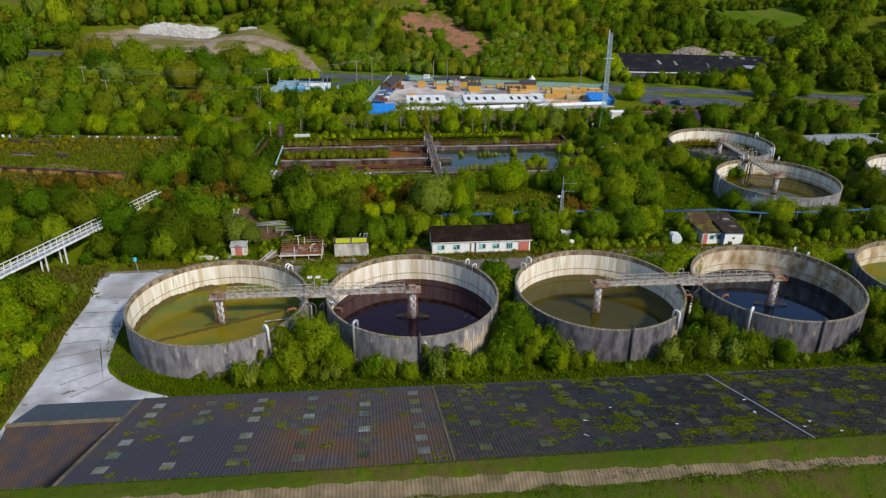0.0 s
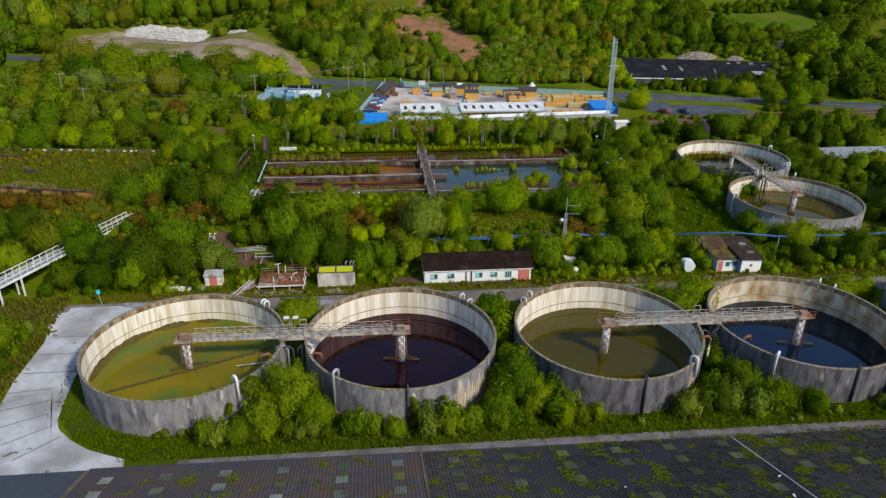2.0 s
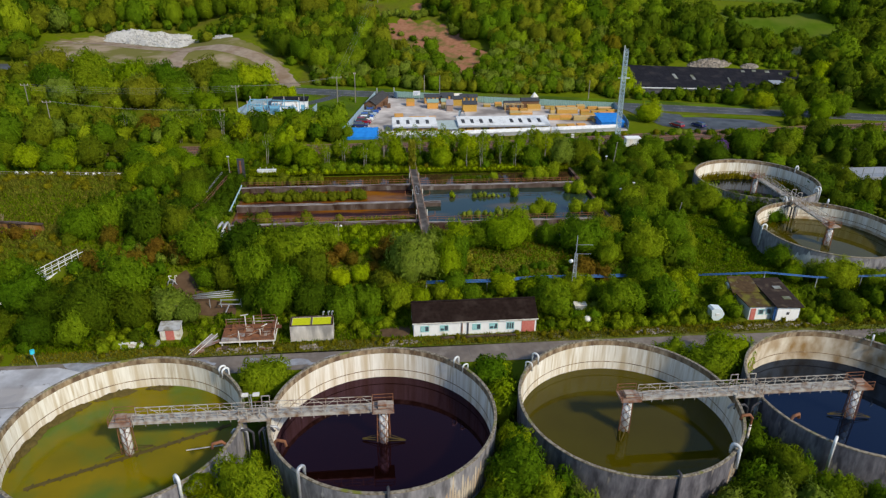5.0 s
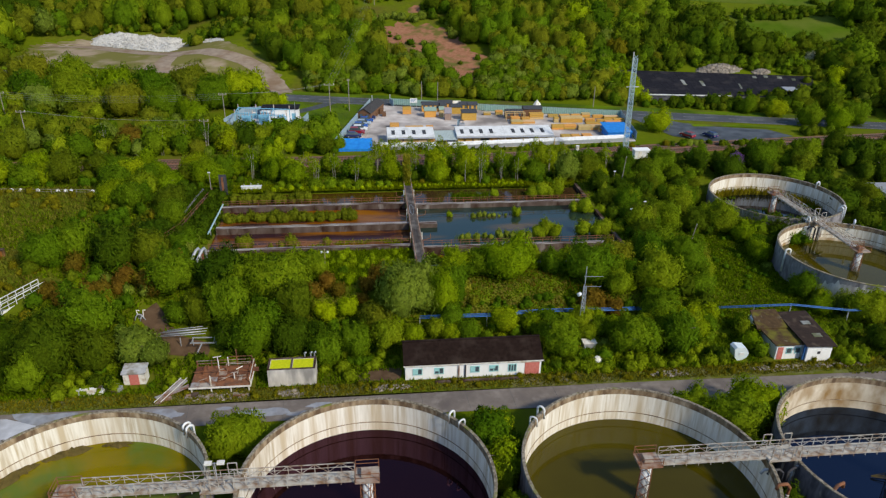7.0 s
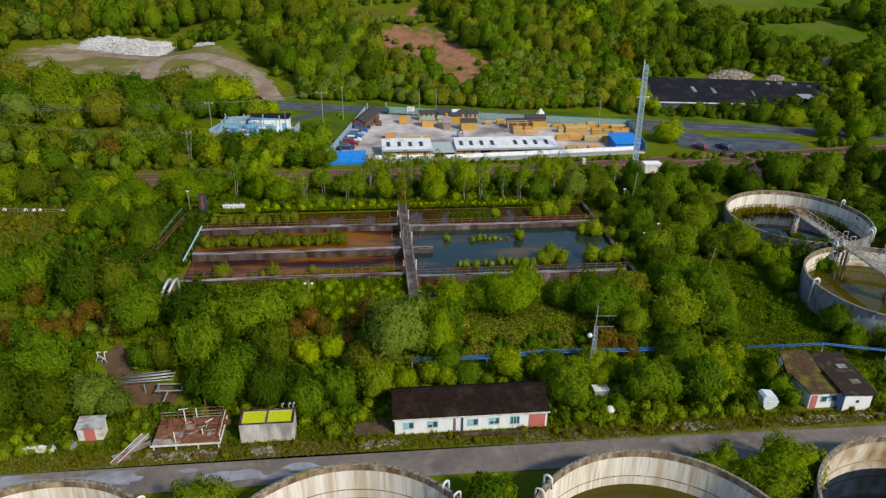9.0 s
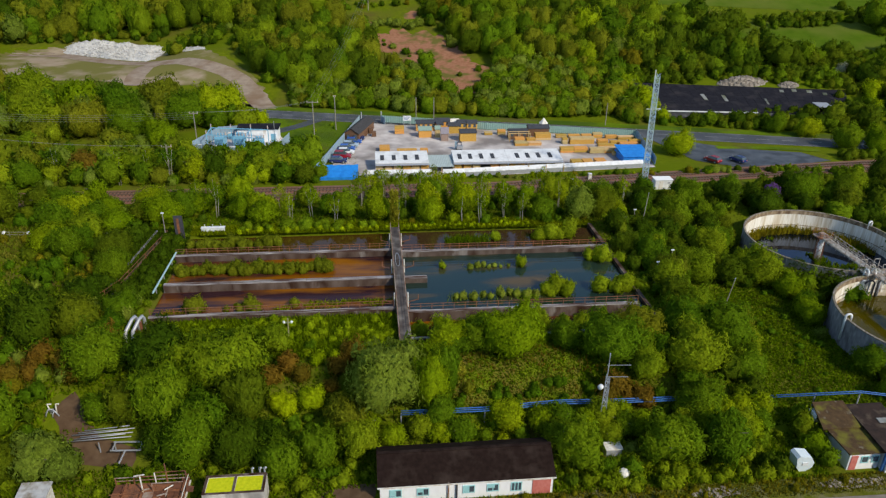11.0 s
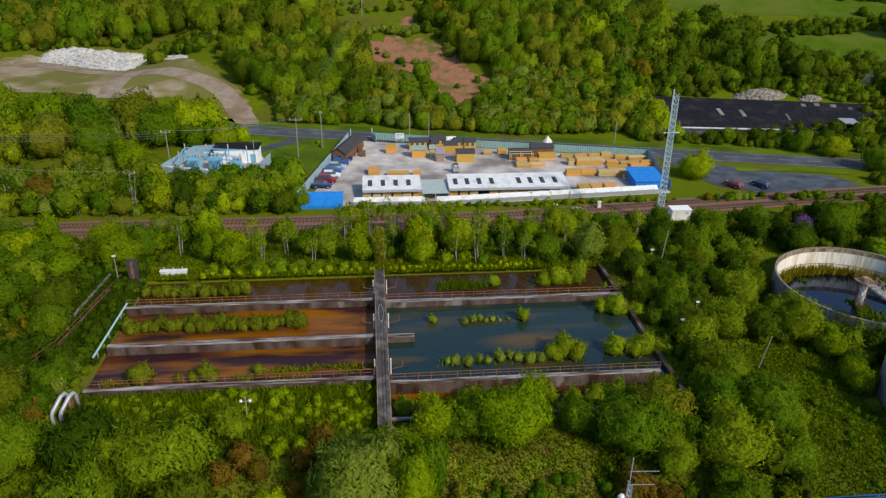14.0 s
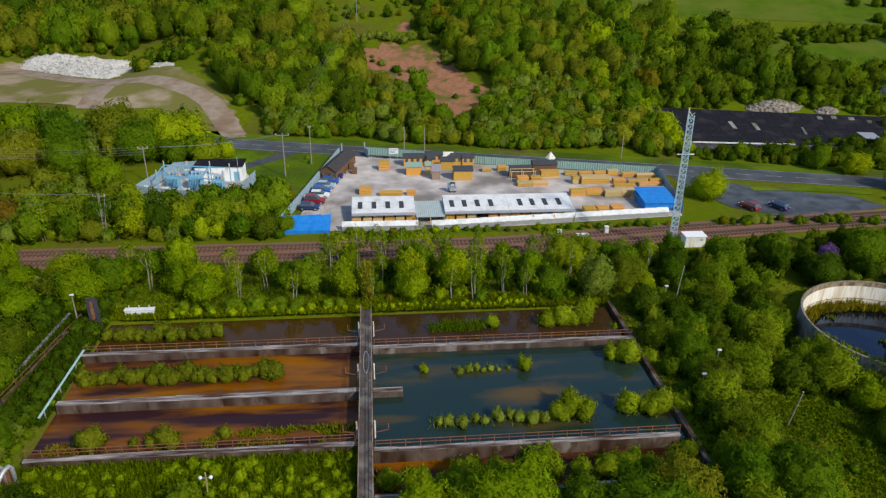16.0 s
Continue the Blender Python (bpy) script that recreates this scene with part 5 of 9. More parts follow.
def pipe_run(pts, label, n=3):
    t = thing("pipe_run", (*pts[0][:2], height(*pts[0][:2])), label, "pipeline", "blue pipelines")
    for k in range(n):
        part("pipe", Geo().tube([(x, y + 0.3 * k, z + 0.05 * k) for x, y, z in pts], 0.07, 8), BLUEPIPE, t, "", True)
    for (x, y, z), (u, v, w) in zip(pts, pts[1:]):
        m = max(1, int(math.hypot(u - x, v - y) / 6))
        for k in range(m):
            px, py, pz = x + (u - x) * k / m, y + (v - y) * k / m, z + (w - z) * k / m
            part("support", Geo().beam((px, py + 0.4, height(px, py) - 0.3), (px, py + 0.4, pz - 0.1), 0.14), GALV, t)
    return t


pipe_run([(14, 128.6, 3.5), (24, 128.6, 3.4), (33, 129.2, 3.4), (41, 128.8, 3.4), (48, 128.8, 3.3)], "blue pipes on short supports through scrub")
pipe_run([(60, 128.8, 3.0), (72, 128.7, 3.0), (80, 126.3, 3.0), (96, 126.0, 3.0), (112, 127.0, 3.2)], "blue pipes carried on posts beside a tank", 2)

# white footbridge
fb = thing("footbridge", (-54, 122, 0), "white steel footbridge with tall slatted railings", "footbridge")
FA, FB = Vector((-66.5, 97.5, 3.1)), Vector((-43.4, 141.8, 3.9))
d = (FB - FA).normalized()
nrm = Vector((-d.y, d.x, 0)).normalized()
for s in (-0.8, 0.8):
    part("girder", Geo().beam(FA + nrm * s, FB + nrm * s, 0.14, 0.34), WHITE, fb)
    rl = Geo().beam(FA + nrm * s + Vector((0, 0, 1.35)), FB + nrm * s + Vector((0, 0, 1.35)), 0.10).beam(FA + nrm * s + Vector((0, 0, 0.75)), FB + nrm * s + Vector((0, 0, 0.75)), 0.07)
    n = 38
    for k in range(n + 1):
        p = FA.lerp(FB, k / n) + nrm * s
        rl.beam(p, p + Vector((0, 0, 1.35)), 0.09)
    part("railing", rl, WHITE, fb)
part("deck", Geo().slab([tuple(FA - nrm * 0.8), tuple(FB - nrm * 0.8), tuple(FB + nrm * 0.8), tuple(FA + nrm * 0.8)], 0.1), GALV, fb)
for k in (0.15, 0.42, 0.5, 0.75):
    p = FA.lerp(FB, k)
    for s in (-0.7, 0.7):
        q = p + nrm * s
        part("pier", Geo().beam((q.x, q.y, height(q.x, q.y) - 0.2), (q.x, q.y, q.z - 0.1), 0.22), WHITE, fb)
part("warning_strip", Geo().beam(FA.lerp(FB, 0.38) - nrm * -0.95 - Vector((0, 0, 0.3)), FA.lerp(FB, 0.44) + nrm * 0.95 - Vector((0, 0, 0.3)), 0.08, 0.3), ORANGE, fb)

mk = thing("marker_post", (-41.2, 114.9, 0), "grey marker post with a round cyan sign", "marker post")
part("post", Geo().tube([(-41.0, 115.2, -0.1), (-41.2, 115.2, 2.2)], 0.06, 8), GALV, mk)
part("sign", Geo().tube([(-41.2, 115.1, 2.2), (-41.2, 115.2, 2.75)], 0.3, 12), CYAN, mk)

# ---- filter basins ----
ZT = 5.3
basin = thing("basin_walls", (15, 160, 2.6), "stained concrete dividing walls of old filter basins", "basin wall")


def wall_run(x0, x1, y, w=0.55, name="wall", top=ZT, label=""):
    body = part(name, Geo().box(x0, y - w / 2, 2.4, x1, y + w / 2, top - 0.16), WALLTOP, basin, label)
    n = max(2, int(abs(x1 - x0) / 2.5))
    for k in range(n):
        a, b = x0 + (x1 - x0) * k / n, x0 + (x1 - x0) * (k + 1) / n - 0.03
        dz = rr.uniform(-0.03, 0.03)
        part("coping", Geo().box(a, y - w / 2 - 0.04, top - 0.16, b, y + w / 2 + 0.04, top + dz), COPING, body, "pale worn coping slab")
    return body


wall_run(-20.2, 14.3, 150.6)
wall_run(16.0, 50.0, 149.4)
wall_run(-20.5, 14.3, 160.1, 0.7)
wall_run(16.0, 19.6, 160.0, 0.7, "stub_wall", ZT - 0.1)
wall_run(-21.2, 14.3, 170.2)
wall_run(16.0, 51.6, 169.3)
wall_run(16.0, 50.3, 143.2, 0.5, "wall", 4.7)
for x, y0, y1, top in ((51.6, 143.0, 180.0, 4.8),):
    g = Geo()
    for k in range(10):
        g.box(x - 0.3, y0 + (y1 - y0) * k / 10, 2.4, x + 0.3, y0 + (y1 - y0) * (k + 1) / 10 - 0.02, top)
    part("end_wall", g, WALLTOP, basin)


def railing(pts, label, material=RUST, every=1.6, h=0.95, name="railing"):
    t = thing(name, pts[0], label, "railing", "rusty railings")
    for (a, b) in zip(pts, pts[1:]):
        a, b = Vector(a), Vector(b)
        g = Geo()
        for z in (h, h * 0.55):
            g.beam(a + Vector((0, 0, z)), b + Vector((0, 0, z)), 0.06)
        part("rail", g, material, t)
        n = int((b - a).length / every)
        for k in range(n + 1):
            p = a.lerp(b, k / n)
            part("post", Geo().beam(p, p + Vector((0, 0, h + 0.05)), 0.075), material, t)
    return t


for x0, x1, y in ((-20, 14, 150.85), (16.2, 50, 149.65), (-21, 14, 170.45), (16.2, 51.4, 169.55)):
    railing([(x0, y, ZT), (x1, y, ZT)], "rust-red tubular railing on a basin wall")
walkw = thing("basin_walkway", (15.15, 160, 5.3), "long narrow concrete walkway across the basins", "walkway")
part("deck", Geo().box(14.35, 139.5, 5.55, 15.95, 178.2, 5.8), mat("dark_walkway", (0.055, 0.042, 0.038), (0.10, 0.085, 0.078), 1.5, 0.85, 0.2, c=(0.20, 0.18, 0.165), cscale=0.5, cut=0.6), walkw)
for y in range(141, 179, 6):
    part("pier", Geo().box(14.5, y - 0.3, 2.4, 15.8, y + 0.3, 5.55), WALLTOP, walkw)
for x in (14.42, 15.88):
    railing([(x, 140, 5.8), (x, 178, 5.8)], "rust-red railing along the walkway", RUST_PALE, 2.4, 1.0)
for y in (152.5, 163.5, 173.5):
    for s in (-1, 1):
        vw = thing("sluice_valve", (15.15 + s * 1.3, y, 5.2), "red sluice valve stem with a bent arm", "valve", "sluice valves")
        part("stem", Geo().tube([(15.15 + s * 1.0, y, 4.2), (15.15 + s * 1.0, y, 6.6)], 0.09, 8), OFFWHITE, vw)
        part("arm", Geo().beam((15.15 + s * 1.0, y, 5.0), (15.15 + s * 2.5, y - 0.2, 5.5), 0.1).beam((15.15 + s * 2.5, y - 0.2, 5.5), (15.15 + s * 2.5, y - 0.2, 6.3), 0.1), RUST, vw)
hose = [(15.15 + 0.35 * math.cos(a), 165.0 + 2.4 * math.sin(a), 5.86) for a in np.linspace(0, 6.28, 24)]
single("hose", Geo().tube(hose, 0.05, 6), GALV, "pale hose looped on the walkway", "hose")
single("wet_mud_1", Geo().box(-20.7, 150.9, 2.7, 14.4, 159.8, 3.95), WATER_RUST, "shallow rust-coloured mud in a drained basin", "water", "structure")
single("wet_mud_2", Geo().box(-20.7, 160.4, 2.7, 14.4, 169.9, 4.1), WATER_RUST, "shallow orange-brown mud and water", "water", "structure")
single("pond_1", Geo().box(15.9, 149.7, 2.7, 51.3, 169.0, 4.25), WATER_POND, "still green-brown pond water in a basin", "water", "structure")
single("wet_mud_3", Geo().box(15.9, 143.4, 2.7, 51.3, 149.1, 3.6), WATER_RUST, "dark wet mud channel", "water", "structure")
single("pond_2", Geo().box(-20.7, 170.5, 2.7, 14.4, 179.4, 4.0), water("brown_basin_water", (0.045, 0.020, 0.004), (0.065, 0.032, 0.006), 0.05, 0.2), "dark brown basin water", "water", "structure")
single("pond_3", Geo().box(15.9, 169.6, 2.7, 51.3, 179.4, 4.1), water("peat_water", (0.035, 0.016, 0.008), (0.05, 0.025, 0.012)), "dark peaty basin water", "water", "structure")
# sunken channel west of the basins
chan = thing("channel", (-26.3, 170, 4.3), "overgrown dark concrete channel beside the basins", "channel")
for (xa, ya), (xb, yb) in (((-27.6, 157.5), (-26.6, 168.0)), ((-26.6, 168.0), (-25.4, 182.0))):
    part("side_wall", Geo().beam((xa, ya, 4.0), (xb, yb, 4.0), 0.35, 1.5), WALLTOP, chan)
    part("side_wall", Geo().beam((xa - 1.7, ya, 4.0), (xb - 1.7, yb, 4.0), 0.35, 1.5), CONCRETE, chan)
# outer left basins
STREAKED = mat("rust_streaked_wall", (0.30, 0.125, 0.025), (0.40, 0.24, 0.09), 0.9, 0.9, 0.2, c=(0.045, 0.022, 0.014), cscale=0.55, cut=0.46, soft=0.08, stretch=(1, 1, 0.25))


def outer_wall(p, q, face, label, top):
    """A low basin wall in bays, with a dark coping on each."""
    t = thing("outer_basin_wall", (p[0], p[1], 4.2), label, "basin wall")
    n = max(2, int(math.hypot(q[0] - p[0], q[1] - p[1]) / 3.2))
    for k in range(n):
        a, b = [(p[0] + (q[0] - p[0]) * f, p[1] + (q[1] - p[1]) * f) for f in (k / n, (k + 0.985) / n)]
        sag = rr.uniform(-0.05, 0.05)
        part("bay", Geo().beam((*a, (3.8 + top) / 2 - 0.1), (*b, (3.8 + top) / 2 - 0.1), 0.45, top - 4.0), face, t)
        part("coping", Geo().beam((*a, top + 0.05 + sag), (*b, top + 0.05 + sag), 0.7, 0.2), WALLTOP, t, "dark mossy coping")


outer_wall((-97, 162.2), (-53.6, 152.9), STREAKED, "rust-streaked concrete basin edge wall", 5.5)
outer_wall((-84.5, 171.2), (-78.5, 169.8), RUST_PALE, "broken low stained basin wall", 5.0)
outer_wall((-73.5, 168.8), (-70.8, 168.2), WALLTOP, "short broken stub of basin wall", 5.2)
outer_wall((-90, 182.0), (-79, 179.6), RUST, "rust-red low basin wall by the path", 4.9)
single("outer_mud", Geo().slab([(-97, 158.4, 4.40), (-54, 149.2, 4.40), (-53.8, 152.6, 4.40), (-97, 161.8, 4.40)], 0.3), WATER_RUST, "brown mud beside the outer basin wall", "water", "structure")
single("outer_bank", Geo().slab([(-76, 159.0, 4.48), (-62, 156.0, 4.48), (-64, 161, 4.48), (-73, 164, 4.48)], 0.3), mat("tan_dry_mud", (0.22, 0.15, 0.08), (0.30, 0.21, 0.12), 0.8, 0.95, 0.4, c=(0.15, 0.14, 0.03), cscale=0.4, cut=0.55), "dry tan mud bank in the outer basin", "ground", "structure")
rust_heap = thing("scrap_heap", (-76.5, 178.6, 4.3), "heap of rusty red scrap metal by the path", "scrap heap")
for k in range(10):
    x, y = -79.5 + 0.6 * k, 178.2 + rr.uniform(-0.7, 0.7)
    part("scrap_piece", Geo().beam((x, y, 4.25), (x + rr.uniform(-1.2, 1.6), y + rr.uniform(-0.5, 0.5), 4.5 + rr.uniform(0.1, 0.9)), rr.uniform(0.12, 0.35), 0.12), rr.choice((RUST, DARKRUST, RUST_PALE, WHITE)), rust_heap)
silver = thing("bent_pipes", (-21.4, 147.0, 4.3), "pair of silver bent vent pipes at the basin corner", "vent pipe")
for k in (0, 1):
    x = -21.9 + 0.95 * k
    part("pipe", Geo().tube([(x, 145.8, 3.6), (x, 145.8, 5.3), (x + 0.08, 146.0, 5.8), (x + 0.7, 147.3, 6.9), (x + 0.95, 147.8, 7.0), (x + 1.05, 148.0, 6.6), (x + 1.05, 148.05, 4.1)], 0.24, 12), GALV, silver, "", True)
part("back_plate", Geo().box(-21.2, 147.95, 3.9, -20.3, 148.2, 6.1), RUST, silver, "rusty back plate")
tp = thing("turquoise_pipe", (-20.8, 158.5, 5.2), "long pale turquoise pipe along the basin end", "pipe")
part("pipe", Geo().tube([(-21.4, 157.5, 5.3), (-21.0, 170.6, 5.7)], 0.14, 8), mat("pale_turquoise", (0.30, 0.48, 0.50), (0.38, 0.55, 0.56), 2, 0.5, 0), tp)
for y in (158.5, 163, 168):
    part("bracket", Geo().beam((-21.2, y, 4.4), (-21.2, y, 5.4), 0.12), GALV, tp)
# fences, posts and signs round the basins
railing([(-31, 152, height(-31, 152)), (-27.3, 161.4, height(-27.3, 161.4)), (-24.7, 180, height(-24, 180))], "dark rusty fence line with a top rail", RUST, 3.0, 1.3, "fence")
railing([(-92, 186.2, 4.0), (-60, 183, 4.0), (-34, 179.8, 4.3)], "weathered wooden post-and-rail fence by a path", POLEWOOD, 2.4, 1.1, "fence")
wb = thing("white_stones", (-60, 184, 4.0), "row of white stones along a path", "stones")
for k in range(34):
    x = -94 + 1.85 * k + rr.uniform(-0.5, 0.5)
    y = 186.6 - 0.108 * (x + 92) + 0.9
    if rr.random() < 0.8:
        part("stone", Geo().lathe(x, y, [(0.02, 4.0), (0.38, 4.05), (0.42, 4.4), (0.25, 4.75), (0.02, 4.85)], 7), WHITE, wb)
sb = thing("warning_board", (-22.0, 178.2, 4.3), "dark upright panel with an orange stripe", "sign")
part("panel", Geo().box(-22.9, 178.2, 4.6, -21.4, 178.35, 9.0), DARKMETAL, sb)
part("stripe", Geo().box(-22.45, 178.15, 5.6, -22.05, 178.2, 8.5), RUST, sb, "rust-orange stripe")
for x in (-22.75, -21.55):
    part("leg", Geo().beam((x, 178.28, 3.9), (x, 178.28, 4.7), 0.14), OFFWHITE, sb)
lw = thing("white_trough", (-16.4, 181.4, 4.3), "low white trough on the basin bank", "trough")
part("body", Geo().box(-19.2, 181.1, 4.0, -15.2, 181.8, 5.25), WHITE, lw)
part("lip", Geo().box(-19.3, 181.0, 5.25, -15.1, 181.9, 5.34), WHITE, lw)
for x in (-18.6, -17.2, -15.8):
    part("post", Geo().beam((x, 181.45, 5.3), (x, 181.45, 5.9), 0.08), WHITE, lw)


def lamp_post(x, y, h, head=True, lean=0.0, label="thin leaning pole with a white lamp head", material=POLEWOOD):
    z = height(x, y)
    t = thing("lamp_post" if head else "pole", (x, y, z), label, "lamp post" if head else "pole", "poles round the works")
    part("shaft", Geo().tube([(x, y, z - 0.3), (x + lean, y, z + h)], 0.10, 8, 0.07), material, t)
    if head:
        part("lamp_head", Geo().box(x + lean - 0.26, y - 0.12, z + h - 0.05, x + lean + 0.26, y + 0.12, z + h + 0.10), WHITE, t)
    else:
        part("cap", Geo().tube([(x + lean, y, z + h), (x + lean, y, z + h + 0.08)], 0.1, 8), GALV, t)
    return t


lamp_post(55.0, 155.6, 4.3)
lamp_post(59.7, 162.2, 4.3, True, 0.5)
lamp_post(67.2, 155.5, 5.2, False, 0.9, "bare leaning wooden pole")
lamp_post(61.0, 178.4, 8.6, False, 0.7, "bare leaning wooden pole")
lamp_post(59.6, 178.6, 4.6)
twin = thing("lamp_post", (-0.4, 144.6, height(-0.4, 144.6)), "short green-stained post with two white globe lamps", "lamp post", "poles round the works")
zt = height(-0.4, 144.6)
part("post", Geo().tube([(-0.4, 144.6, zt - 0.2), (-0.32, 144.6, zt + 3.4)], 0.09, 8), LIME_STAIN, twin, "green-stained post")
part("crossbar", Geo().beam((-0.85, 144.6, zt + 2.75), (0.15, 144.6, zt + 2.8), 0.06), GALV, twin)
for x in (-0.85, 0.15):
    part("globe", Geo().lathe(x, 144.6, [(0.02, zt + 2.62), (0.15, zt + 2.68), (0.2, zt + 2.82), (0.15, zt + 2.96), (0.02, zt + 3.02)], 10), WHITE, twin, "white globe lamp", True)
lamp_post(-24.8, 178.9, 5.0)

# ---- timber yard ----
YZ = 2.66
rq = random.Random(9)


def palisade(name, pts, h, material, label, every=2.6, panel=True):
    t = thing(name, (pts[0][0], pts[0][1], height(*pts[0])), label, "fence", "yard fences")
    for (ax, ay), (bx, by) in zip(pts, pts[1:]):
        n = max(1, int(math.hypot(bx - ax, by - ay) / every))
        for k in range(n):
            x, y, u, v = (ax + (bx - ax) * k / n, ay + (by - ay) * k / n, ax + (bx - ax) * (k + 1) / n, ay + (by - ay) * (k + 1) / n)
            z = height(x, y)
            part("post", Geo().beam((x, y, z - 0.2), (x, y, z + h + 0.1), 0.12), material, t)
            if panel:
                g = Geo()
                m = 10
                nx, ny = -(v - y) / math.hypot(u - x, v - y) * 0.05, (u - x) / math.hypot(u - x, v - y) * 0.05
                for j in range(m + 1):
                    sg = 1 if j % 2 else -1
                    px, py = x + (u - x) * j / m + nx * sg, y + (v - y) * j / m + ny * sg
                    g.v += [(px, py, z + 0.1), (px, py, z + h)]
                g.f = [(2 * j, 2 * j + 2, 2 * j + 3, 2 * j + 1) for j in range(m)]
                part("panel", g, material, t)
    return t


palisade("yard_fence", [(-1.6, 214), (8.4, 259.5)], 2.3, BLUEFENCE, "blue-grey palisade fence of the timber yard")
palisade("yard_fence", [(15, 260.2), (30, 256.2), (43.6, 251.2), (61.7, 247.0), (83.0, 241.8)], 2.0, GREENFENCE, "grey-green mesh fence along the road")
palisade("yard_fence", [(83.0, 241.8), (79.4, 218)], 2.2, BLUEFENCE, "blue-grey palisade fence at the yard end")
front = thing("boundary_wall", (42, 213.4, YZ), "long white panelled boundary wall of the yard", "boundary wall")
for x0, x1, y0, y1 in ((10.5, 25.0, 213.2, 213.0), (27.5, 76.0, 212.8, 217.0)):
    n = int((x1 - x0) / 2.4)
    for k in range(n):
        a, b = x0 + (x1 - x0) * k / n, x0 + (x1 - x0) * (k + 1) / n - 0.03
        y = y0 + (y1 - y0) * k / n
        part("panel", Geo().slab([(a, y, YZ + 1.0), (b, y, YZ + 1.0), (b, y + 0.9, YZ + 1.65), (a, y + 0.9, YZ + 1.65)], 0.12), WHITE, front)
        # Grey lower face of the wall below each white panel.
        part("plinth", Geo().box(a, y + 0.05, YZ - 0.2, b, y + 0.25, YZ + 0.98), GALV, front)


def white_shed(x0, x1, lights, label):
    t = thing("storage_shed", ((x0 + x1) / 2, 219, YZ), label, "shed", "yard sheds")
    part("roof", Geo().slab([(x0, 216.6, 4.95), (x1, 216.6, 4.95), (x1, 223.2, 5.75), (x0, 223.2, 5.75)], 0.14), WHITE, t, "white sheet roof")
    part("canopy", Geo().slab([(x0, 215.9, 4.66), (x1, 215.9, 4.66), (x1, 216.55, 4.80), (x0, 216.55, 4.80)], 0.12), GALV, t, "grey eaves flashing")
    part("back_wall", Geo().box(x0, 222.9, YZ, x1, 223.1, 5.6), WHITEWALL, t)
    for x in (x0 + 0.1, x1 - 0.1):
        part("end_wall", Geo().box(x - 0.1, 217.0, YZ, x + 0.1, 222.9, 4.85), WHITEWALL, t)
    n = int((x1 - x0) / 4)
    for k in range(n + 1):
        x = x0 + 0.2 + (x1 - x0 - 0.4) * k / n
        part("post", Geo().beam((x, 215.0, YZ), (x, 215.0, 4.4), 0.16), TIMBER_P, t)
    for x in lights:
        part("rooflight", Geo().slab([(x - 0.45, 218.2, 5.19), (x + 0.45, 218.2, 5.19), (x + 0.45, 220.9, 5.52), (x - 0.45, 220.9, 5.52)], 0.05), FELT, t, "dark rooflight")
    return t


white_shed(12.3, 24.6, (13.9, 16.6, 19.3, 22.0), "white-roofed open storage shed stacked with timber")
white_shed(30.4, 43.2, (32.0, 34.5, 37.1, 39.8), "long white-roofed open storage shed")
white_shed(43.25, 56.2, (45.7, 48.2, 50.8, 53.6), "long white-roofed open storage shed")
lk = thing("link_roof", (27.5, 219, YZ), "pale translucent corrugated roof between two sheds", "roof")
part("sheet", corrugated(24.7, 30.3, lambda x: 215.6, lambda x: 222.5, lambda y: 4.2 + (y - 215.6) * 0.09, 0.4, 0.05), mat("translucent_sheet", (0.35, 0.42, 0.42), (0.42, 0.50, 0.50), 1, 0.5, 0.05), lk)
for x in (24.9, 27.5, 30.1):
    for y in (215.8, 222.3):
        part("post", Geo().beam((x, y, YZ), (x, y, 4.2), 0.14), TIMBER_P, lk)


def stack(x, y, w, d, h, material=None, z=YZ, label="neat stack of orange sawn timber", layers=3):
    t = thing("timber_stack", (x, y, z), label, "timber stack", "timber stacks")
    for k in range(layers):
        z0 = z + h * k / layers
        m = max(1, int(w / 3.4))
        for j in range(m):
            jx = rq.uniform(-0.04, 0.06)
            part("board", Geo().box(x - w / 2 + w * j / m + 0.03, y - d / 2 + jx, z0 + 0.06, x - w / 2 + w * (j + 1) / m - 0.03, y + d / 2 + jx, z0 + h / layers), material or rq.choice((TIMBER, TIMBER, TIMBER_P)), t)
    return t


for x in np.arange(13.2, 24, 2.1):
    stack(float(x), 217.4, 1.8, 1.6, rq.uniform(1.4, 1.85), None, YZ, "stack of orange timber under the shed roof", 2)
for x in np.arange(31.4, 56, 2.15):
    if rq.random() < 0.85:
        stack(float(x), 217.4, 1.8, 1.6, rq.uniform(1.3, 1.85), None, YZ, "stack of orange timber under the shed roof", 2)
for x, y, w, d, h in ((62.5, 242.8, 3, 1.2, 0.8), (66.0, 242.6, 3.2, 1.2, 0.8), (69.3, 242.3, 2.8, 1.2, 0.9), (72.3, 242.2, 2.6, 1.4, 1.3), (75.8, 241.0, 3.2, 1.2, 0.9), (79.6, 240.2, 4.5, 1.2, 0.9),
                      (62.0, 237.2, 1.4, 1.6, 1.6), (66.5, 237.0, 6.5, 1.8, 1.7), (72.0, 236.6, 2.8, 1.6, 1.1), (76.2, 236.0, 4.6, 1.2, 0.9), (80.4, 235.8, 3.2, 1.2, 1.2), (72.6, 234.2, 5.0, 1.3, 0.6), (78.4, 234.4, 5.0, 1.3, 0.9),
                      (62.4, 229.8, 7.0, 1.6, 1.3), (70.0, 228.9, 7.5, 1.6, 1.3), (74.6, 226.6, 6.0, 1.6, 1.0), (78.0, 228.4, 3.0, 1.6, 1.9)):
    stack(x, y, w, d, h)
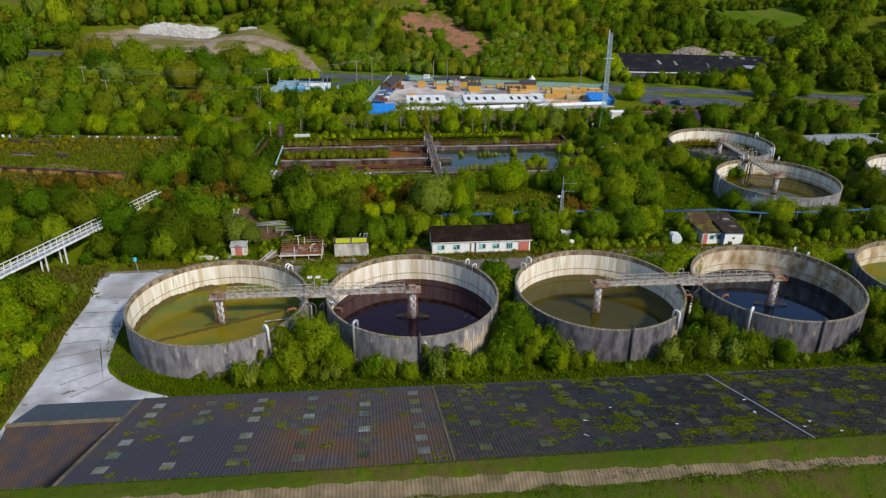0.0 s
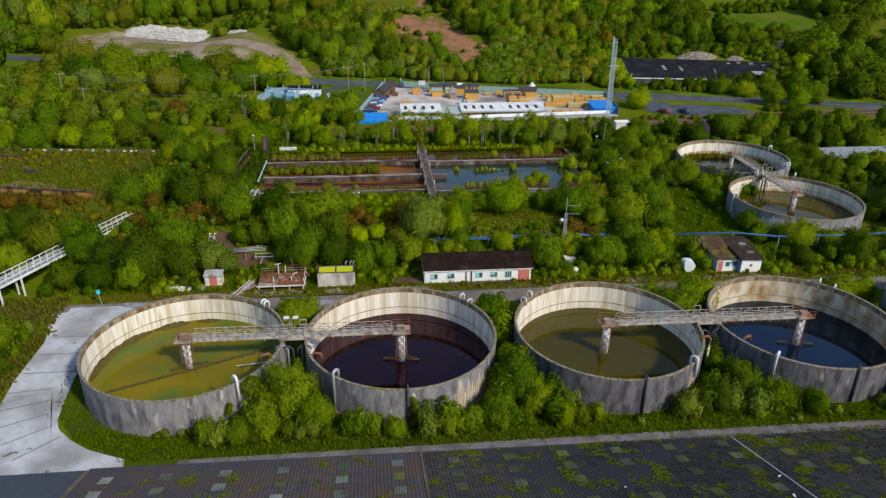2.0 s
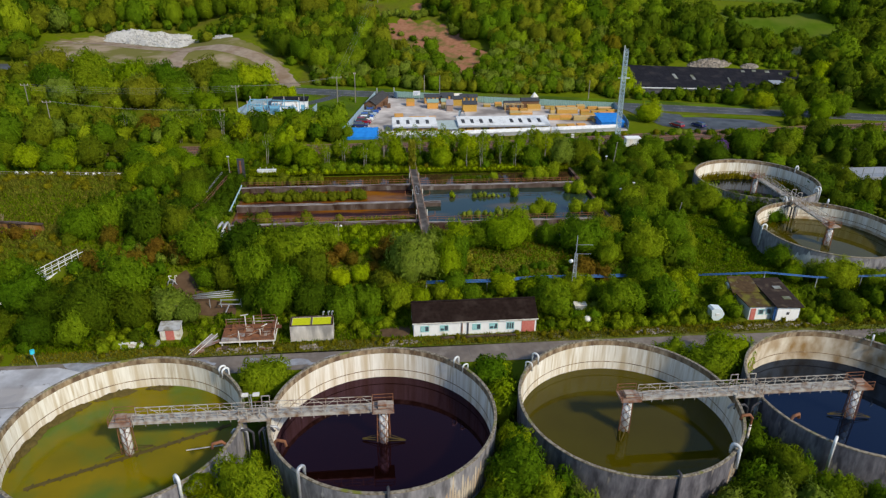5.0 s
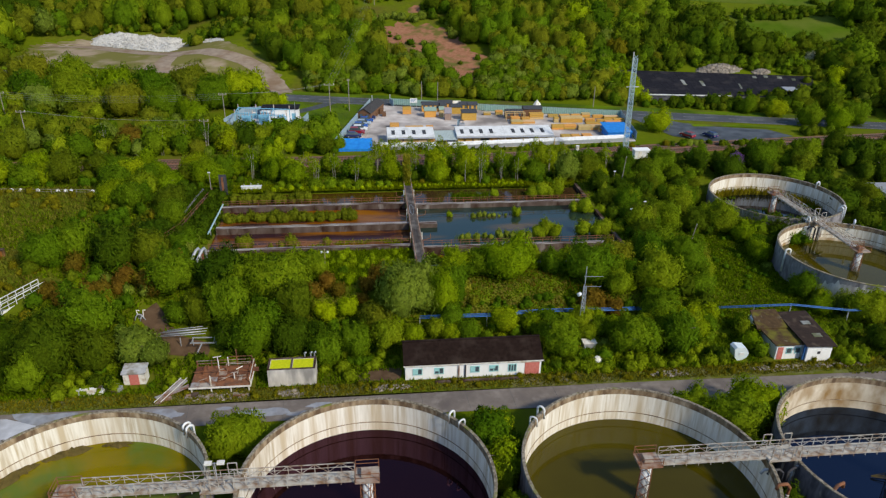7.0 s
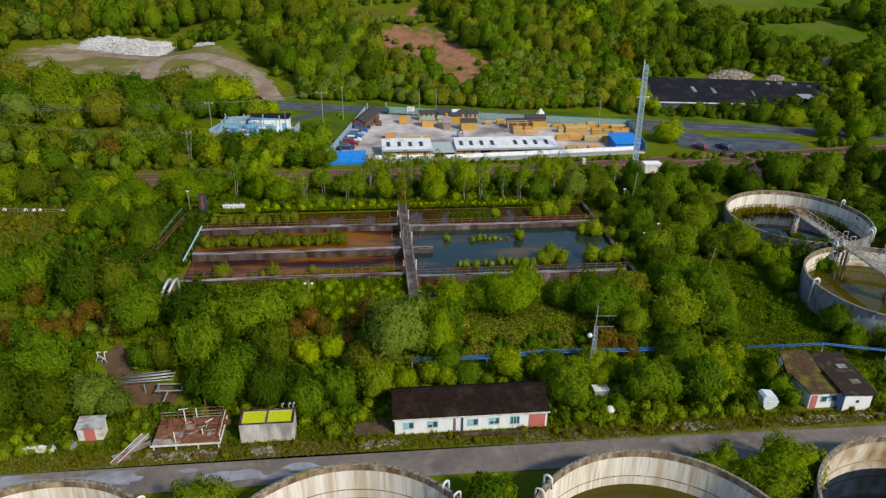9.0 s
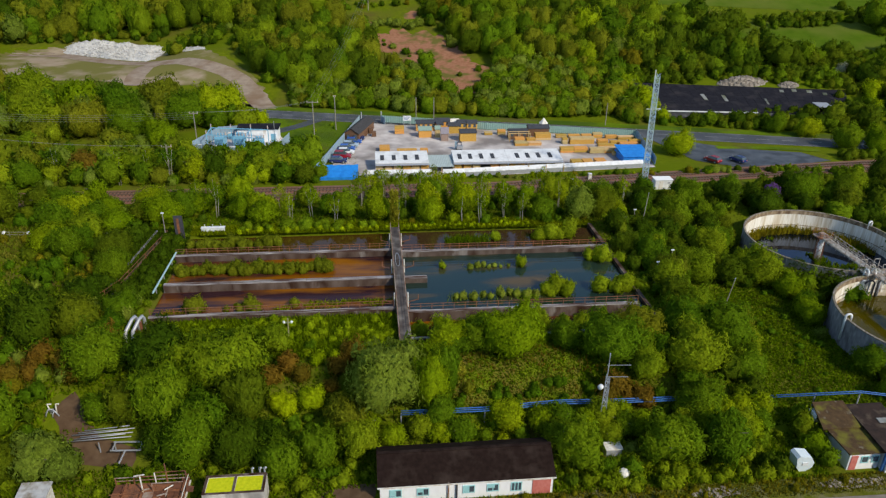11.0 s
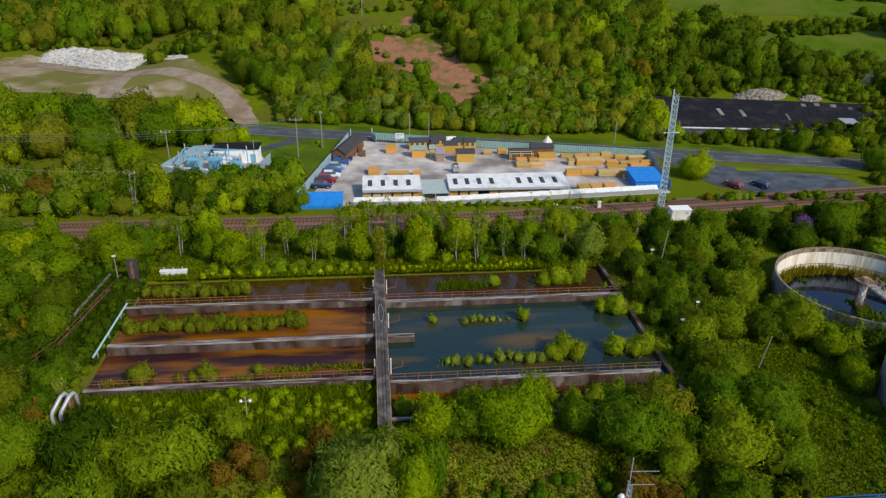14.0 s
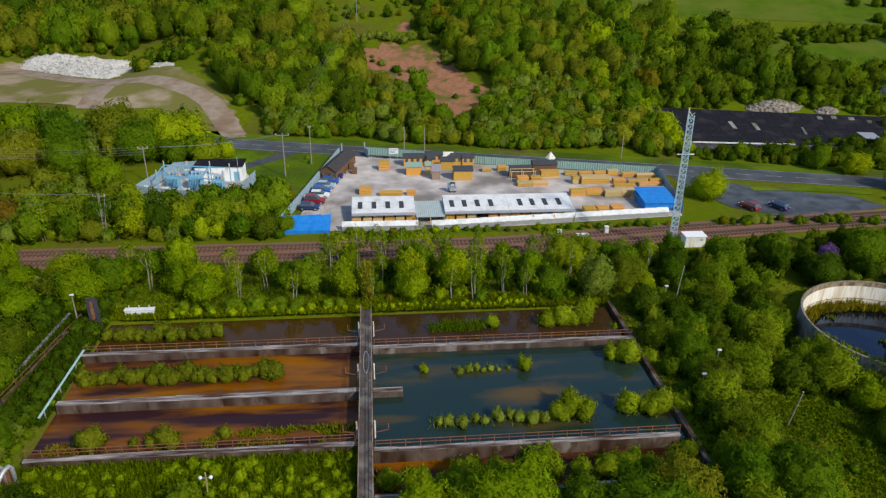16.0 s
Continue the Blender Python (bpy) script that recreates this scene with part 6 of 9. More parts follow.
for x, y, w, d, h in ((60.2, 219.4, 2.6, 2.2, 1.3), (63.0, 219.8, 2.4, 2.2, 1.2), (66.2, 220.0, 2.6, 2.4, 1.2),
                      (43.2, 246.3, 2.2, 1.4, 0.8), (46.8, 246.4, 2.2, 1.4, 1.3), (14.8, 233.4, 2.6, 2.6, 1.2), (19.2, 248.9, 2.6, 1.6, 2.0), (20.3, 231.8, 5.0, 1.2, 0.9), (24.6, 231.9, 2.0, 1.2, 0.9),
                      (52.0, 236.2, 7.0, 1.6, 0.9), (50.2, 238.4, 2.6, 1.8, 1.4), (57.0, 241.2, 4.2, 2.0, 1.7), (53.5, 239.6, 2.4, 1.6, 0.9)):
    stack(x, y, w, d, h)


def cabin(x, y, w, d, h, roof, wall, label, rz=0.0, rise=0.7, windows=2, name="garden_shed"):
    """A small gabled garden building with its ridge along x."""
    t = thing(name, (x, y, YZ), label, "garden shed", "garden buildings on show")
    x0, x1, y0, y1 = x - w / 2, x + w / 2, y - d / 2, y + d / 2
    part("wall", Geo().box(x0, y0, YZ, x1, y1, YZ + h).add([(x0, y0, YZ + h), (x0, y1, YZ + h), (x0, y, YZ + h + rise * 0.93), (x1, y0, YZ + h), (x1, y1, YZ + h), (x1, y, YZ + h + rise * 0.93)], [(0, 2, 1), (3, 4, 5)]), wall, t)
    for s in (-1, 1):
        a = y + s * (d / 2 + 0.2)
        q = [(x0 - 0.15, a, YZ + h - 0.1), (x1 + 0.15, a, YZ + h - 0.1), (x1 + 0.15, y, YZ + h + rise), (x0 - 0.15, y, YZ + h + rise)]
        part("roof", Geo().slab(q if s < 0 else q[::-1], 0.07), roof, t)
    for k in range(windows):
        xx = x0 + w * (k + 0.5) / windows
        part("window", Geo().box(xx - 0.35, y0 - 0.03, YZ + h * 0.45, xx + 0.35, y0 + 0.01, YZ + h * 0.85), GLASS, t)
    return t


for row in ((27.3, 252.0, 6.8, 2.6, 2.2, FELT, TIMBER, 5), (25.9, 245.6, 3.4, 2.6, 2.1, FELT_GREEN, TIMBER, 0), (30.2, 250.6, 1.5, 2.0, 2.2, FELT, TIMBER, 1), (29.2, 244.9, 1.3, 1.6, 2.4, FELT_GREEN, TIMBER_P, 0),
            (31.3, 253.2, 4.0, 2.2, 2.3, FELT, TIMBER, 3), (34.0, 249.0, 3.0, 2.4, 2.2, FELT, TIMBER, 0), (36.9, 241.6, 4.3, 2.8, 2.4, FELT, TIMBER, 0), (36.6, 251.6, 2.6, 2.2, 2.2, FELT, TIMBER, 2), (39.3, 251.2, 2.8, 2.2, 2.2, FELT, TIMBER, 2),
            (50.5, 242.6, 5.0, 2.6, 2.0, FELT, BROWNWOOD, 3), (56.6, 245.2, 5.6, 2.6, 2.3, FELT, BROWNWOOD, 0)):
    x, y, w, d_, h, rf, wl, nw = row
    cabin(x, y, w, d_, h, rf, wl, "%s timber garden shed with a felt roof" % ("orange-stained" if wl in (TIMBER, TIMBER_P) else "brown"), windows=nw)
cabin(30.8, 241.9, 1.9, 1.8, 2.1, mat("grey_felt", (0.22, 0.20, 0.24), (0.28, 0.26, 0.30), 3, 0.9, 0), mat("grey_timber", (0.26, 0.18, 0.15), (0.32, 0.23, 0.19), 3, 0.8, 0), "grey playhouse with a steep pointed roof", rise=1.4, windows=0, name="playhouse")
cabin(34.1, 253.2, 3.6, 1.8, 2.0, OFFWHITE, mat("pink_trellis", (0.55, 0.34, 0.27), (0.62, 0.42, 0.35), 3, 0.8, 0), "pinkish summerhouse with a pale roof", windows=3, name="summerhouse")
hut_o = thing("office_hut", (7.4, 247.0, YZ), "long brown timber office hut with a slate-grey roof", "hut")
HR = mat("slate_grey_roof", (0.035, 0.034, 0.038), (0.06, 0.058, 0.06), 2, 0.85, 0.1)
ha, hb, hn = Vector((6.5, 241.8, 0)), Vector((10.6, 254.6, 0)), Vector((0.952, -0.305, 0)) * 1.9
hw = [ha - hn, ha + hn, hb + hn, hb - hn]
part("wall", Geo().slab([(q.x, q.y, YZ + 2.3) for q in hw], 2.4).add([(hw[0].x, hw[0].y, YZ + 2.3), (hw[1].x, hw[1].y, YZ + 2.3), (ha.x, ha.y, YZ + 3.4)], [(0, 1, 2)]), BROWNWOOD, hut_o, "brown boarded wall")
for s_ in (-1.12, 1.12):
    a_, b_ = ha + hn * s_ - (hb - ha) * 0.02, hb + hn * s_ + (hb - ha) * 0.02
    a2, b2 = ha - (hb - ha) * 0.02, hb + (hb - ha) * 0.02
    part("roof", Geo().slab([(a_.x, a_.y, YZ + 2.2), (b_.x, b_.y, YZ + 2.2), (b2.x, b2.y, YZ + 3.5), (a2.x, a2.y, YZ + 3.5)], 0.1), HR, hut_o, "slate-grey roof slope")
for k in (-0.5, 0.5):
    q = ha + hn * k
    part("window", Geo().box(q.x - 0.4, q.y - 0.3 - 0.25 * (k < 0) * 0, YZ + 1.0, q.x + 0.4, q.y + 0.05, YZ + 1.8), GLASS, hut_o)
gz = thing("gazebo", (58.6, 247.4, YZ), "white hexagonal gazebo with a pointed grey roof", "gazebo")
part("base", Geo().lathe(58.6, 247.4, [(0.02, YZ + 0.2), (1.1, YZ + 0.2), (1.1, YZ)], 6), WHITE, gz)
for k in range(6):
    part("post", Geo().beam(arc(58.6, 247.4, 1.0, 60 * k, YZ), arc(58.6, 247.4, 1.0, 60 * k, YZ + 2.7), 0.14), WHITE, gz)
    part("panel", Geo().beam(arc(58.6, 247.4, 1.0, 60 * k, YZ + 0.6), arc(58.6, 247.4, 1.0, 60 * k + 60, YZ + 0.6), 0.06, 0.8), WHITE, gz)
part("roof", Geo().lathe(58.6, 247.4, [(1.3, YZ + 2.65), (0.5, YZ + 3.6), (0.02, YZ + 4.2)], 6), OFFWHITE, gz)
pg = thing("pergola", (50.5, 240.2, YZ), "open timber frame with pallets beneath", "timber frame")
for x in (47.8, 50.5, 53.2):
    for y in (239.2, 241.0):
        part("post", Geo().beam((x, y, YZ), (x, y, YZ + 2.2), 0.14), TIMBER_P, pg)
for y in (239.2, 241.0):
    part("beam", Geo().beam((47.6, y, YZ + 2.25), (53.4, y, YZ + 2.25), 0.14), TIMBER_P, pg)
for k, (x, y) in enumerate(((10.4, 252.0), (11.6, 249.5), (12.3, 246.5), (9.8, 246.8))):
    stack(x, y, 1.2, 1.6, 1.6 - 0.2 * k, BROWNWOOD, YZ, "stack of brown timber beside the hut", 2)
sgn = thing("sign_board", (21.8, 255.6, YZ), "white sign board on two posts", "sign")
part("board", Geo().box(20.6, 255.5, YZ + 1.6, 22.8, 255.62, YZ + 3.0), WHITE, sgn)
for k in range(3):
    part("writing", Geo().box(20.8, 255.47, YZ + 2.6 - 0.35 * k, 22.5 - 0.3 * k, 255.5, YZ + 2.72 - 0.35 * k), BLUEPIPE, sgn, "plain blue bar")
for x in (20.8, 22.6):
    part("post", Geo().beam((x, 255.7, YZ), (x, 255.7, YZ + 3.0), 0.12), GALV, sgn)
gp = thing("yard_gate", (12.6, 261.4, YZ), "open steel gate posts at the yard entrance", "gate")
for x, y in ((9.0, 260.2), (14.6, 260.9)):
    part("post", Geo().beam((x, y, YZ - 0.2), (x, y, YZ + 3.0), 0.3), GALV, gp)
part("leaf", Geo().beam((14.6, 260.8, YZ + 1.0), (15.6, 257.4, YZ + 1.0), 0.06, 1.8), BLUEFENCE, gp)

sh = thing("blue_shelter", (75.5, 224.5, YZ), "shelter clad in bright blue sheeting", "shelter")
part("wall", Geo().box(72.2, 220.2, YZ, 78.8, 227.2, YZ + 1.6), BLUESHEET, sh)
part("roof", Geo().slab([(72.0, 219.9, YZ + 1.7), (79.0, 219.9, YZ + 1.6), (79.0, 227.5, YZ + 2.4), (72.0, 227.5, YZ + 2.5)], 0.1), BLUESHEET, sh)
sh2 = thing("blue_screen", (3.5, 215, YZ), "bright blue sheeted screen at the yard corner", "screen")
for k in range(5):
    x = -1.2 + 1.9 * k
    part("sheet", Geo().slab([(x, 212.6 - 0.2 * (k % 2), YZ + 0.5), (x + 1.9, 212.7, YZ + 0.5 + 0.1 * (k % 2)), (x + 2.0, 216.6, YZ + 2.2), (x + 0.1, 216.4 + 0.3 * (k % 2), YZ + 2.1)], 0.08), BLUESHEET, sh2)
    part("prop", Geo().beam((x + 0.9, 216.5, YZ - 0.1), (x + 0.9, 216.5, YZ + 2.1), 0.12), GALV, sh2)
part("lower_sheet", Geo().box(-1.2, 212.5, YZ - 0.3, 8.2, 212.62, YZ + 0.6), BLUESHEET, sh2)


def car(x, y, z, rz, paint, label, van=False):
    """A parked car: body, glasshouse, wheels and lights."""
    t = thing("car", (0, 0, 0), label, "car", "parked cars")
    L, W, H = (4.2, 1.75, 0.95) if not van else (4.5, 1.85, 1.1)
    prof = [(-L / 2, 0.35), (-L / 2, 0.75), (-L / 2 + 0.2, H), (0.75, H), (L / 2 - 0.25, 0.78), (L / 2, 0.6), (L / 2, 0.35)]
    b = Geo()
    n = len(prof)
    b.v = [(px, s * W / 2, pz) for s in (-1, 1) for px, pz in prof]
    b.f = [tuple(range(n)), tuple(range(2 * n - 1, n - 1, -1))] + [(i, i + n, (i + 1) % n + n, (i + 1) % n) for i in range(n)]
    part("body", b, paint, t)
    top = 1.48 if not van else 1.8
    cab = [(-L / 2 + 0.15, H), (-L / 2 + 0.5, top - 0.03), (0.3, top), (1.05, H)]
    c = Geo()
    c.v = [(px, s * (W / 2 - (0.05 if pz < 1.1 else 0.2)), pz) for s in (-1, 1) for px, pz in cab]
    c.f = [(0, 1, 2, 3), (7, 6, 5, 4)] + [(i, i + 4, (i + 1) % 4 + 4, (i + 1) % 4) for i in range(4)]
    part("glasshouse", c, GLASS, t, "dark window glass")
    part("roof_panel", Geo().box(-L / 2 + 0.5, -W / 2 + 0.2, top - 0.02, 0.32, W / 2 - 0.2, top + 0.04), paint, t)
    for px in (-L / 2 + 0.75, L / 2 - 0.8):
        for s in (-1, 1):
            w = part("wheel", Geo().tube([(px, s * (W / 2 - 0.18), 0.32), (px, s * (W / 2 + 0.02), 0.32)], 0.32, 12), TYRE, t)
            part("rim", Geo().tube([(px, s * (W / 2 + 0.02), 0.32), (px, s * (W / 2 + 0.035), 0.32)], 0.19, 10), GALV, w)
    for s in (-0.6, 0.6):
        part("headlight", Geo().box(L / 2 - 0.06, s - 0.18, 0.58, L / 2 + 0.02, s + 0.18, 0.72), WHITE, t)
        part("tail_light", Geo().box(-L / 2 - 0.02, s - 0.15, 0.65, -L / 2 + 0.05, s + 0.15, 0.82), REDDOOR, t)
    t.matrix_basis = pose(x, y, z, 0, 0, rz)
    return t


NAVY, MAROON, CARWHITE, CARBLUE, CARSILVER = carpaint("navy_paint", (0.015, 0.03, 0.12)), carpaint("maroon_paint", (0.25, 0.012, 0.025)), carpaint("white_car_paint", (0.75, 0.76, 0.78)), carpaint("blue_car_paint", (0.02, 0.10, 0.40)), carpaint("silver_car_paint", (0.35, 0.45, 0.55))
for (x, y, pt, lab, vn) in ((3.6, 224.6, NAVY, "dark navy parked car beside the yard fence", False), (4.4, 228.0, MAROON, "maroon parked car beside the yard fence", True), (5.2, 231.2, CARWHITE, "white parked car beside the yard fence", False),
                            (5.4, 234.2, CARBLUE, "blue parked car beside the yard fence", False), (6.2, 237.0, CARSILVER, "pale silver parked car in the yard", False), (7.0, 240.0, CARBLUE, "blue parked car in the yard row", False), (7.6, 243.2, NAVY, "dark navy van parked by the hut", True)):
    car(x, y, YZ + 0.06, -6, pt, lab, vn)
car(94.6, 219.9, 2.75, 118, MAROON, "dark red car parked in the lay-by")
car(101.0, 219.6, 2.75, 112, NAVY, "dark blue car parked in the lay-by")
fk = thing("forklift", (33.6, 233.4, YZ), "small grey forklift truck in the yard", "forklift")
part("body", Geo().box(33.0, 232.6, YZ + 0.3, 34.6, 233.8, YZ + 1.1), GALV, fk)
part("roof_frame", Geo().box(33.1, 232.7, YZ + 1.95, 34.2, 233.7, YZ + 2.05), DARKMETAL, fk)
for x, y in ((33.15, 232.75), (34.15, 232.75), (34.15, 233.65), (33.15, 233.65)):
    part("pillar", Geo().beam((x, y, YZ + 1.0), (x, y, YZ + 2.0), 0.08), DARKMETAL, fk)
    part("wheel", Geo().tube([(x, y - 0.12, YZ + 0.3), (x, y + 0.12, YZ + 0.3)], 0.3, 10), TYRE, fk)
part("mast", Geo().beam((32.85, 233.2, YZ + 0.1), (32.85, 233.2, YZ + 2.2), 0.7, 0.12), BLUEFENCE, fk)

# ---- substation ----
sub = single("substation_floor", patch([(-33.5, 232.5), (-13, 227), (-9.5, 241), (-13, 249), (-27.5, 249.6)], 0.07, 5, 0.0), YARD, "pale gravel floor of the substation", "pavement", "structure")
palisade("substation_fence", [(-12.6, 227.2), (-33.0, 233.5), (-28.4, 248.6), (-23.0, 249.6)], 2.6, BLUEFENCE, "pale blue palisade fence round the substation", 2.6)
palisade("substation_fence", [(-9.5, 242), (-12.6, 227.2)], 2.6, BLUEFENCE, "pale blue palisade fence round the substation", 2.6)
swb = thing("switch_house", (-17.6, 248.0, 2.6), "white flat-roofed switch house", "building")
part("wall", Geo().box(-22.6, 242.6, 2.5, -12.4, 247.4, 6.0), WHITEWALL, swb)
part("roof", Geo().box(-22.9, 242.3, 6.0, -12.1, 247.7, 6.2), BLACKROOF, swb, "black flat roof")
part("door", Geo().box(-14.2, 242.5, 2.6, -13.0, 242.6, 4.8), PLANT, swb)
part("roof_lamp", Geo().tube([(-13.2, 242.4, 2.6), (-13.2, 242.4, 8.2)], 0.06, 6), GALV, swb)
for x, y, s in ((-26.5, 239.5, 1.0), (-21.5, 238.5, 1.15), (-16.5, 236.5, 1.0)):
    tr = thing("transformer", (x, y, 2.7), "blue-grey transformer with cooling fins and insulators", "transformer", "substation plant")
    part("tank", Geo().box(x - 1.2 * s, y - 0.9 * s, 2.7, x + 1.2 * s, y + 0.9 * s, 2.7 + 2.5 * s), PLANT, tr)
    for k in range(8):
        part("fin", Geo().box(x - 1.1 * s + 0.3 * s * k, y - 1.35 * s, 3.0, x - 1.0 * s + 0.3 * s * k, y - 0.92 * s, 2.6 + 2.3 * s), PLANT, tr)
    for k in (-0.7, 0, 0.7):
        part("bushing", Geo().tube([(x + k * s, y, 2.7 + 2.5 * s), (x + k * s, y, 2.7 + 3.5 * s)], 0.13, 8, 0.06), INSULATOR, tr)
    part("conservator", Geo().tube([(x - 0.9 * s, y + 0.6, 2.7 + 2.9 * s), (x + 0.9 * s, y + 0.6, 2.7 + 2.9 * s)], 0.3, 10), PLANT, tr)
bus = thing("busbar_frame", (-21, 241, 2.7), "steel busbar frames with insulators", "steel frame", "substation plant")
for x, y in ((-29, 236.5), (-29, 242.5), (-24, 235.0), (-24, 242), (-19, 233.6), (-19, 241.6), (-14.5, 232.0), (-14.5, 240)):
    part("column", Geo().beam((x, y, 2.6), (x, y, 6.8), 0.2), PLANT, bus)
    part("insulator", Geo().tube([(x, y, 6.8), (x, y, 7.6)], 0.14, 8), INSULATOR, bus)
for p, q in (((-29, 236.5, 6.6), (-14.5, 232, 6.6)), ((-29, 242.5, 6.6), (-14.5, 240, 6.6)), ((-29, 236.5, 6.6), (-29, 242.5, 6.6)), ((-19, 233.6, 6.6), (-19, 241.6, 6.6))):
    part("crossbeam", Geo().beam(p, q, 0.16, 0.2), PLANT, bus)
for x, y in ((-31, 235.5), (-27, 234.5), (-22.5, 233.5), (-17.5, 232), (-25, 246)):
    cab = thing("switch_cabinet", (x, y, 2.7), "pale blue switch cabinet on the gravel", "cabinet", "substation plant")
    part("body", Geo().box(x - 0.6, y - 0.45, 2.65, x + 0.6, y + 0.45, 4.2), PLANT, cab)
    part("lid", Geo().box(x - 0.68, y - 0.53, 4.2, x + 0.68, y + 0.53, 4.3), OFFWHITE, cab)

# ---- radio mast and trackside ----
MX, MY, MZ = 70.0, 201.2, 2.6
BLUESTEEL = mat("pale_blue_steel", (0.30, 0.42, 0.50), (0.42, 0.53, 0.60), 3, 0.5, 0.05)
mast = thing("radio_mast", (MX, MY, MZ), "tall slender pale blue steel lattice radio mast", "radio mast")
corner = [(MX + 0.78 * math.cos(radians(a)), MY + 0.78 * math.sin(radians(a))) for a in (90, 210, 330)]
for cx_, cy_ in corner:
    part("leg", Geo().beam((cx_, cy_, MZ - 0.2), (MX - 0.4 + (cx_ - MX) * 0.8, MY + (cy_ - MY) * 0.8, MZ + 25.0), 0.13), BLUESTEEL, mast)
for j in range(26):
    for k in range(3):
        (ax, ay), (bx, by) = corner[k], corner[(k + 1) % 3]
        s0, s1 = 1 - 0.2 * j / 26, 1 - 0.2 * (j + 1) / 26
        o0, o1 = -0.4 * j / 26, -0.4 * (j + 1) / 26
        p = (MX + o0 + (ax - MX) * s0, MY + (ay - MY) * s0, MZ + j * 0.98)
        q = (MX + o1 + (bx - MX) * s1, MY + (by - MY) * s1, MZ + (j + 1) * 0.98)
        r = (MX + o0 + (bx - MX) * s0, MY + (by - MY) * s0, MZ + j * 0.98)
        part("bracing", Geo().beam(p, q, 0.085).beam(p, r, 0.085), BLUESTEEL, mast)
part("top_antenna", Geo().tube([(MX - 0.8, MY, MZ + 23.0), (MX - 0.8, MY, MZ + 26.2)], 0.12, 8), OFFWHITE, mast)
part("crossarm", Geo().beam((MX - 1.6, MY, MZ + 18.2), (MX + 1.4, MY, MZ + 18.2), 0.14), WHITE, mast)
part("base_panel", Geo().box(MX - 0.7, MY - 0.7, MZ - 0.1, MX + 0.7, MY + 0.7, MZ + 1.9), BLUESTEEL, mast)
eq = thing("equipment_cabin", (75.2, 203.2, 2.6), "white equipment cabin beside the radio mast", "cabin")
part("wall", Geo().box(73.2, 202.2, 2.4, 77.0, 204.3, 4.75), WHITE, eq)
part("roof", Geo().slab([(73.05, 202.05, 4.79), (77.15, 202.05, 4.79), (77.15, 204.45, 4.86), (73.05, 204.45, 4.86)], 0.1), WHITEWALL, eq, "flat white roof")
part("door", Geo().box(74.0, 202.14, 2.7, 74.9, 202.2, 4.5), OFFWHITE, eq)
part("vent", Geo().box(75.9, 202.15, 3.9, 76.5, 202.2, 4.3), GALV, eq)
for x, y, w, h, lab in ((50.9, 207.6, 0.8, 1.7, "tall white trackside cabinet by the rails"), (55.2, 206.9, 2.2, 1.1, "low grey trackside cabinet by the rails"), (60.6, 209.4, 0.7, 1.4, "small white trackside cabinet by the rails")):
    tb = thing("trackside_cabinet", (x, y, 2.6), lab, "cabinet", "trackside cabinets")
    part("body", Geo().box(x - w / 2, y - 0.35, 2.5, x + w / 2, y + 0.35, 2.6 + h), OFFWHITE if w < 2 else GALV, tb)
    part("lid", Geo().box(x - w / 2 - 0.06, y - 0.41, 2.6 + h, x + w / 2 + 0.06, y + 0.41, 2.68 + h), WHITE, tb)

# ---- big dark shed by the road ----
FRA, FRB, RGA, RGB = (95.4, 258.6, 5.6), (150.5, 250.6, 5.6), (94.6, 280.4, 9.0), (158.5, 267.2, 9.0)
ds = thing("derelict_shed", (122, 262, 3), "long derelict shed with a black corrugated roof", "shed")


def shed_at(u, v):
    a = Vector(FRA).lerp(Vector(FRB), u)
    return a.lerp(Vector(RGA).lerp(Vector(RGB), u), v)


for k in range(24):
    u0, u1 = k / 24, (k + 1) / 24 - 0.0006
    for v0, v1 in ((0, 0.5), (0.502, 1.0)):
        lift = rq.uniform(0, 0.04)
        part("roof_sheet", Geo().slab([tuple(shed_at(u0, v0) + Vector((0, 0, lift))), tuple(shed_at(u1, v0) + Vector((0, 0, lift))), tuple(shed_at(u1, v1) + Vector((0, 0, lift))), tuple(shed_at(u0, v1) + Vector((0, 0, lift)))], 0.12), BLACKROOF, ds)
for u, v, w in ((0.30, 0.52, 0.018), (0.40, 0.5, 0.018), (0.60, 0.42, 0.010), (0.70, 0.86, 0.02), (0.76, 0.9, 0.022), (0.83, 0.88, 0.024), (0.90, 0.8, 0.02)):
    h = 0.11 if v < 0.8 else 0.05
    part("rooflight", Geo().slab([tuple(shed_at(a, b) + Vector((0, 0, 0.1))) for a, b in ((u - w / 2, v - h), (u + w / 2, v - h), (u + w / 2, v + h), (u - w / 2, v + h))], 0.04), ROOFLIGHT, ds, "pale rooflight")
part("front_wall", Geo().slab([FRA, FRB, (FRB[0], FRB[1] + 0.3, 5.6), (FRA[0], FRA[1] + 0.3, 5.6)], 4.0), mat("grey_shed_wall", (0.06, 0.062, 0.07), (0.16, 0.165, 0.18), 1, 0.9, 0.1, c=(0.02, 0.02, 0.025), cscale=0.3, cut=0.48), ds)
part("eave_strip", Geo().beam((FRA[0], FRA[1] - 0.1, 5.5), tuple(shed_at(0.52, 0)), 0.2, 0.35), WHITE, ds, "white eaves board")
dm = thing("dormer", (143.5, 253.5, 6), "small open dormer on the dark shed roof", "dormer")
part("roof", Geo().slab([(141.3, 252.3, 7.6), (145.5, 251.7, 7.6), (146.0, 256.5, 7.9), (141.8, 257.1, 7.9)], 0.15), GALV, dm)
for x in (141.4, 145.2):
    part("cheek", Geo().box(x, 252.4, 5.8, x + 0.2, 256.0, 7.5), BLACKROOF, dm)


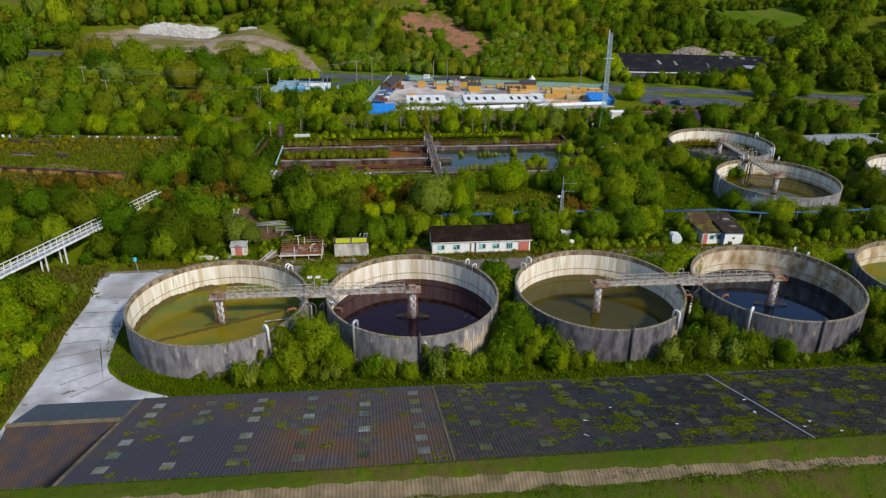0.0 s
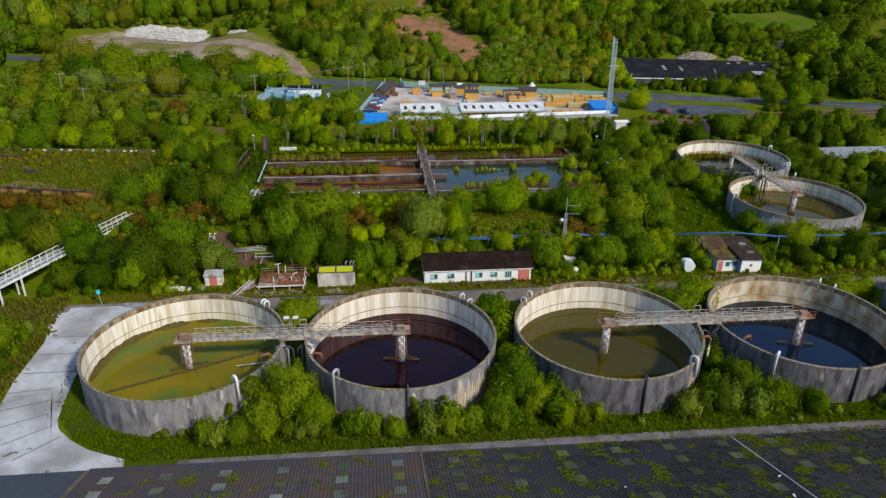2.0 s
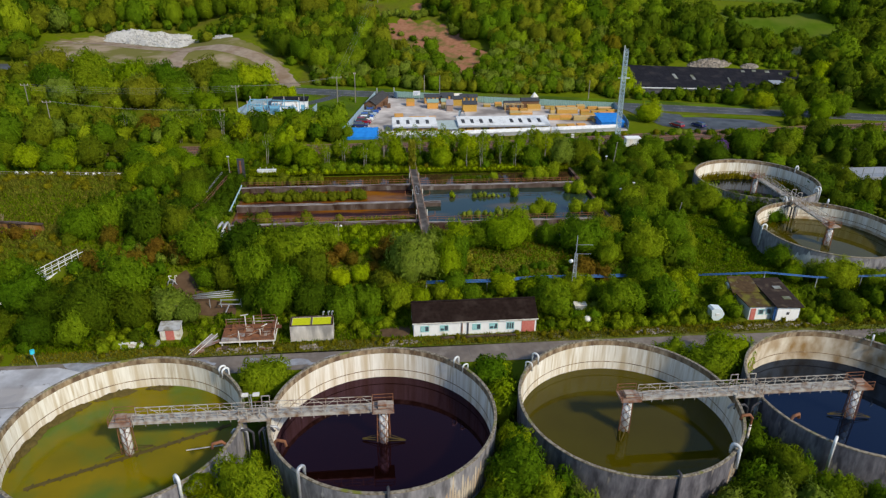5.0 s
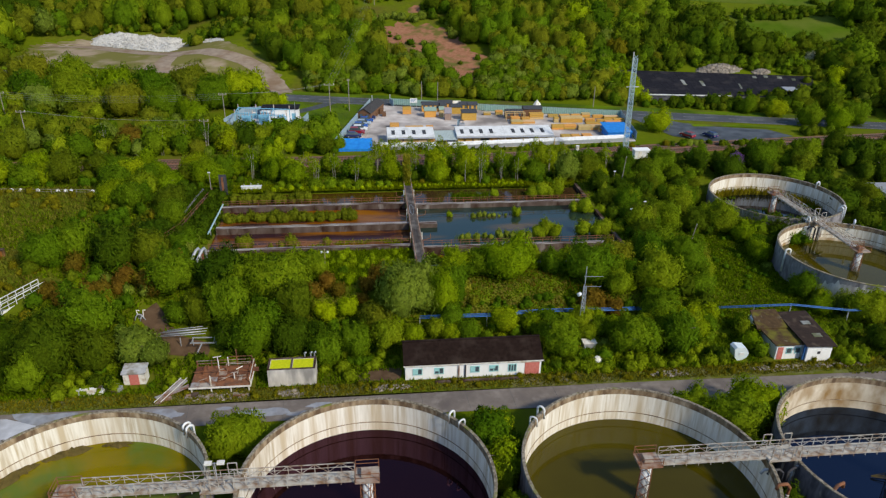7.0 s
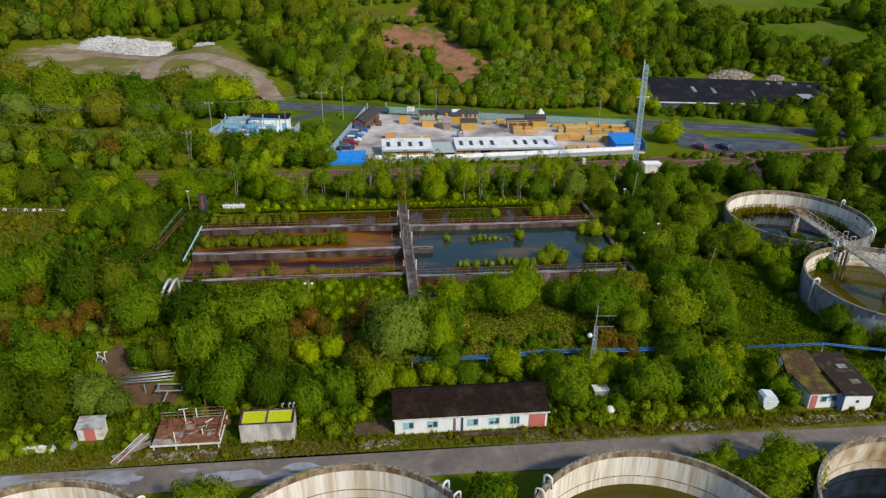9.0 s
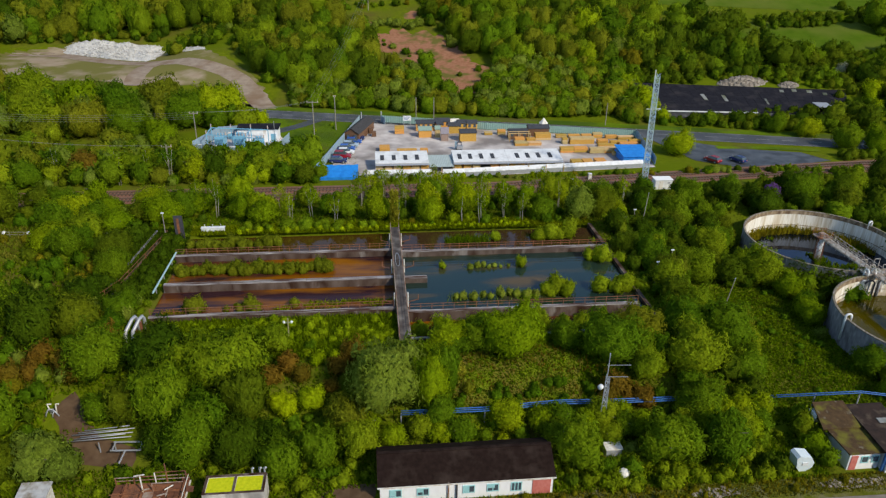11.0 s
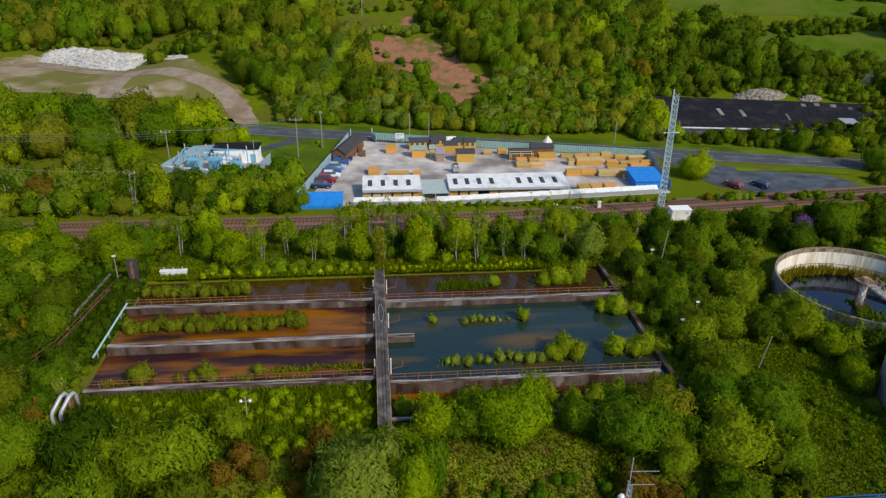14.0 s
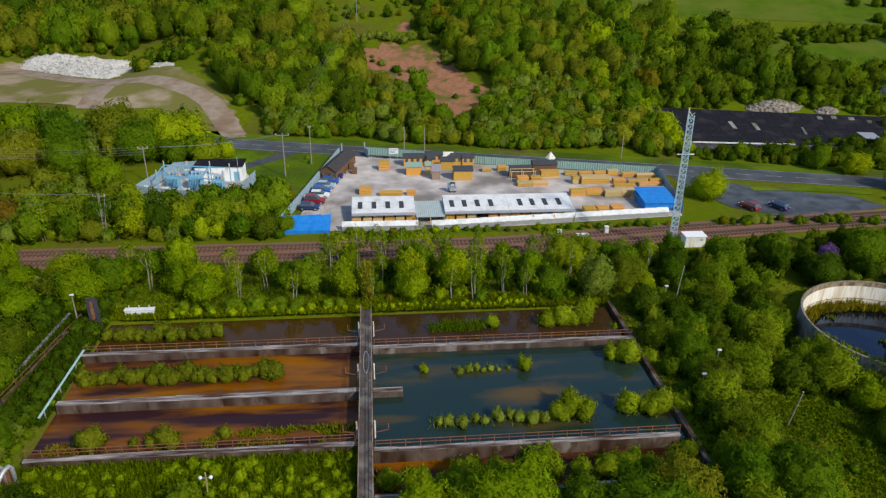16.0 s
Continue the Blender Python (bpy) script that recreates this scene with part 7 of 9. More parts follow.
def rubble(name, x, y, lx, ly, h, n, material, label, seed, grit=1.0):
    r = random.Random(seed)
    g = Geo()
    for k in range(n):
        a, q = r.uniform(0, 6.283), math.sqrt(r.random())
        px, py = x + lx * q * math.cos(a), y + ly * q * math.sin(a)
        s = r.uniform(0.2, 0.62) * grit
        top = height(px, py) + h * (1 - q * q) * r.uniform(0.75, 1.0)
        v = [(px + s * r.uniform(0.5, 1) * sx, py + s * r.uniform(0.5, 1) * sy, top + s * r.uniform(0.3, 0.7) * sz - s * 0.1) for sz in (-1, 1) for sx, sy in ((-1, -1), (1, -1), (1, 1), (-1, 1))]
        g.add(v, [(3, 2, 1, 0), (4, 5, 6, 7), (0, 1, 5, 4), (1, 2, 6, 5), (2, 3, 7, 6), (3, 0, 4, 7)])
    m = 30
    rings = [[(x + lx * f * math.cos(6.2832 * i / m), y + ly * f * math.sin(6.2832 * i / m), height(x + lx * f * math.cos(6.2832 * i / m), y + ly * f * math.sin(6.2832 * i / m)) + h * (1 - f * f) * 0.85 - 0.1) for i in range(m)] for f in (0.05, 0.3, 0.55, 0.8, 1.0)]
    core = Geo()
    for ring in rings:
        core.v += ring
    core.f = [(j * m + i, (j + 1) * m + i, (j + 1) * m + (i + 1) % m, j * m + (i + 1) % m) for j in range(4) for i in range(m)]
    g.add(core.v, core.f)
    return single(name, g, material, label, "rubble heap", "stuff")


HEAP = [(-106.6, 354.8), (-105.8, 360), (-102, 362.5), (-92, 362), (-79, 360), (-70.6, 357.5), (-66.8, 349.8), (-65.6, 339.6), (-67.5, 333.5), (-76, 335), (-85, 339.5), (-97, 347.4), (-104, 351.7)]


def spoil(outline, h, n, label, seed):
    """A long uneven heap of broken stone over the given footprint."""
    r = random.Random(seed)
    cx, cy = sum(p[0] for p in outline) / len(outline), sum(p[1] for p in outline) / len(outline)
    g = patch(outline, 0.0, 12, 0.10, seed)

    def lump(x, y):
        return 0.6 + 0.45 * noise.noise(Vector((x * 0.16, y * 0.16, seed))) + 0.35 * noise.noise(Vector((x * 0.5, y * 0.5, seed + 3)))

    m = (len(g.v) - 1) // 12
    g.v = [(x, y, z + h * min(1.0, (12 - (k + m - 1) // m) / 2.5) * lump(x, y) - 0.1) for k, (x, y, z) in enumerate(g.v)]
    for _ in range(n):
        k = r.randrange(1, len(g.v[:12 * m]))
        x, y, z = g.v[k]
        x, y, q = x + r.uniform(-0.9, 0.9), y + r.uniform(-0.9, 0.9), r.uniform(0.10, 0.34)
        g.add([(x + q * r.uniform(0.5, 1) * sx, y + q * r.uniform(0.5, 1) * sy, z + q * r.uniform(0.3, 0.8) * sz) for sz in (-1, 1) for sx, sy in ((-1, -1), (1, -1), (1, 1), (-1, 1))],
              [(3, 2, 1, 0), (4, 5, 6, 7), (0, 1, 5, 4), (1, 2, 6, 5), (2, 3, 7, 6), (3, 0, 4, 7)])
    return single("rubble_heap", g, RUBBLE, label, "rubble heap", "stuff")


spoil(HEAP, 2.2, 2400, "long heap of pale broken rubble", 3)
spoil([(-66, 354), (-57, 344), (-48, 336), (-47.5, 333.5), (-54, 336), (-60, 341), (-65.5, 351.5)], 0.7, 160, "low strip of pale broken rubble", 5)
rubble("rubble_heap", 130.0, 277.4, 8, 3.0, 2.0, 700, RUBBLE_B, "heap of grey-brown rubble behind the shed", 6)
for k, (x, lx) in enumerate(((-13.5, 4.5), (-4.0, 2.0), (9.0, 3.0), (47.5, 3.0), (64.0, 4.5), (73.0, 4.0))):
    rubble("rubble_heap", x, 116.9, lx, 0.7, 0.10, 70, RUBBLE_B, "low grey rubble along the road verge", 20 + k, 0.45)
rubble("rubble_heap", 143.5, 273.6, 3, 1.8, 1.0, 110, RUBBLE_B, "scrap and rubble behind the shed", 7)

# ---- poles and wires ----
def utility_pole(x, y, h, label="wooden electricity pole with crossarm", arm=2.2, twin=False):
    z = height(x, y)
    t = thing("electricity_pole", (x, y, z), label, "electricity pole", "electricity poles")
    part("shaft", Geo().tube([(x, y, z - 0.4), (x, y, z + h)], 0.15, 8, 0.10), POLEWOOD, t)
    if arm:
        part("crossarm", Geo().beam((x - arm / 2, y, z + h - 0.35), (x + arm / 2, y, z + h - 0.35), 0.14), POLEWOOD, t)
        for k in (-0.45, 0, 0.45):
            part("insulator", Geo().tube([(x + arm * k, y, z + h - 0.3), (x + arm * k, y, z + h + 0.1)], 0.09, 6), INSULATOR, t)
    return (x, y, z + h)


def wires(a, b, label="sagging overhead wires between poles", gaps=(-1.0, 0, 1.0), sag=0.8):
    w = thing("overhead_wire", a, label, "wire", "overhead wires")
    for o in gaps:
        pts = []
        for k in range(9):
            s = k / 8
            pts.append((a[0] + (b[0] - a[0]) * s + o, a[1] + (b[1] - a[1]) * s, a[2] + (b[2] - a[2]) * s - sag * 4 * s * (1 - s)))
        part("wire", Geo().tube(pts, 0.016, 4), WIRE, w)


p1 = utility_pole(-3.3, 245.0, 10.0, "wooden electricity pole with a wide crossarm", 3.0)
p2 = utility_pole(2.0, 253.0, 9.5, "wooden electricity pole with a transformer bracket", 0.6)
p3 = utility_pole(-32.2, 213.0, 8.5)
p4 = utility_pole(-33.0, 243.0, 8.0)
p5 = utility_pole(24.4, 258.8, 7.5, "thin wooden roadside pole", 0)
p6 = utility_pole(29.4, 258.2, 7.5, "thin wooden roadside pole", 0)
p7 = utility_pole(78.4, 254.0, 6.5, "thin wooden roadside pole", 0)
p8 = utility_pole(-78.0, 222.0, 9.0)
p9 = utility_pole(12.0, 362.0, 9.0)
p10 = utility_pole(140.0, 385.0, 9.0)
p11 = utility_pole(-92.0, 243.0, 9.0)
wires(p1, p9, sag=2.0)
wires(p9, p10, sag=1.5)
for drop in (0.0, 0.55, 1.1, 1.65):
    wires((p4[0], p4[1], p4[2] - drop), (p11[0], p11[1], p11[2] - drop), gaps=(0,), sag=1.0)
wires(p3, p8, gaps=(-0.6, 0.6), sag=1.0)
wires(p1, p4, sag=0.8)
far = thing("compound", (126, 176, 3), "grey fenced compound with steel frames", "compound")
part("slab", Geo().box(119.5, 173, 2.6, 140, 180, 3.3), GALV, far)
for k in range(8):
    part("post", Geo().beam((119.8 + 2.6 * k, 173.2, 3.2), (119.8 + 2.6 * k, 173.2, 5.6), 0.14), GALV, far)
for z in (4.2, 5.5):
    part("rail", Geo().beam((119.8, 173.2, z), (138.5, 173.2, z), 0.1), GALV, far)
ivy_pole = thing("ivy_post", (15.3, 183.2, 4.2), "tall post smothered in yellow ivy", "post")
part("post", Geo().tube([(15.3, 183.2, 4.0), (15.3, 183.2, 10.4)], 0.12, 8), POLEWOOD, ivy_pole)

# ---- plants ----
rng = np.random.default_rng(11)


def leaf_blades(centres, normals, size, spread=0.6, aspect=0.34):
    """Leaf clumps: one small tilted blade each, roughly facing outwards."""
    n = len(centres)
    nr = normals + rng.normal(0, spread, (n, 3))
    nr /= np.linalg.norm(nr, axis=1)[:, None] + 1e-9
    t = normals * 0.8 + np.array([0, 0, 0.9]) + rng.normal(0, 0.7, (n, 3))
    t -= nr * (t * nr).sum(1)[:, None]
    t /= np.linalg.norm(t, axis=1)[:, None] + 1e-9
    b = np.cross(nr, t)
    s = size * rng.uniform(0.6, 1.35, (n, 1))
    a = aspect * rng.uniform(0.7, 1.4, (n, 1))
    k = rng.uniform(-0.25, 0.25, (n, 1))
    tri = np.stack([centres - t * s - b * s * a, centres + t * s - b * s * a * k * 3, centres + b * s * a * 1.4 + t * s * k], axis=1)
    face = np.cross(tri[:, 1] - tri[:, 0], tri[:, 2] - tri[:, 0])
    turned = (face * normals).sum(1) < 0
    tri[turned] = tri[turned][:, [0, 2, 1]]
    face[turned] *= -1
    return tri, face / (np.linalg.norm(face, axis=1)[:, None] + 1e-9)


def blades_mesh(name, tri, material, soft=None, core=None):
    """Loose triangles (n, 3, 3) and a connected core (points, directions, faces) as one mesh; soft gives each blade the shading direction of its clump."""
    n = len(tri)
    co = np.asarray(tri, dtype=np.float32).reshape(-1, 3)
    corners = np.arange(3 * n, dtype=np.int32)
    if core is not None:
        corners = np.concatenate([corners, core[2].ravel().astype(np.int32) + 3 * n])
        co = np.concatenate([co, core[0].astype(np.float32)])
    faces = len(corners) // 3
    me = bpy.data.meshes.new(name)
    me.vertices.add(len(co))
    me.vertices.foreach_set("co", co.ravel())
    me.loops.add(3 * faces)
    me.loops.foreach_set("vertex_index", corners)
    me.polygons.add(faces)
    me.polygons.foreach_set("loop_start", np.arange(0, 3 * faces, 3, dtype=np.int32))
    me.polygons.foreach_set("loop_total", np.full(faces, 3, dtype=np.int32))
    me.materials.append(material)
    me.update(calc_edges=True)
    if soft is not None:
        way = np.repeat(soft, 3, axis=0)
        me.normals_split_custom_set_from_vertices((way if core is None else np.concatenate([way, core[1]])).tolist())
    return me


def crown_core(lobes, mid, around, up, shrink):
    """The lumpy inner mass of a crown: how far the lobes reach from its middle, in a grid of directions."""
    lobes = np.asarray(lobes, float)
    th = np.linspace(-0.30 * math.pi, 0.5 * math.pi, up)
    ph = np.arange(around) * 2 * math.pi / around
    d = np.array([(math.cos(t) * math.cos(q), math.cos(t) * math.sin(q), math.sin(t)) for t in th for q in ph])
    reach = np.full(len(d), 0.15)
    for x, y, z, r, sq in lobes:
        inv = np.array([1, 1, 1 / sq]) / r
        o, w = (mid - np.array([x, y, z])) * inv, d * inv
        aa, bb, cc = (w * w).sum(1), w @ o, (o * o).sum() - 1
        disc = bb * bb - aa * cc
        reach = np.maximum(reach, np.where(disc > 0, (np.sqrt(np.maximum(disc, 0)) - bb) / aa, 0))
    v = mid + d * (reach * shrink)[:, None]
    f = [(j * around + i, j * around + (i + 1) % around, (j + 1) * around + (i + 1) % around, (j + 1) * around + i) for j in range(up - 1) for i in range(around)]
    f = np.array([t for a, b, c, e in f for t in ((a, b, c), (a, c, e))])
    fn = np.cross(v[f[:, 1]] - v[f[:, 0]], v[f[:, 2]] - v[f[:, 0]])
    nr = np.zeros_like(v)
    for k in range(3):
        np.add.at(nr, f[:, k], fn)
    nr /= np.linalg.norm(nr, axis=1)[:, None] + 1e-9
    nr = 0.7 * nr + 0.3 * d + np.array([0, 0, 0.12])
    return v, nr / np.linalg.norm(nr, axis=1)[:, None], f


def crown(lobes, count, size, low=0.0, spread=0.6, aspect=0.34):
    """Leaves over the outside of several overlapping lobes (x, y, z, r, squash), broad ones inside to close the crown; sizes in metres."""
    lobes = np.asarray(lobes, float)
    w = lobes[:, 3] ** 2
    blades, softs = [], []
    for many, big, depth, wide in ((int(count * 0.9), size * 0.74, 1.0, aspect), (int(count * 0.1), size * 1.25, 1.0, aspect)):
        pick = rng.choice(len(lobes), size=int(many * 1.9), p=w / w.sum())
        dirs = rng.normal(0, 1, (len(pick), 3))
        dirs[:, 2] += 0.25
        dirs /= np.linalg.norm(dirs, axis=1)[:, None]
        r = lobes[pick, 3] * (1.06 - 0.24 * rng.random(len(pick)) ** 2) * depth + 0.9 * size * np.maximum(0, rng.random(len(pick)) - 0.8)
        off = dirs * r[:, None]
        off[:, 2] *= lobes[pick, 4]
        c = lobes[pick, :3] + off + rng.normal(0, 0.085, off.shape) * r[:, None]
        ok = c[:, 2] > low
        for q in lobes:
            e = (c - q[:3]) / (q[3] * np.array([1, 1, q[4]]))
            ok &= ((e ** 2).sum(1) > 0.62 * depth ** 2)
        c, dirs = c[ok][:many], dirs[ok][:many]
        tri, face = leaf_blades(c, dirs, big, spread * 0.7, wide)
        outer = c - np.array([0, 0, low + 0.35 * (c[:, 2].max() - low)])
        outer /= np.linalg.norm(outer, axis=1)[:, None] + 1e-9
        mixed = 0.30 * dirs + 0.60 * outer + 0.22 * face + np.array([0, 0, 0.18])
        blades.append(tri)
        softs.append(mixed / (np.linalg.norm(mixed, axis=1)[:, None] + 1e-9))
    mid = np.array([0, 0, lobes[0, 2]]) if low < 1 else lobes[:, :3].mean(0)
    return np.concatenate(blades), np.concatenate(softs), (lobes, mid)


def lobes_round(n, R, H, base, r=0.14, tall=(1.0, 1.7), masses=6, core=0.44):
    """A crown of a few upright masses of unequal height, covered with small puffs; sizes in metres."""
    out = [(0, 0, base + H * 0.42, R * (core + 0.14), 0.42 * H / (R * (core + 0.14)))]
    for k in range(masses):
        a = 6.2832 * k / masses + rng.uniform(-0.45, 0.45)
        far, top, w = R * rng.uniform(0.40, 0.68), rng.uniform(0.62, 1.0), R * core * rng.uniform(0.72, 1.15)
        out.append((far * math.cos(a), far * math.sin(a), base + H * 0.46 * top, w, 0.47 * H * top / w))
    big = list(out)
    for k in range(n):
        x, y, z, w, sq = big[k % len(big)]
        a, e = 2.4 * k + rng.uniform(-0.5, 0.5), rng.uniform(-0.35, 1.0)
        c = math.sqrt(1 - e * e) * w
        out.append((x + c * math.cos(a), y + c * math.sin(a), z + e * w * sq, R * r * rng.uniform(0.55, 1.3), rng.uniform(*tall)))
    return out


def trunk_geo(h, r, limbs, reach, lean=0.0):
    g = Geo().tube([(0, 0, -0.4), (lean * 0.3, 0, h * 0.4), (lean, 0.1, h)], r, 7, r * 0.35)
    for k in range(limbs):
        a = 2.4 * k + rng.uniform(-0.3, 0.3)
        z = h * rng.uniform(0.3, 0.7)
        g.tube([(lean * z / h, 0, z), (reach * 0.5 * math.cos(a), reach * 0.5 * math.sin(a), z + reach * 0.5), (reach * math.cos(a), reach * math.sin(a), z + reach * 0.75)], r * 0.45, 5, r * 0.15)
    return g


SHAPES = {}


def shape(key, crown_v, trunk):
    SHAPES[key] = (crown_v, trunk)


for k in range(4):
    R, H = 3.2, 5.6
    shape(("tree", k), crown(lobes_round(56, R, H + 0.6, 0.7, 0.17, (1.0, 1.7), 4 + k % 3, 0.46), 2300, 0.30, 0.3, 0.5), trunk_geo(5.2, 0.22, 3, 2.2, 0.2 * (k - 1.5)))
for k in range(4):
    shape(("willow", k), crown(lobes_round(90, 4.3, 6.9 + 0.3 * k, 0.0, 0.135, (1.2, 2.2), 6 + k, 0.40), 3500, 0.34, 0.0, 0.55, 0.24), trunk_geo(4.4, 0.2, 3, 2.4, 0.3 * (k - 1.5)))
for k in range(4):
    shape(("bush", k), crown(lobes_round(26, 1.5, 2.9, -0.2, 0.20, (1.3, 2.6), 4 + k % 2, 0.44), 680, 0.27, -0.1, 0.55, 0.25), trunk_geo(1.3, 0.07, 2, 0.8))
for k in range(2):
    lb = lobes_round(16, 2.2, 4.2, 3.6, 0.26, (0.8, 1.4), 5, 0.34)
    shape(("birch", k), crown(lb, 900, 0.27, 3.0, 0.8), Geo().tube([(0, 0, -0.3), (0.25, 0, 4), (0.1, 0.1, 8)], 0.13, 7, 0.04).tube([(0.2, 0, 3), (1.2, 0.5, 6)], 0.06, 5, 0.02).tube([(0.2, 0, 3.6), (-1.0, -0.5, 6.4)], 0.06, 5, 0.02).tube([(0.5, 0.3, -0.3), (0.9, 0.2, 3.5), (1.3, 0.6, 7)], 0.10, 6, 0.03))

LABELS = {"leaf_green": "fresh green", "leaf_bright": "bright yellow-green", "leaf_dark": "dark green", "leaf_grey": "grey-green", "leaf_yellow": "yellow-leaved",
          "leaf_lime": "vivid lime green", "leaf_brown": "brown-leaved", "leaf_olive": "olive-yellow", "leaf_sallow": "dull yellow-green", "leaf_purple": "purple-flowering", "leaf_blossom": "white-blossomed"}
FIRST = {}


def plant(kind, var, material, x, y, s=1.0, sz=1.0, z=None):
    """One tree or bush; alike ones share their meshes."""
    key = (kind, var, material.name)
    z = height(x, y) - 0.05 if z is None else z
    m = pose(x, y, z, 0, 0, float(rng.uniform(0, 360)))
    if key not in FIRST:
        name = {"tree": "tree", "willow": "willow_tree", "bush": "bush", "birch": "birch_tree"}[kind]
        cat = "bush" if kind == "bush" else "tree"
        v, tg = SHAPES[(kind, var)]
        t = thing(name, (0, 0, 0), "%s %s growing on the overgrown site" % (LABELS[material.name], {"tree": "broadleaf tree", "willow": "dome-shaped willow tree", "bush": "shrub", "birch": "slender birch tree"}[kind]), cat, "trees and shrubs")
        c = new("crown", blades_mesh("crown", v[0], material, v[1], crown_core(*v[2], 20, 11, 0.84) if kind in ("tree", "willow") else crown_core(*v[2], 12, 7, 0.78) if kind == "bush" else None))
        c.parent = t
        tr = new("trunk", mesh_of("trunk", tg, BIRCH if kind == "birch" else BARK, smooth=True))
        tr.parent = t
        FIRST[key] = t
        t.matrix_basis = m @ Matrix.Diagonal((s, s, s * sz, 1))
        return t
    ob = FIRST[key]
    t = copy_thing(ob, m)
    t.scale = (s, s, s * sz)
    return t


BLOCKED = [(-21, 180.4, -12.5, 184.5), (-27, 131, -23, 135), (-29.5, 158, -22, 182), (-33, 116.5, -26, 122), (0.5, 117, 11, 123), (-36, 62, -26, 80), (-3.0, 128.5, 7.0, 137.0), (11, 117, 30.5, 125), (-7.5, 117.5, 0, 122), (-27, 118.5, -9, 123.2), (-21.5, 115, -16, 123), (-24, 125.5, -14.5, 130), (57.5, 117, 73, 126.5)]
BLOCKED += [(-21.8, 143, 52.4, 180.6), (0, 212.5, 84, 262), (-34, 228, -9, 254), (84, 214, 128, 241), (-200, 199.5, 78, 210), (78, 203, 240, 218),
           (66, 198, 80, 208), (94, 257, 166, 285), (19, 130.4, 39, 139), (61, 127, 80, 160), (-200, 138, -48, 185), (-48, 76, -40, 115), (118, 172, 140, 182)]
TANKS = [(-23.28, 95.92), (6.07, 95.72), (35.65, 95.19), (65.22, 95.03), (94.8, 94.9), (92.3, 142.9), (92.1, 170.6), (131.5, 145.0)]


def clear(x, y, r=1.0, tank_gap=14.4):
    if any(a - r < x < c + r and b - r < y < d + r for a, b, c, d in BLOCKED):
        return False
    if any(math.hypot(x - a, y - b) < tank_gap + r for a, b in TANKS):
        return False
    if -70 < x < 140 and 110.2 - r < y < 118.6 + 0.5 * r:
        return False
    if abs(y - road_y(x)) < 9.5 + r:
        return False
    w = max(0.0, min(1.0, ((x + 66.5) * 23.1 + (y - 97.5) * 44.3) / 2496.0))
    if math.hypot(x + 66.5 - 23.1 * w, y - 97.5 - 44.3 * w) < 2.2 + 1.3 * r:
        return False
    if -58 < x < -25 and y < 112 and not x < -47.6:
        return False
    return True


PLACED = []


def scatter(n, box, kinds, mats, lo, hi, gap, seed, radius=2.6, tall=1.0):
    r = random.Random(seed)
    done = tries = 0
    while done < n and tries < n * 40:
        tries += 1
        x, y = r.uniform(box[0], box[2]), r.uniform(box[1], box[3])
        s = r.uniform(lo, hi)
        k = r.choice(kinds)
        if not clear(x, y, radius * s * (0.9 if k == "willow" else 0.62)):
            continue
        if any(abs(x - a) < gap * (s + q) / 2 and abs(y - b) < gap * (s + q) / 2 for a, b, q in PLACED):
            continue
        var = r.randrange(4 if k in ("tree", "bush", "willow") else 2)
        plant(k, var, r.choice(mats), x, y, s, tall * r.uniform(0.85, 1.2))
        PLACED.append((x, y, s))
        done += 1


def placed(rows, kind, mats, tall=1.0):
    for i, (x, y, s) in enumerate(rows):
        plant(kind, i % (4 if kind in ("tree", "bush", "willow") else 2), mats[i % len(mats)], x, y, s, tall)
        PLACED.append((x, y, s))


GREENS = [LEAF_GREEN, LEAF_GREEN, LEAF_BRIGHT, LEAF_BRIGHT, LEAF_GREEN, LEAF_DARK]
# trees that stand out between the works road and the basins
placed([(-7.4, 136.0, 1.15), (-15.0, 137.5, 1.1), (-22.5, 139.0, 1.0)], "willow", [LEAF_GREEN, LEAF_DARK])
placed([(29.0, 139.5, 1.05), (20.5, 141.0, 0.7)], "willow", [LEAF_BRIGHT])
placed([(41.5, 137.5, 1.0), (52.0, 134.8, 1.0), (64.6, 146.5, 0.7), (50.2, 127.8, 0.8), (-9.0, 129.5, 0.9),
        (58.5, 158.0, 0.75), (66.0, 165.0, 0.9), (77.0, 163.0, 0.85), (46.5, 140.5, 0.85), (-33.1, 130.5, 1.1), (62.6, 141.0, 0.6), (7.6, 128.5, 0.7)], "willow", [LEAF_GREEN, LEAF_GREEN, LEAF_SALLOW])
placed([(43.4, 121.6, 0.95), (50.6, 121.6, 0.95), (33.5, 121.8, 0.9), (46.2, 122.6, 0.8)], "tree", [LEAF_GREEN], 1.15)
# large trees between the substation and the main road
placed([(-30.5, 263.0, 1.75), (-47.0, 267.5, 1.8), (-39.0, 258.0, 1.5), (-57.0, 262.0, 1.7), (-70.0, 270.0, 1.7), (-62.0, 250.0, 1.5), (-84.0, 276.0, 1.8), (-50.0, 247.0, 1.4), (-41.0, 240.0, 1.1), (-98.0, 278.0, 1.8), (-78.0, 257.0, 1.6), (-92.0, 262.0, 1.6)], "willow", [LEAF_BRIGHT, LEAF_SALLOW, LEAF_GREEN, LEAF_GREEN])
placed([(-19.5, 260.0, 0.62)], "willow", [LEAF_LIME])
placed([(-24.6, 152.6, 0.62), (-25.2, 157.0, 0.5), (-29.6, 165.0, 0.7), (-31.0, 171.5, 0.75), (-24.4, 147.2, 0.55), (-30.5, 156.5, 0.7)], "willow", [LEAF_GREEN, LEAF_DARK])
placed([(-47.5, 129.0, 0.95), (-50.5, 133.0, 0.8)], "willow", [LEAF_GREEN])
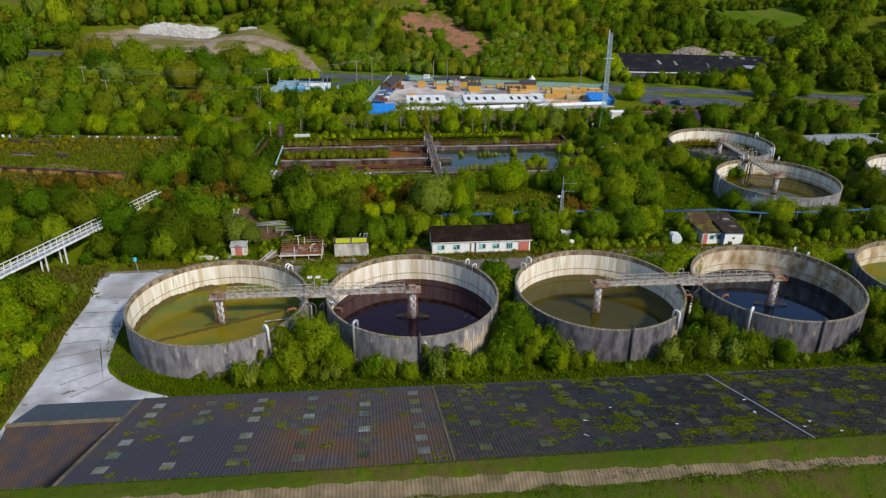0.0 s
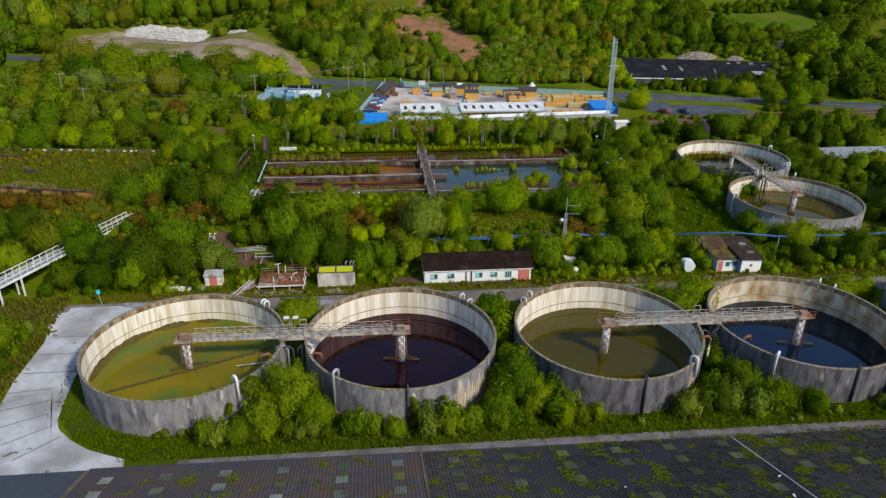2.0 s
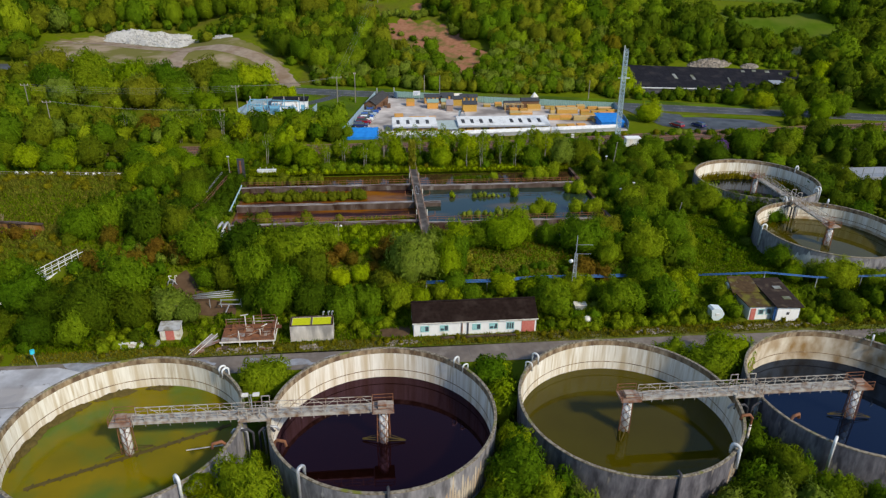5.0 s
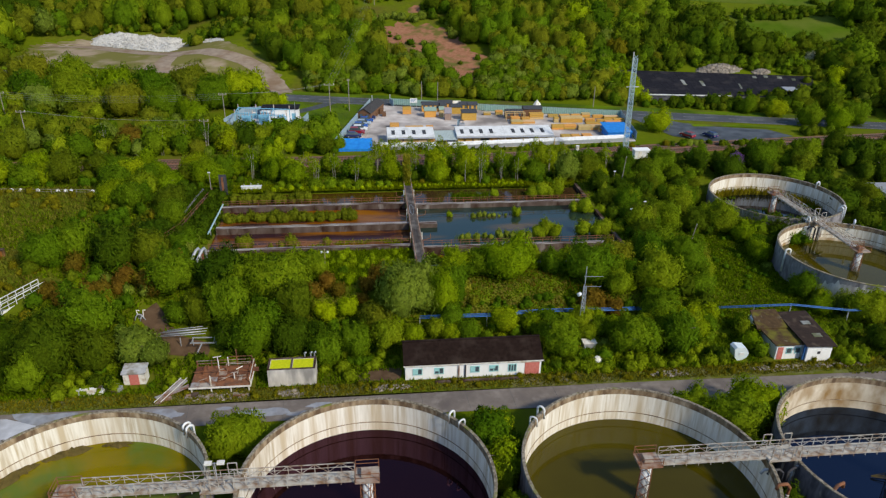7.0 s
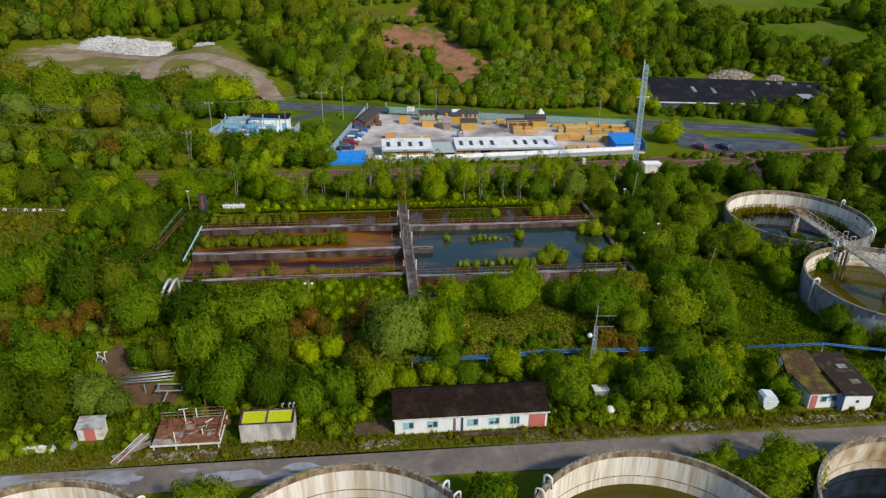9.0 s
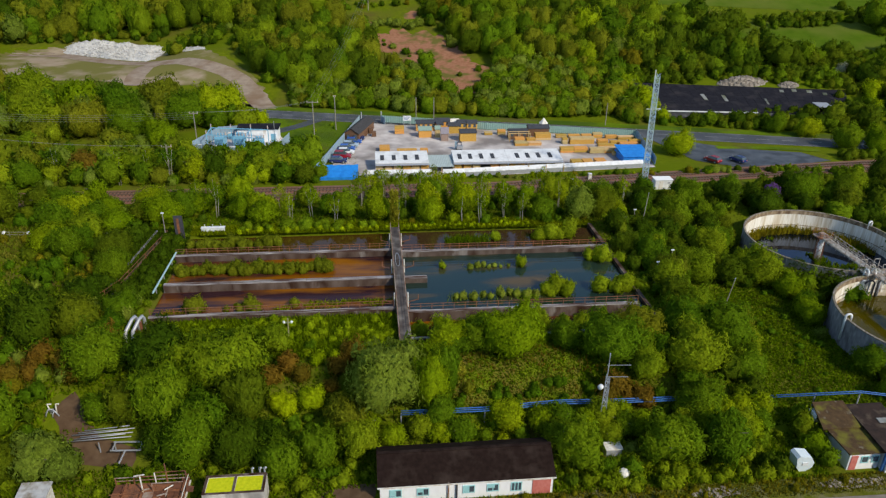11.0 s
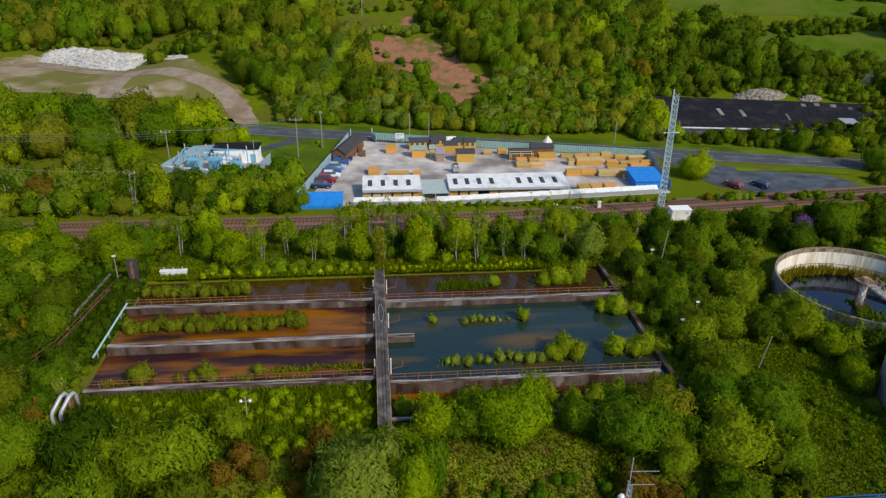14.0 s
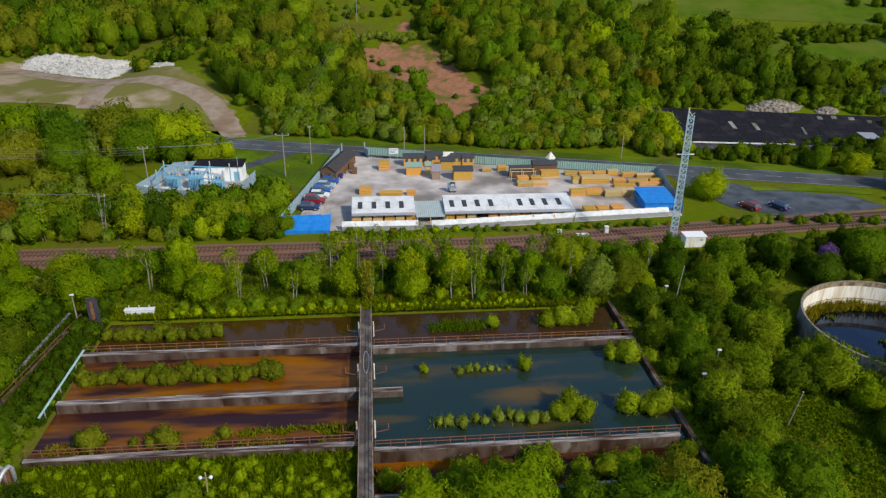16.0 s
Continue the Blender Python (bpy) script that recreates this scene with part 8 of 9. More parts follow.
placed([(88.5, 226.5, 0.95), (-57.5, 266.0, 0.85)], "willow", [LEAF_BRIGHT])
placed([(-6.0, 224.0, 0.8), (0.0, 214.0, 0.5), (-9.0, 219.0, 0.7), (79.0, 137.0, 0.6), (78.5, 150.5, 0.6), (135.5, 229.0, 1.0), (131.0, 240.5, 0.8), (124.5, 245.0, 0.75), (142.0, 226.0, 1.0), (150.0, 230.0, 1.1)], "willow", [LEAF_BRIGHT, LEAF_GREEN])
placed([(93.4, 259.5, 1.9), (93.8, 264.0, 2.3), (94.6, 269.0, 2.2), (96.5, 257.0, 1.5), (161.5, 259.0, 1.8), (164.5, 264.0, 2.0), (160.5, 254.0, 1.4)], "bush", [LEAF_LIME])
placed([(62.5, 120.2, 1.0), (62.2, 122.2, 1.25), (62.4, 124.6, 1.4), (63.2, 127.4, 1.0), (66.5, 128.0, 1.1), (74.0, 121.0, 0.7), (74.2, 124.0, 1.0)], "bush", [LEAF_GREEN, LEAF_BRIGHT])
placed([(164.0, 279.5, 1.5)], "bush", [LEAF_WHITE])
placed([(-25.2, 125.2, 0.95), (-22.6, 124.6, 0.7), (50.0, 182.5, 1.0)], "tree", [LEAF_GREY])
placed([(12.6, 132.0, 1.22)], "willow", [LEAF_GREY], 1.12)
placed([(17.6, 131.6, 0.62), (19.6, 133.4, 0.55)], "willow", [LEAF_BRIGHT, LEAF_GREEN], 1.9)
placed([(0.4, 123.6, 0.66), (4.6, 124.8, 0.62), (-4.4, 125.4, 0.72), (-9.6, 126.0, 0.85), (-13.4, 131.5, 1.0), (-4.2, 131.4, 0.8)], "willow", [LEAF_GREEN, LEAF_GREEN, LEAF_DARK], 1.25)
placed([(-27.4, 120.0, 0.7), (-26.6, 119.4, 0.5), (-29.5, 120.4, 0.8), (-22.2, 119.8, 0.35)], "bush", [LEAF_DARK, LEAF_GREEN])
placed([(37.2, 119.0, 0.75), (39.3, 119.1, 0.7), (36.6, 121.0, 0.9), (38.0, 121.6, 0.65), (39.4, 121.8, 0.8)], "bush", [LEAF_GREEN])
placed([(0.3, 131.4, 0.44), (3.5, 132.0, 0.45)], "willow", [LEAF_LIME])
placed([(3.8, 138.6, 0.75), (6.0, 139.3, 0.6)], "bush", [LEAF_LIME])
placed([(21.3, 135.6, 0.9), (22.5, 133.0, 0.6)], "bush", [LEAF_YELLOW])
placed([(0.3, 137.6, 1.2), (2.0, 136.0, 0.9), (6.6, 137.0, 1.0), (8.5, 139.5, 1.2), (-1.6, 135.6, 1.1), (5.6, 134.2, 0.7), (39.6, 130.6, 1.1), (42.2, 131.2, 1.0), (-27, 139, 1.2), (-31, 142, 1.2), (-36, 133.5, 1.1), (-33, 137.5, 1.2), (-31, 138.5, 1.0), (-38.5, 136, 1.0), (-41, 138, 1.1), (-25.5, 137.5, 0.9), (-60, 147, 1.2), (-64, 149, 1.3), (-68, 148, 1.2), (-57, 150, 1.0), (41.0, 131.5, 1.4), (-35, 137, 1.3), (44, 130, 1.2), (-24, 146, 1.2), (-40, 146, 1.3)], "bush", [LEAF_BROWN])
placed([(95.5, 194.0, 1.5)], "bush", [LEAF_PURPLE])
scatter(30, (12, 124.6, 58, 127.6), ["tree", "tree", "bush"], [LEAF_GREEN, LEAF_BRIGHT], 0.5, 0.72, 2.4, 30)
# growth that hides the feet of the two overgrown tanks
placed([(92.1 + 15.0 * math.cos(radians(a)), 170.6 + 15.0 * math.sin(radians(a)), q) for a, q in ((188, 1.5), (201, 1.0), (219, 1.5), (231, 1.7), (243, 1.6), (254, 1.7), (264, 1.2))], "bush", [LEAF_GREEN, LEAF_DARK, LEAF_GREEN])
placed([(76.5, 166.5, 0.75), (79.5, 158.5, 0.62), (79.8, 153.6, 0.5), (84.0, 127.6, 0.85), (78.6, 131.0, 0.5), (90.5, 127.0, 0.55)], "willow", [LEAF_GREEN, LEAF_BRIGHT, LEAF_GREEN])
placed([(92.3 + 14.9 * math.cos(radians(a)), 142.9 + 14.9 * math.sin(radians(a)), q) for a, q in ((150, 1.0), (168, 0.7), (204, 0.9), (216, 1.2), (228, 1.3), (250, 1.2), (262, 1.5), (274, 1.3), (286, 1.4))], "bush", [LEAF_GREEN, LEAF_GREY, LEAF_DARK])
# shrubs round the tanks
placed([(20.2, 104.6, 0.95), (21.0, 100.0, 0.85), (21.2, 93.5, 0.6)], "tree", [LEAF_GREEN, LEAF_BRIGHT])
scatter(80, (-20, 80.6, 100, 84.5), ["bush"], [LEAF_GREEN, LEAF_DARK, LEAF_GREEN, LEAF_GREY, LEAF_GREEN], 0.6, 1.5, 1.15, 21, 0.8, 1.1)
scatter(14, (-14, 84, -3, 92), ["bush"], [LEAF_GREEN, LEAF_GREEN, LEAF_BRIGHT], 0.9, 1.5, 1.5, 22, 0.6, 1.2)
scatter(14, (15, 84, 27, 104), ["bush"], [LEAF_GREEN, LEAF_GREEN, LEAF_DARK], 0.9, 1.6, 1.5, 23, 0.6, 1.2)
scatter(14, (45, 84, 56, 104), ["bush"], [LEAF_DARK, LEAF_GREEN, LEAF_DARK], 0.9, 1.4, 1.5, 24, 0.6, 1.3)
scatter(22, (72, 76, 130, 84), ["bush"], [LEAF_DARK, LEAF_GREEN, LEAF_DARK], 0.9, 1.5, 2.2, 25, 1.0)
placed([(-9.0, 106.6, 0.88), (46.6, 107.4, 0.78), (53.8, 106.4, 0.9), (50.4, 104.4, 0.9), (56.5, 108.0, 0.55), (20.9, 105.6, 0.72), (79.8, 99.5, 0.65), (78.6, 106.5, 0.8), (83.5, 107.5, 0.7)], "willow", [LEAF_GREEN, LEAF_GREEN, LEAF_BRIGHT])
placed([(-8.3, 85.8, 0.88), (-11.6, 82.6, 0.6), (-5.0, 83.0, 0.58), (20.4, 86.4, 0.8), (22.6, 84.0, 0.62), (17.8, 82.8, 0.5), (21.0, 90.5, 0.6), (-14.5, 80.8, 0.4), (4.4, 80.4, 0.36), (11.0, 80.3, 0.36), (25.6, 80.8, 0.4)], "willow", [LEAF_GREEN, LEAF_GREEN, LEAF_BRIGHT, LEAF_GREEN], 1.25)
placed([(50.6, 84.4, 0.6), (54.4, 81.8, 0.5), (47.0, 82.2, 0.45), (59.0, 80.2, 0.42), (80.0, 84.0, 0.8), (80.2, 91.0, 0.6), (74.0, 81.5, 0.55), (86.0, 81.0, 0.6)], "willow", [LEAF_DARK, LEAF_GREEN], 1.3)
# belts of wood
scatter(36, (-28, 123, 6, 143), ["willow", "willow", "tree", "bush"], [LEAF_GREEN, LEAF_GREEN, LEAF_DARK], 0.55, 0.95, 3.7, 31)
scatter(38, (6, 123, 60, 143), ["willow", "willow", "tree", "bush"], [LEAF_GREEN, LEAF_GREEN, LEAF_BRIGHT, LEAF_GREEN], 0.55, 0.9, 3.7, 39)
scatter(48, (-95, 117, -27, 152), ["willow", "willow", "tree"], [LEAF_DARK, LEAF_DARK, LEAF_GREEN], 0.7, 1.15, 4.6, 32)
scatter(32, (-100, 172, -24, 200), ["willow", "tree"], GREENS, 0.7, 1.15, 4.6, 33)
scatter(55, (-24, 181.5, 66, 199), ["tree", "birch", "birch", "tree", "willow"], [LEAF_BRIGHT, LEAF_GREEN, LEAF_BRIGHT], 0.6, 0.95, 3.5, 34)
# Mostly dark leaves in these two belts: dimmer light eastward is put into the tone.
scatter(40, (53, 126, 80, 199), ["willow", "tree", "tree"], [LEAF_GREEN, LEAF_DARK, LEAF_DARK], 0.55, 0.85, 3.9, 35)
scatter(40, (80, 110, 140, 200), ["willow", "tree", "tree"], [LEAF_GREEN, LEAF_DARK, LEAF_DARK], 0.6, 1.05, 4.2, 36)
scatter(30, (-60, 70, -46, 120), ["tree", "bush", "bush"], GREENS, 0.6, 1.1, 3.2, 37)
scatter(22, (-60, 210.5, -2, 219), ["tree", "birch", "bush"], GREENS + [LEAF_BROWN], 0.7, 1.1, 3.6, 38)
placed([(10.5, 196.5, 0.95), (13.5, 198, 1.0), (17.5, 197, 0.95), (21, 196, 1.0), (24.5, 197.5, 0.95), (28, 198, 0.9)], "birch", [LEAF_BRIGHT])

# ---- far woods, hedges and ground cover ----
def low_crown(kind, var, keep, around, up):
    tri, soft, whole = SHAPES[(kind, var)][0]
    idx = rng.permutation(len(tri))[:keep]
    c = tri[idx].mean(axis=1, keepdims=True)
    return c + (tri[idx] - c) * math.sqrt(len(tri) / keep) * 0.78, soft[idx], crown_core(*whole, around, up, 0.88)


LOW = {(k, n): low_crown("willow", n, m, 16, 9) for n in range(4) for k, m in (("oak", 640), ("dome", 330))}
LOW |= {("shrub", n): low_crown("bush", n, 380, 12, 7) for n in range(4)}
LOW |= {(k, n): low_crown(k, n, 260 if k != "bush" else 110, 10 if k == "bush" else 12, 5 if k == "bush" else 7) for k in ("tree", "bush") for n in range(4)}


def wood(name, spots, material, label):
    """Many trees of one wood joined; spots are (kind, x, y, scale, stretch)."""
    out, soft, cv, cn, cf = [], [], [], [], []
    for kind, x, y, s, sz, *foot_z in spots:
        if kind == "poplar":
            kind, s, sz = "tree", s * 1.12, sz * 1.55
        if kind == "oak":
            s, sz = s * 1.05, sz * 1.28
        v, q, (ov, on, of) = LOW[(kind, int(rng.integers(4)))]
        a = rng.uniform(0, 6.28)
        rot = np.array([[math.cos(a), -math.sin(a), 0], [math.sin(a), math.cos(a), 0], [0, 0, 1]])
        grow, foot = np.array([s, s, s * sz]), np.array([x, y, foot_z[0] if foot_z else height(x, y) - 0.1])
        out.append(v @ rot.T * grow + foot)
        soft.append(q @ rot.T)
        cf.append(of + sum(map(len, cv)))
        cv.append(ov @ rot.T * grow + foot)
        cn.append(on @ rot.T)
    ob = new(name, blades_mesh(name, np.concatenate(out), material, np.concatenate(soft), tuple(map(np.concatenate, (cv, cn, cf)))))
    return tagged(ob, label, "woodland", "", "stuff")


def spread(n, box, kinds, lo, hi, gap, seed, keep=lambda x, y: True):
    r = random.Random(seed)
    out, tries = [], 0
    while len(out) < n and tries < n * 30:
        tries += 1
        x, y = r.uniform(box[0], box[2]), r.uniform(box[1], box[3])
        if not keep(x, y) or not clear(x, y, 1.0) or (x > 90 and y > 290 and in_field(x, y)):
            continue
        if any(abs(x - q[1]) < gap and abs(y - q[2]) < gap for q in out):
            continue
        out.append((r.choice(kinds), x, y, r.uniform(lo, hi), r.uniform(0.85, 1.2)))
    return out


def inside(x, y, edge):
    hit = False
    for (ax, ay), (bx, by) in zip(edge, edge[1:] + edge[:1]):
        if (ay > y) != (by > y) and x < ax + (y - ay) / (by - ay) * (bx - ax):
            hit = not hit
    return hit


def near_edge(x, y, edge, m):
    return any(inside(x + dx, y + dy, edge) for dx, dy in ((0, 0), (m, 0), (-m, 0), (0, m), (0, -2.5 * m)))


def in_scar(x, y):
    return near_edge(x, y, SCAR_EDGE, 2.5) or (0 < x < 32 and 342 < y < 364) or (30 < x < 50 and 276 < y < 290)


def in_sand(x, y):
    return near_edge(x, y, SAND_EDGE, 3.0) or (-112 < x < -55 and 340 < y < 368)


STRIP = [(143, 314), (152, 304), (179, 294), (196, 300), (194, 318), (155, 326)]
TOP = [(96, 362), (128, 351), (149, 339), (204, 330), (230, 345), (190, 380), (120, 400), (80, 400)]


def in_field(x, y):
    return inside(x, y, STRIP) or inside(x, y, TOP)


MIX = []
def below_wood(x, y):
    return y < 301 - 0.12 * (x - 60)


BELT = spread(60, (-40, 232, 190, 300), ["bush"], 1.2, 1.9, 2.6, 41, lambda x, y: 10.5 < y - road_y(x) < 26 and not 90 < x < 152)
BELT += spread(210, (-14, 258, 126, 304), ["dome"], 0.5, 0.82, 3.1, 85, lambda x, y: y - road_y(x) > 10.5 and below_wood(x, y) and not near_edge(x, y, SCAR_EDGE, 1.0) and (x < 91 or y > 287 - (x - 95) * 0.2))
BIG = []
BIG += spread(62, (-34, 286, 12, 345), ["oak"], 0.75, 1.1, 4.6, 42, lambda x, y: not in_scar(x, y) and not in_sand(x, y) and y - road_y(x) > 22)
BIG += spread(110, (44, 292, 124, 356), ["oak"], 0.8, 1.1, 4.7, 43, lambda x, y: not in_scar(x, y) and not below_wood(x, y) and x < 106 + 0.35 * (y - 297))
BIG += spread(84, (-108, 352, -8, 400), ["oak"], 0.95, 1.3, 5.6, 44, lambda x, y: y > 367 + 0.06 * (x + 100) or (x > -45 and y > 336 - 0.4 * (x + 45)))
MIX += spread(40, (100, 282, 175, 305), ["tree", "poplar"], 0.8, 1.1, 3.6, 45, lambda x, y: y > 287 - (x - 95) * 0.2)
MIX += spread(45, (-120, 252, -22, 276), ["dome", "tree"], 0.9, 1.3, 4.4, 46, lambda x, y: not in_sand(x, y) and y - road_y(x) < -10)
MIX += spread(190, (-140, 207, -8, 264), ["dome", "bush", "dome", "tree"], 0.6, 1.0, 3.0, 47, lambda x, y: not (-64 < x and y > 232) and abs(y - road_y(x)) > 12)
MIX += spread(60, (130, 295, 260, 350), ["bush", "tree"], 1.1, 1.6, 4.0, 48, lambda x, y: abs(y - 326 + (x - 130) * 0.12) < 9)
MIX += spread(70, (-10, 385, 260, 470), ["tree", "poplar"], 1.2, 1.8, 6.0, 49)
MIX += spread(30, (36, 345, 62, 390), ["tree", "bush"], 1.1, 1.6, 4.5, 50)
MIX += spread(90, (126, 190, 230, 260), ["tree", "bush"], 0.8, 1.2, 3.6, 51, lambda x, y: abs(y - road_y(x)) > 12)
MIX += spread(30, (-210, 270, -125, 370), ["tree", "poplar"], 1.2, 1.8, 6.0, 52)
MIX += spread(60, (-190, 100, -95, 260), ["tree", "bush"], 1.0, 1.5, 5.0, 53)
MIX += spread(70, (104, 158, 142, 202), ["dome", "tree", "bush"], 0.5, 0.8, 2.8, 87)
MIX += spread(60, (140, 90, 240, 200), ["tree", "bush"], 1.0, 1.4, 5.0, 54)
MIX += spread(420, (-45, 119, 80, 200), ["bush"], 0.45, 0.95, 1.9, 55, lambda x, y: not (-20 < x < 14 and y > 139))
WEST = spread(240, (-100, 117, -28, 200), ["bush"], 0.6, 1.1, 2.3, 56)
MIX += spread(220, (56, 116, 140, 202), ["bush"], 0.6, 1.2, 2.3, 57)
MIX += spread(120, (-60, 64, -47, 118), ["bush"], 0.7, 1.3, 1.8, 58)
MIX += spread(160, (78, 199, 140, 260), ["bush"], 0.7, 1.2, 2.0, 59, lambda x, y: abs(y - road_y(x)) > 9)
MIX += spread(90, (-130, 258, -18, 288), ["bush", "dome"], 0.6, 0.9, 2.6, 64, lambda x, y: not in_sand(x, y) and y - road_y(x) > 9)
MIX += spread(60, (-40, 210.5, 0, 226), ["bush"], 0.8, 1.2, 2.0, 65, lambda x, y: x < -2)
MIX += spread(80, (84, 246, 180, 300), ["bush", "tree"], 0.8, 1.2, 2.6, 67, lambda x, y: y - road_y(x) > 10 and (x < 92 or y > 286 - 0.2 * (x - 95)))
MIX += spread(26, (98, 226, 152, 250), ["bush"], 0.5, 0.8, 2.0, 70, lambda x, y: 10.5 < y - road_y(x) < 13.5)
MIX += spread(130, (110, 290, 260, 345), ["bush", "tree"], 0.9, 1.3, 2.8, 68, lambda x, y: abs(y - 308 + (x - 130) * 0.15) > 8)
MIX += spread(120, (-60, 320, 60, 366), ["bush"], 0.9, 1.4, 2.6, 66, lambda x, y: not in_scar(x, y) and not in_sand(x, y))
BELT += spread(130, (44, 256, 122, 300), ["bush"], 1.3, 2.0, 2.7, 72, lambda x, y: y - road_y(x) > 10 and not in_scar(x, y) and (x < 92 or y < road_y(x) + 12.5))
MIX += spread(110, (88, 280, 200, 330), ["bush", "bush", "tree"], 1.3, 1.9, 3.2, 73, lambda x, y: y > 287 - (x - 95) * 0.2)
BELT += spread(60, (-30, 270, 12, 300), ["bush"], 1.2, 1.7, 2.6, 74, lambda x, y: y - road_y(x) > 9 and not in_sand(x, y))
MIX += spread(60, (160, 200, 240, 330), ["tree", "bush"], 1.2, 1.7, 4.0, 75, lambda x, y: abs(y - road_y(x)) > 10)
MIX += spread(110, (-12, 335, 62, 392), ["bush"], 0.5, 1.0, 2.2, 79, lambda x, y: not in_scar(x, y))
MIX += spread(70, (114, 276, 172, 300), ["dome", "tree", "bush"], 0.6, 0.95, 2.9, 88, lambda x, y: y > 283 - 0.2 * (x - 95))
MIX += spread(60, (40, 345, 120, 400), ["dome", "tree"], 0.8, 1.2, 4.0, 86, lambda x, y: y < 372 - 0.2 * x)
MIX += spread(70, (146, 244, 200, 292), ["bush", "tree"], 1.0, 1.5, 2.8, 80, lambda x, y: y - road_y(x) > 9)
MIX += spread(60, (-175, 300, -108, 372), ["bush", "tree"], 1.0, 1.5, 3.4, 81, lambda x, y: not in_sand(x, y))
MIX += spread(50, (-112, 362, -40, 368), ["bush"], 0.8, 1.3, 2.0, 82, lambda x, y: not in_sand(x, y))
MIX += spread(95, (-66, 210.5, -1, 238), ["bush", "bush", "tree"], 0.6, 1.05, 2.4, 83)
yd = random.Random(76)
BLUE = [("bush", yd.uniform(6, 34), yd.uniform(338.5, 345), yd.uniform(0.9, 1.5), 0.9) for _ in range(18)] + [("bush", yd.uniform(40, 56), yd.uniform(318, 345), yd.uniform(0.9, 1.4), 0.9) for _ in range(10)]
MIX += [("bush", 8 + yd.uniform(0, 40), 0.5, yd.uniform(0.5, 1.2), 0.8) for _ in range(13)]
MIX = [(k, x, 336 - (x - 8) * 1.1 + yd.uniform(-7, 7) if y == 0.5 else y, s, q) for k, x, y, s, q in MIX]
MIX += [("bush", yd.uniform(-22, 2), yd.uniform(228, 262), yd.uniform(0.25, 0.6), 0.8) for _ in range(8)]
MIX += [("bush", yd.uniform(152, 176), yd.uniform(252, 286), yd.uniform(0.9, 1.5), 1.0) for _ in range(36)]
for _ in range(90):
    x = yd.uniform(94, 170)
    if not 119 < x < 138 or yd.random() < 0.7:
        MIX.append(("bush", x, 284.5 - (x - 95) * 0.12 + (yd.uniform(-3.5, 6) if not 119 < x < 138 else yd.uniform(1, 6)), yd.uniform(0.9, 1.6), 1.0))
for _ in range(46):
    x = yd.uniform(95, 160)
    MIX.append(("bush", x, 280.8 - (x - 94.6) * 0.207 + yd.uniform(1.2, 4.0) + (3 if 121 < x < 148 else 0), yd.uniform(0.6, 1.1), 0.9))
MIX += [("dome", 98 + 3.6 * k + yd.uniform(-1, 1), 256.0 - 0.16 * (3.6 * k) - yd.uniform(0.5, 4.0), yd.uniform(0.38, 0.62), 1.0) for k in range(15) if k not in (0, 1)]
MIX += [("bush", x, 211.8 + yd.uniform(-0.8, 0.8), yd.uniform(0.35, 0.7), 0.9) for x in range(10, 80, 2)]
MIX += [("bush", yd.uniform(83, 128), 0, yd.uniform(0.5, 0.9), 0.9) for _ in range(40)]
MIX = [(k, x, y if y else 213.2 - (x - 83) * 0.05 + yd.uniform(-1.2, 1.0), s, q) for k, x, y, s, q in MIX]
MIX += [("bush", yd.uniform(-30, -1), yd.uniform(211, 226), yd.uniform(0.7, 1.4), 0.9) for _ in range(60)]


def off_track(spot):
    _, x, y, q, _ = spot
    return not (-34 < x < -12 and 262 < y < 298 and q > 0.4) and all(math.hypot(x - a, y - b) > 6 and math.hypot(x - a, y + 7 - b) > 6 for a, b in HAUL)


def clear_of_pasture(spot):
    _, x, y, q, _ = spot
    return not any(in_field(x + 0.55 * d, y + d) for d in ((0, 5, 10, 14) if q > 0.95 else (0, 4)))


def in_valley(spot):
    return -0.52 * spot[2] - 18 < spot[1] < 0.83 * spot[2] + 18


MIX, BIG, BELT = ([s for s in kind if off_track(s) and clear_of_pasture(s) and in_valley(s)] for kind in (MIX, BIG, BELT))
hedge = random.Random(113)
for _ in range(135):
    x = hedge.uniform(122, 206)
    MIX.append(("bush", x, 318.5 + hedge.uniform(0, 11) - (x - 145) * 0.02, hedge.uniform(0.8, 1.35), 1.0))
for _ in range(180):
    x = hedge.uniform(112, 200)
    low = 310 - (x - 143) * 0.5 if x < 175 else 294 + (x - 175) * 0.1
    MIX.append(("bush", x, low - hedge.uniform(3, 19), hedge.uniform(0.8, 1.5), 1.0))
MIX += [("bush", hedge.uniform(196, 232), hedge.uniform(322, 360), hedge.uniform(0.9, 1.4), 1.0) for _ in range(25)]
MIX += [("bush", -22.0, 271.5, 0.8, 1.0), ("bush", -25.0, 274.0, 0.6, 1.0), ("bush", -12.5, 281, 0.7, 1.0), ("bush", -13.5, 288, 0.8, 1.0)]
random.Random(5).shuffle(MIX)
weeds = random.Random(69)
wood("verge_weeds", [("bush", weeds.uniform(-44, 85), weeds.uniform(116.2, 118.0), weeds.uniform(0.18, 0.4), 1.0) for _ in range(60)], LEAF_OLIVE, "low yellowish weeds along the works road")
for k, (tone, words) in enumerate(((LEAF_GREEN, "fresh green"), (LEAF_SALLOW, "yellowish green"), (LEAF_GREEN, "mid green"), (LEAF_DARK, "dark green"))):
    wood("hill_wood", BIG[k::4], tone, words + " broadleaf wood on the hillside")
back = random.Random(131)
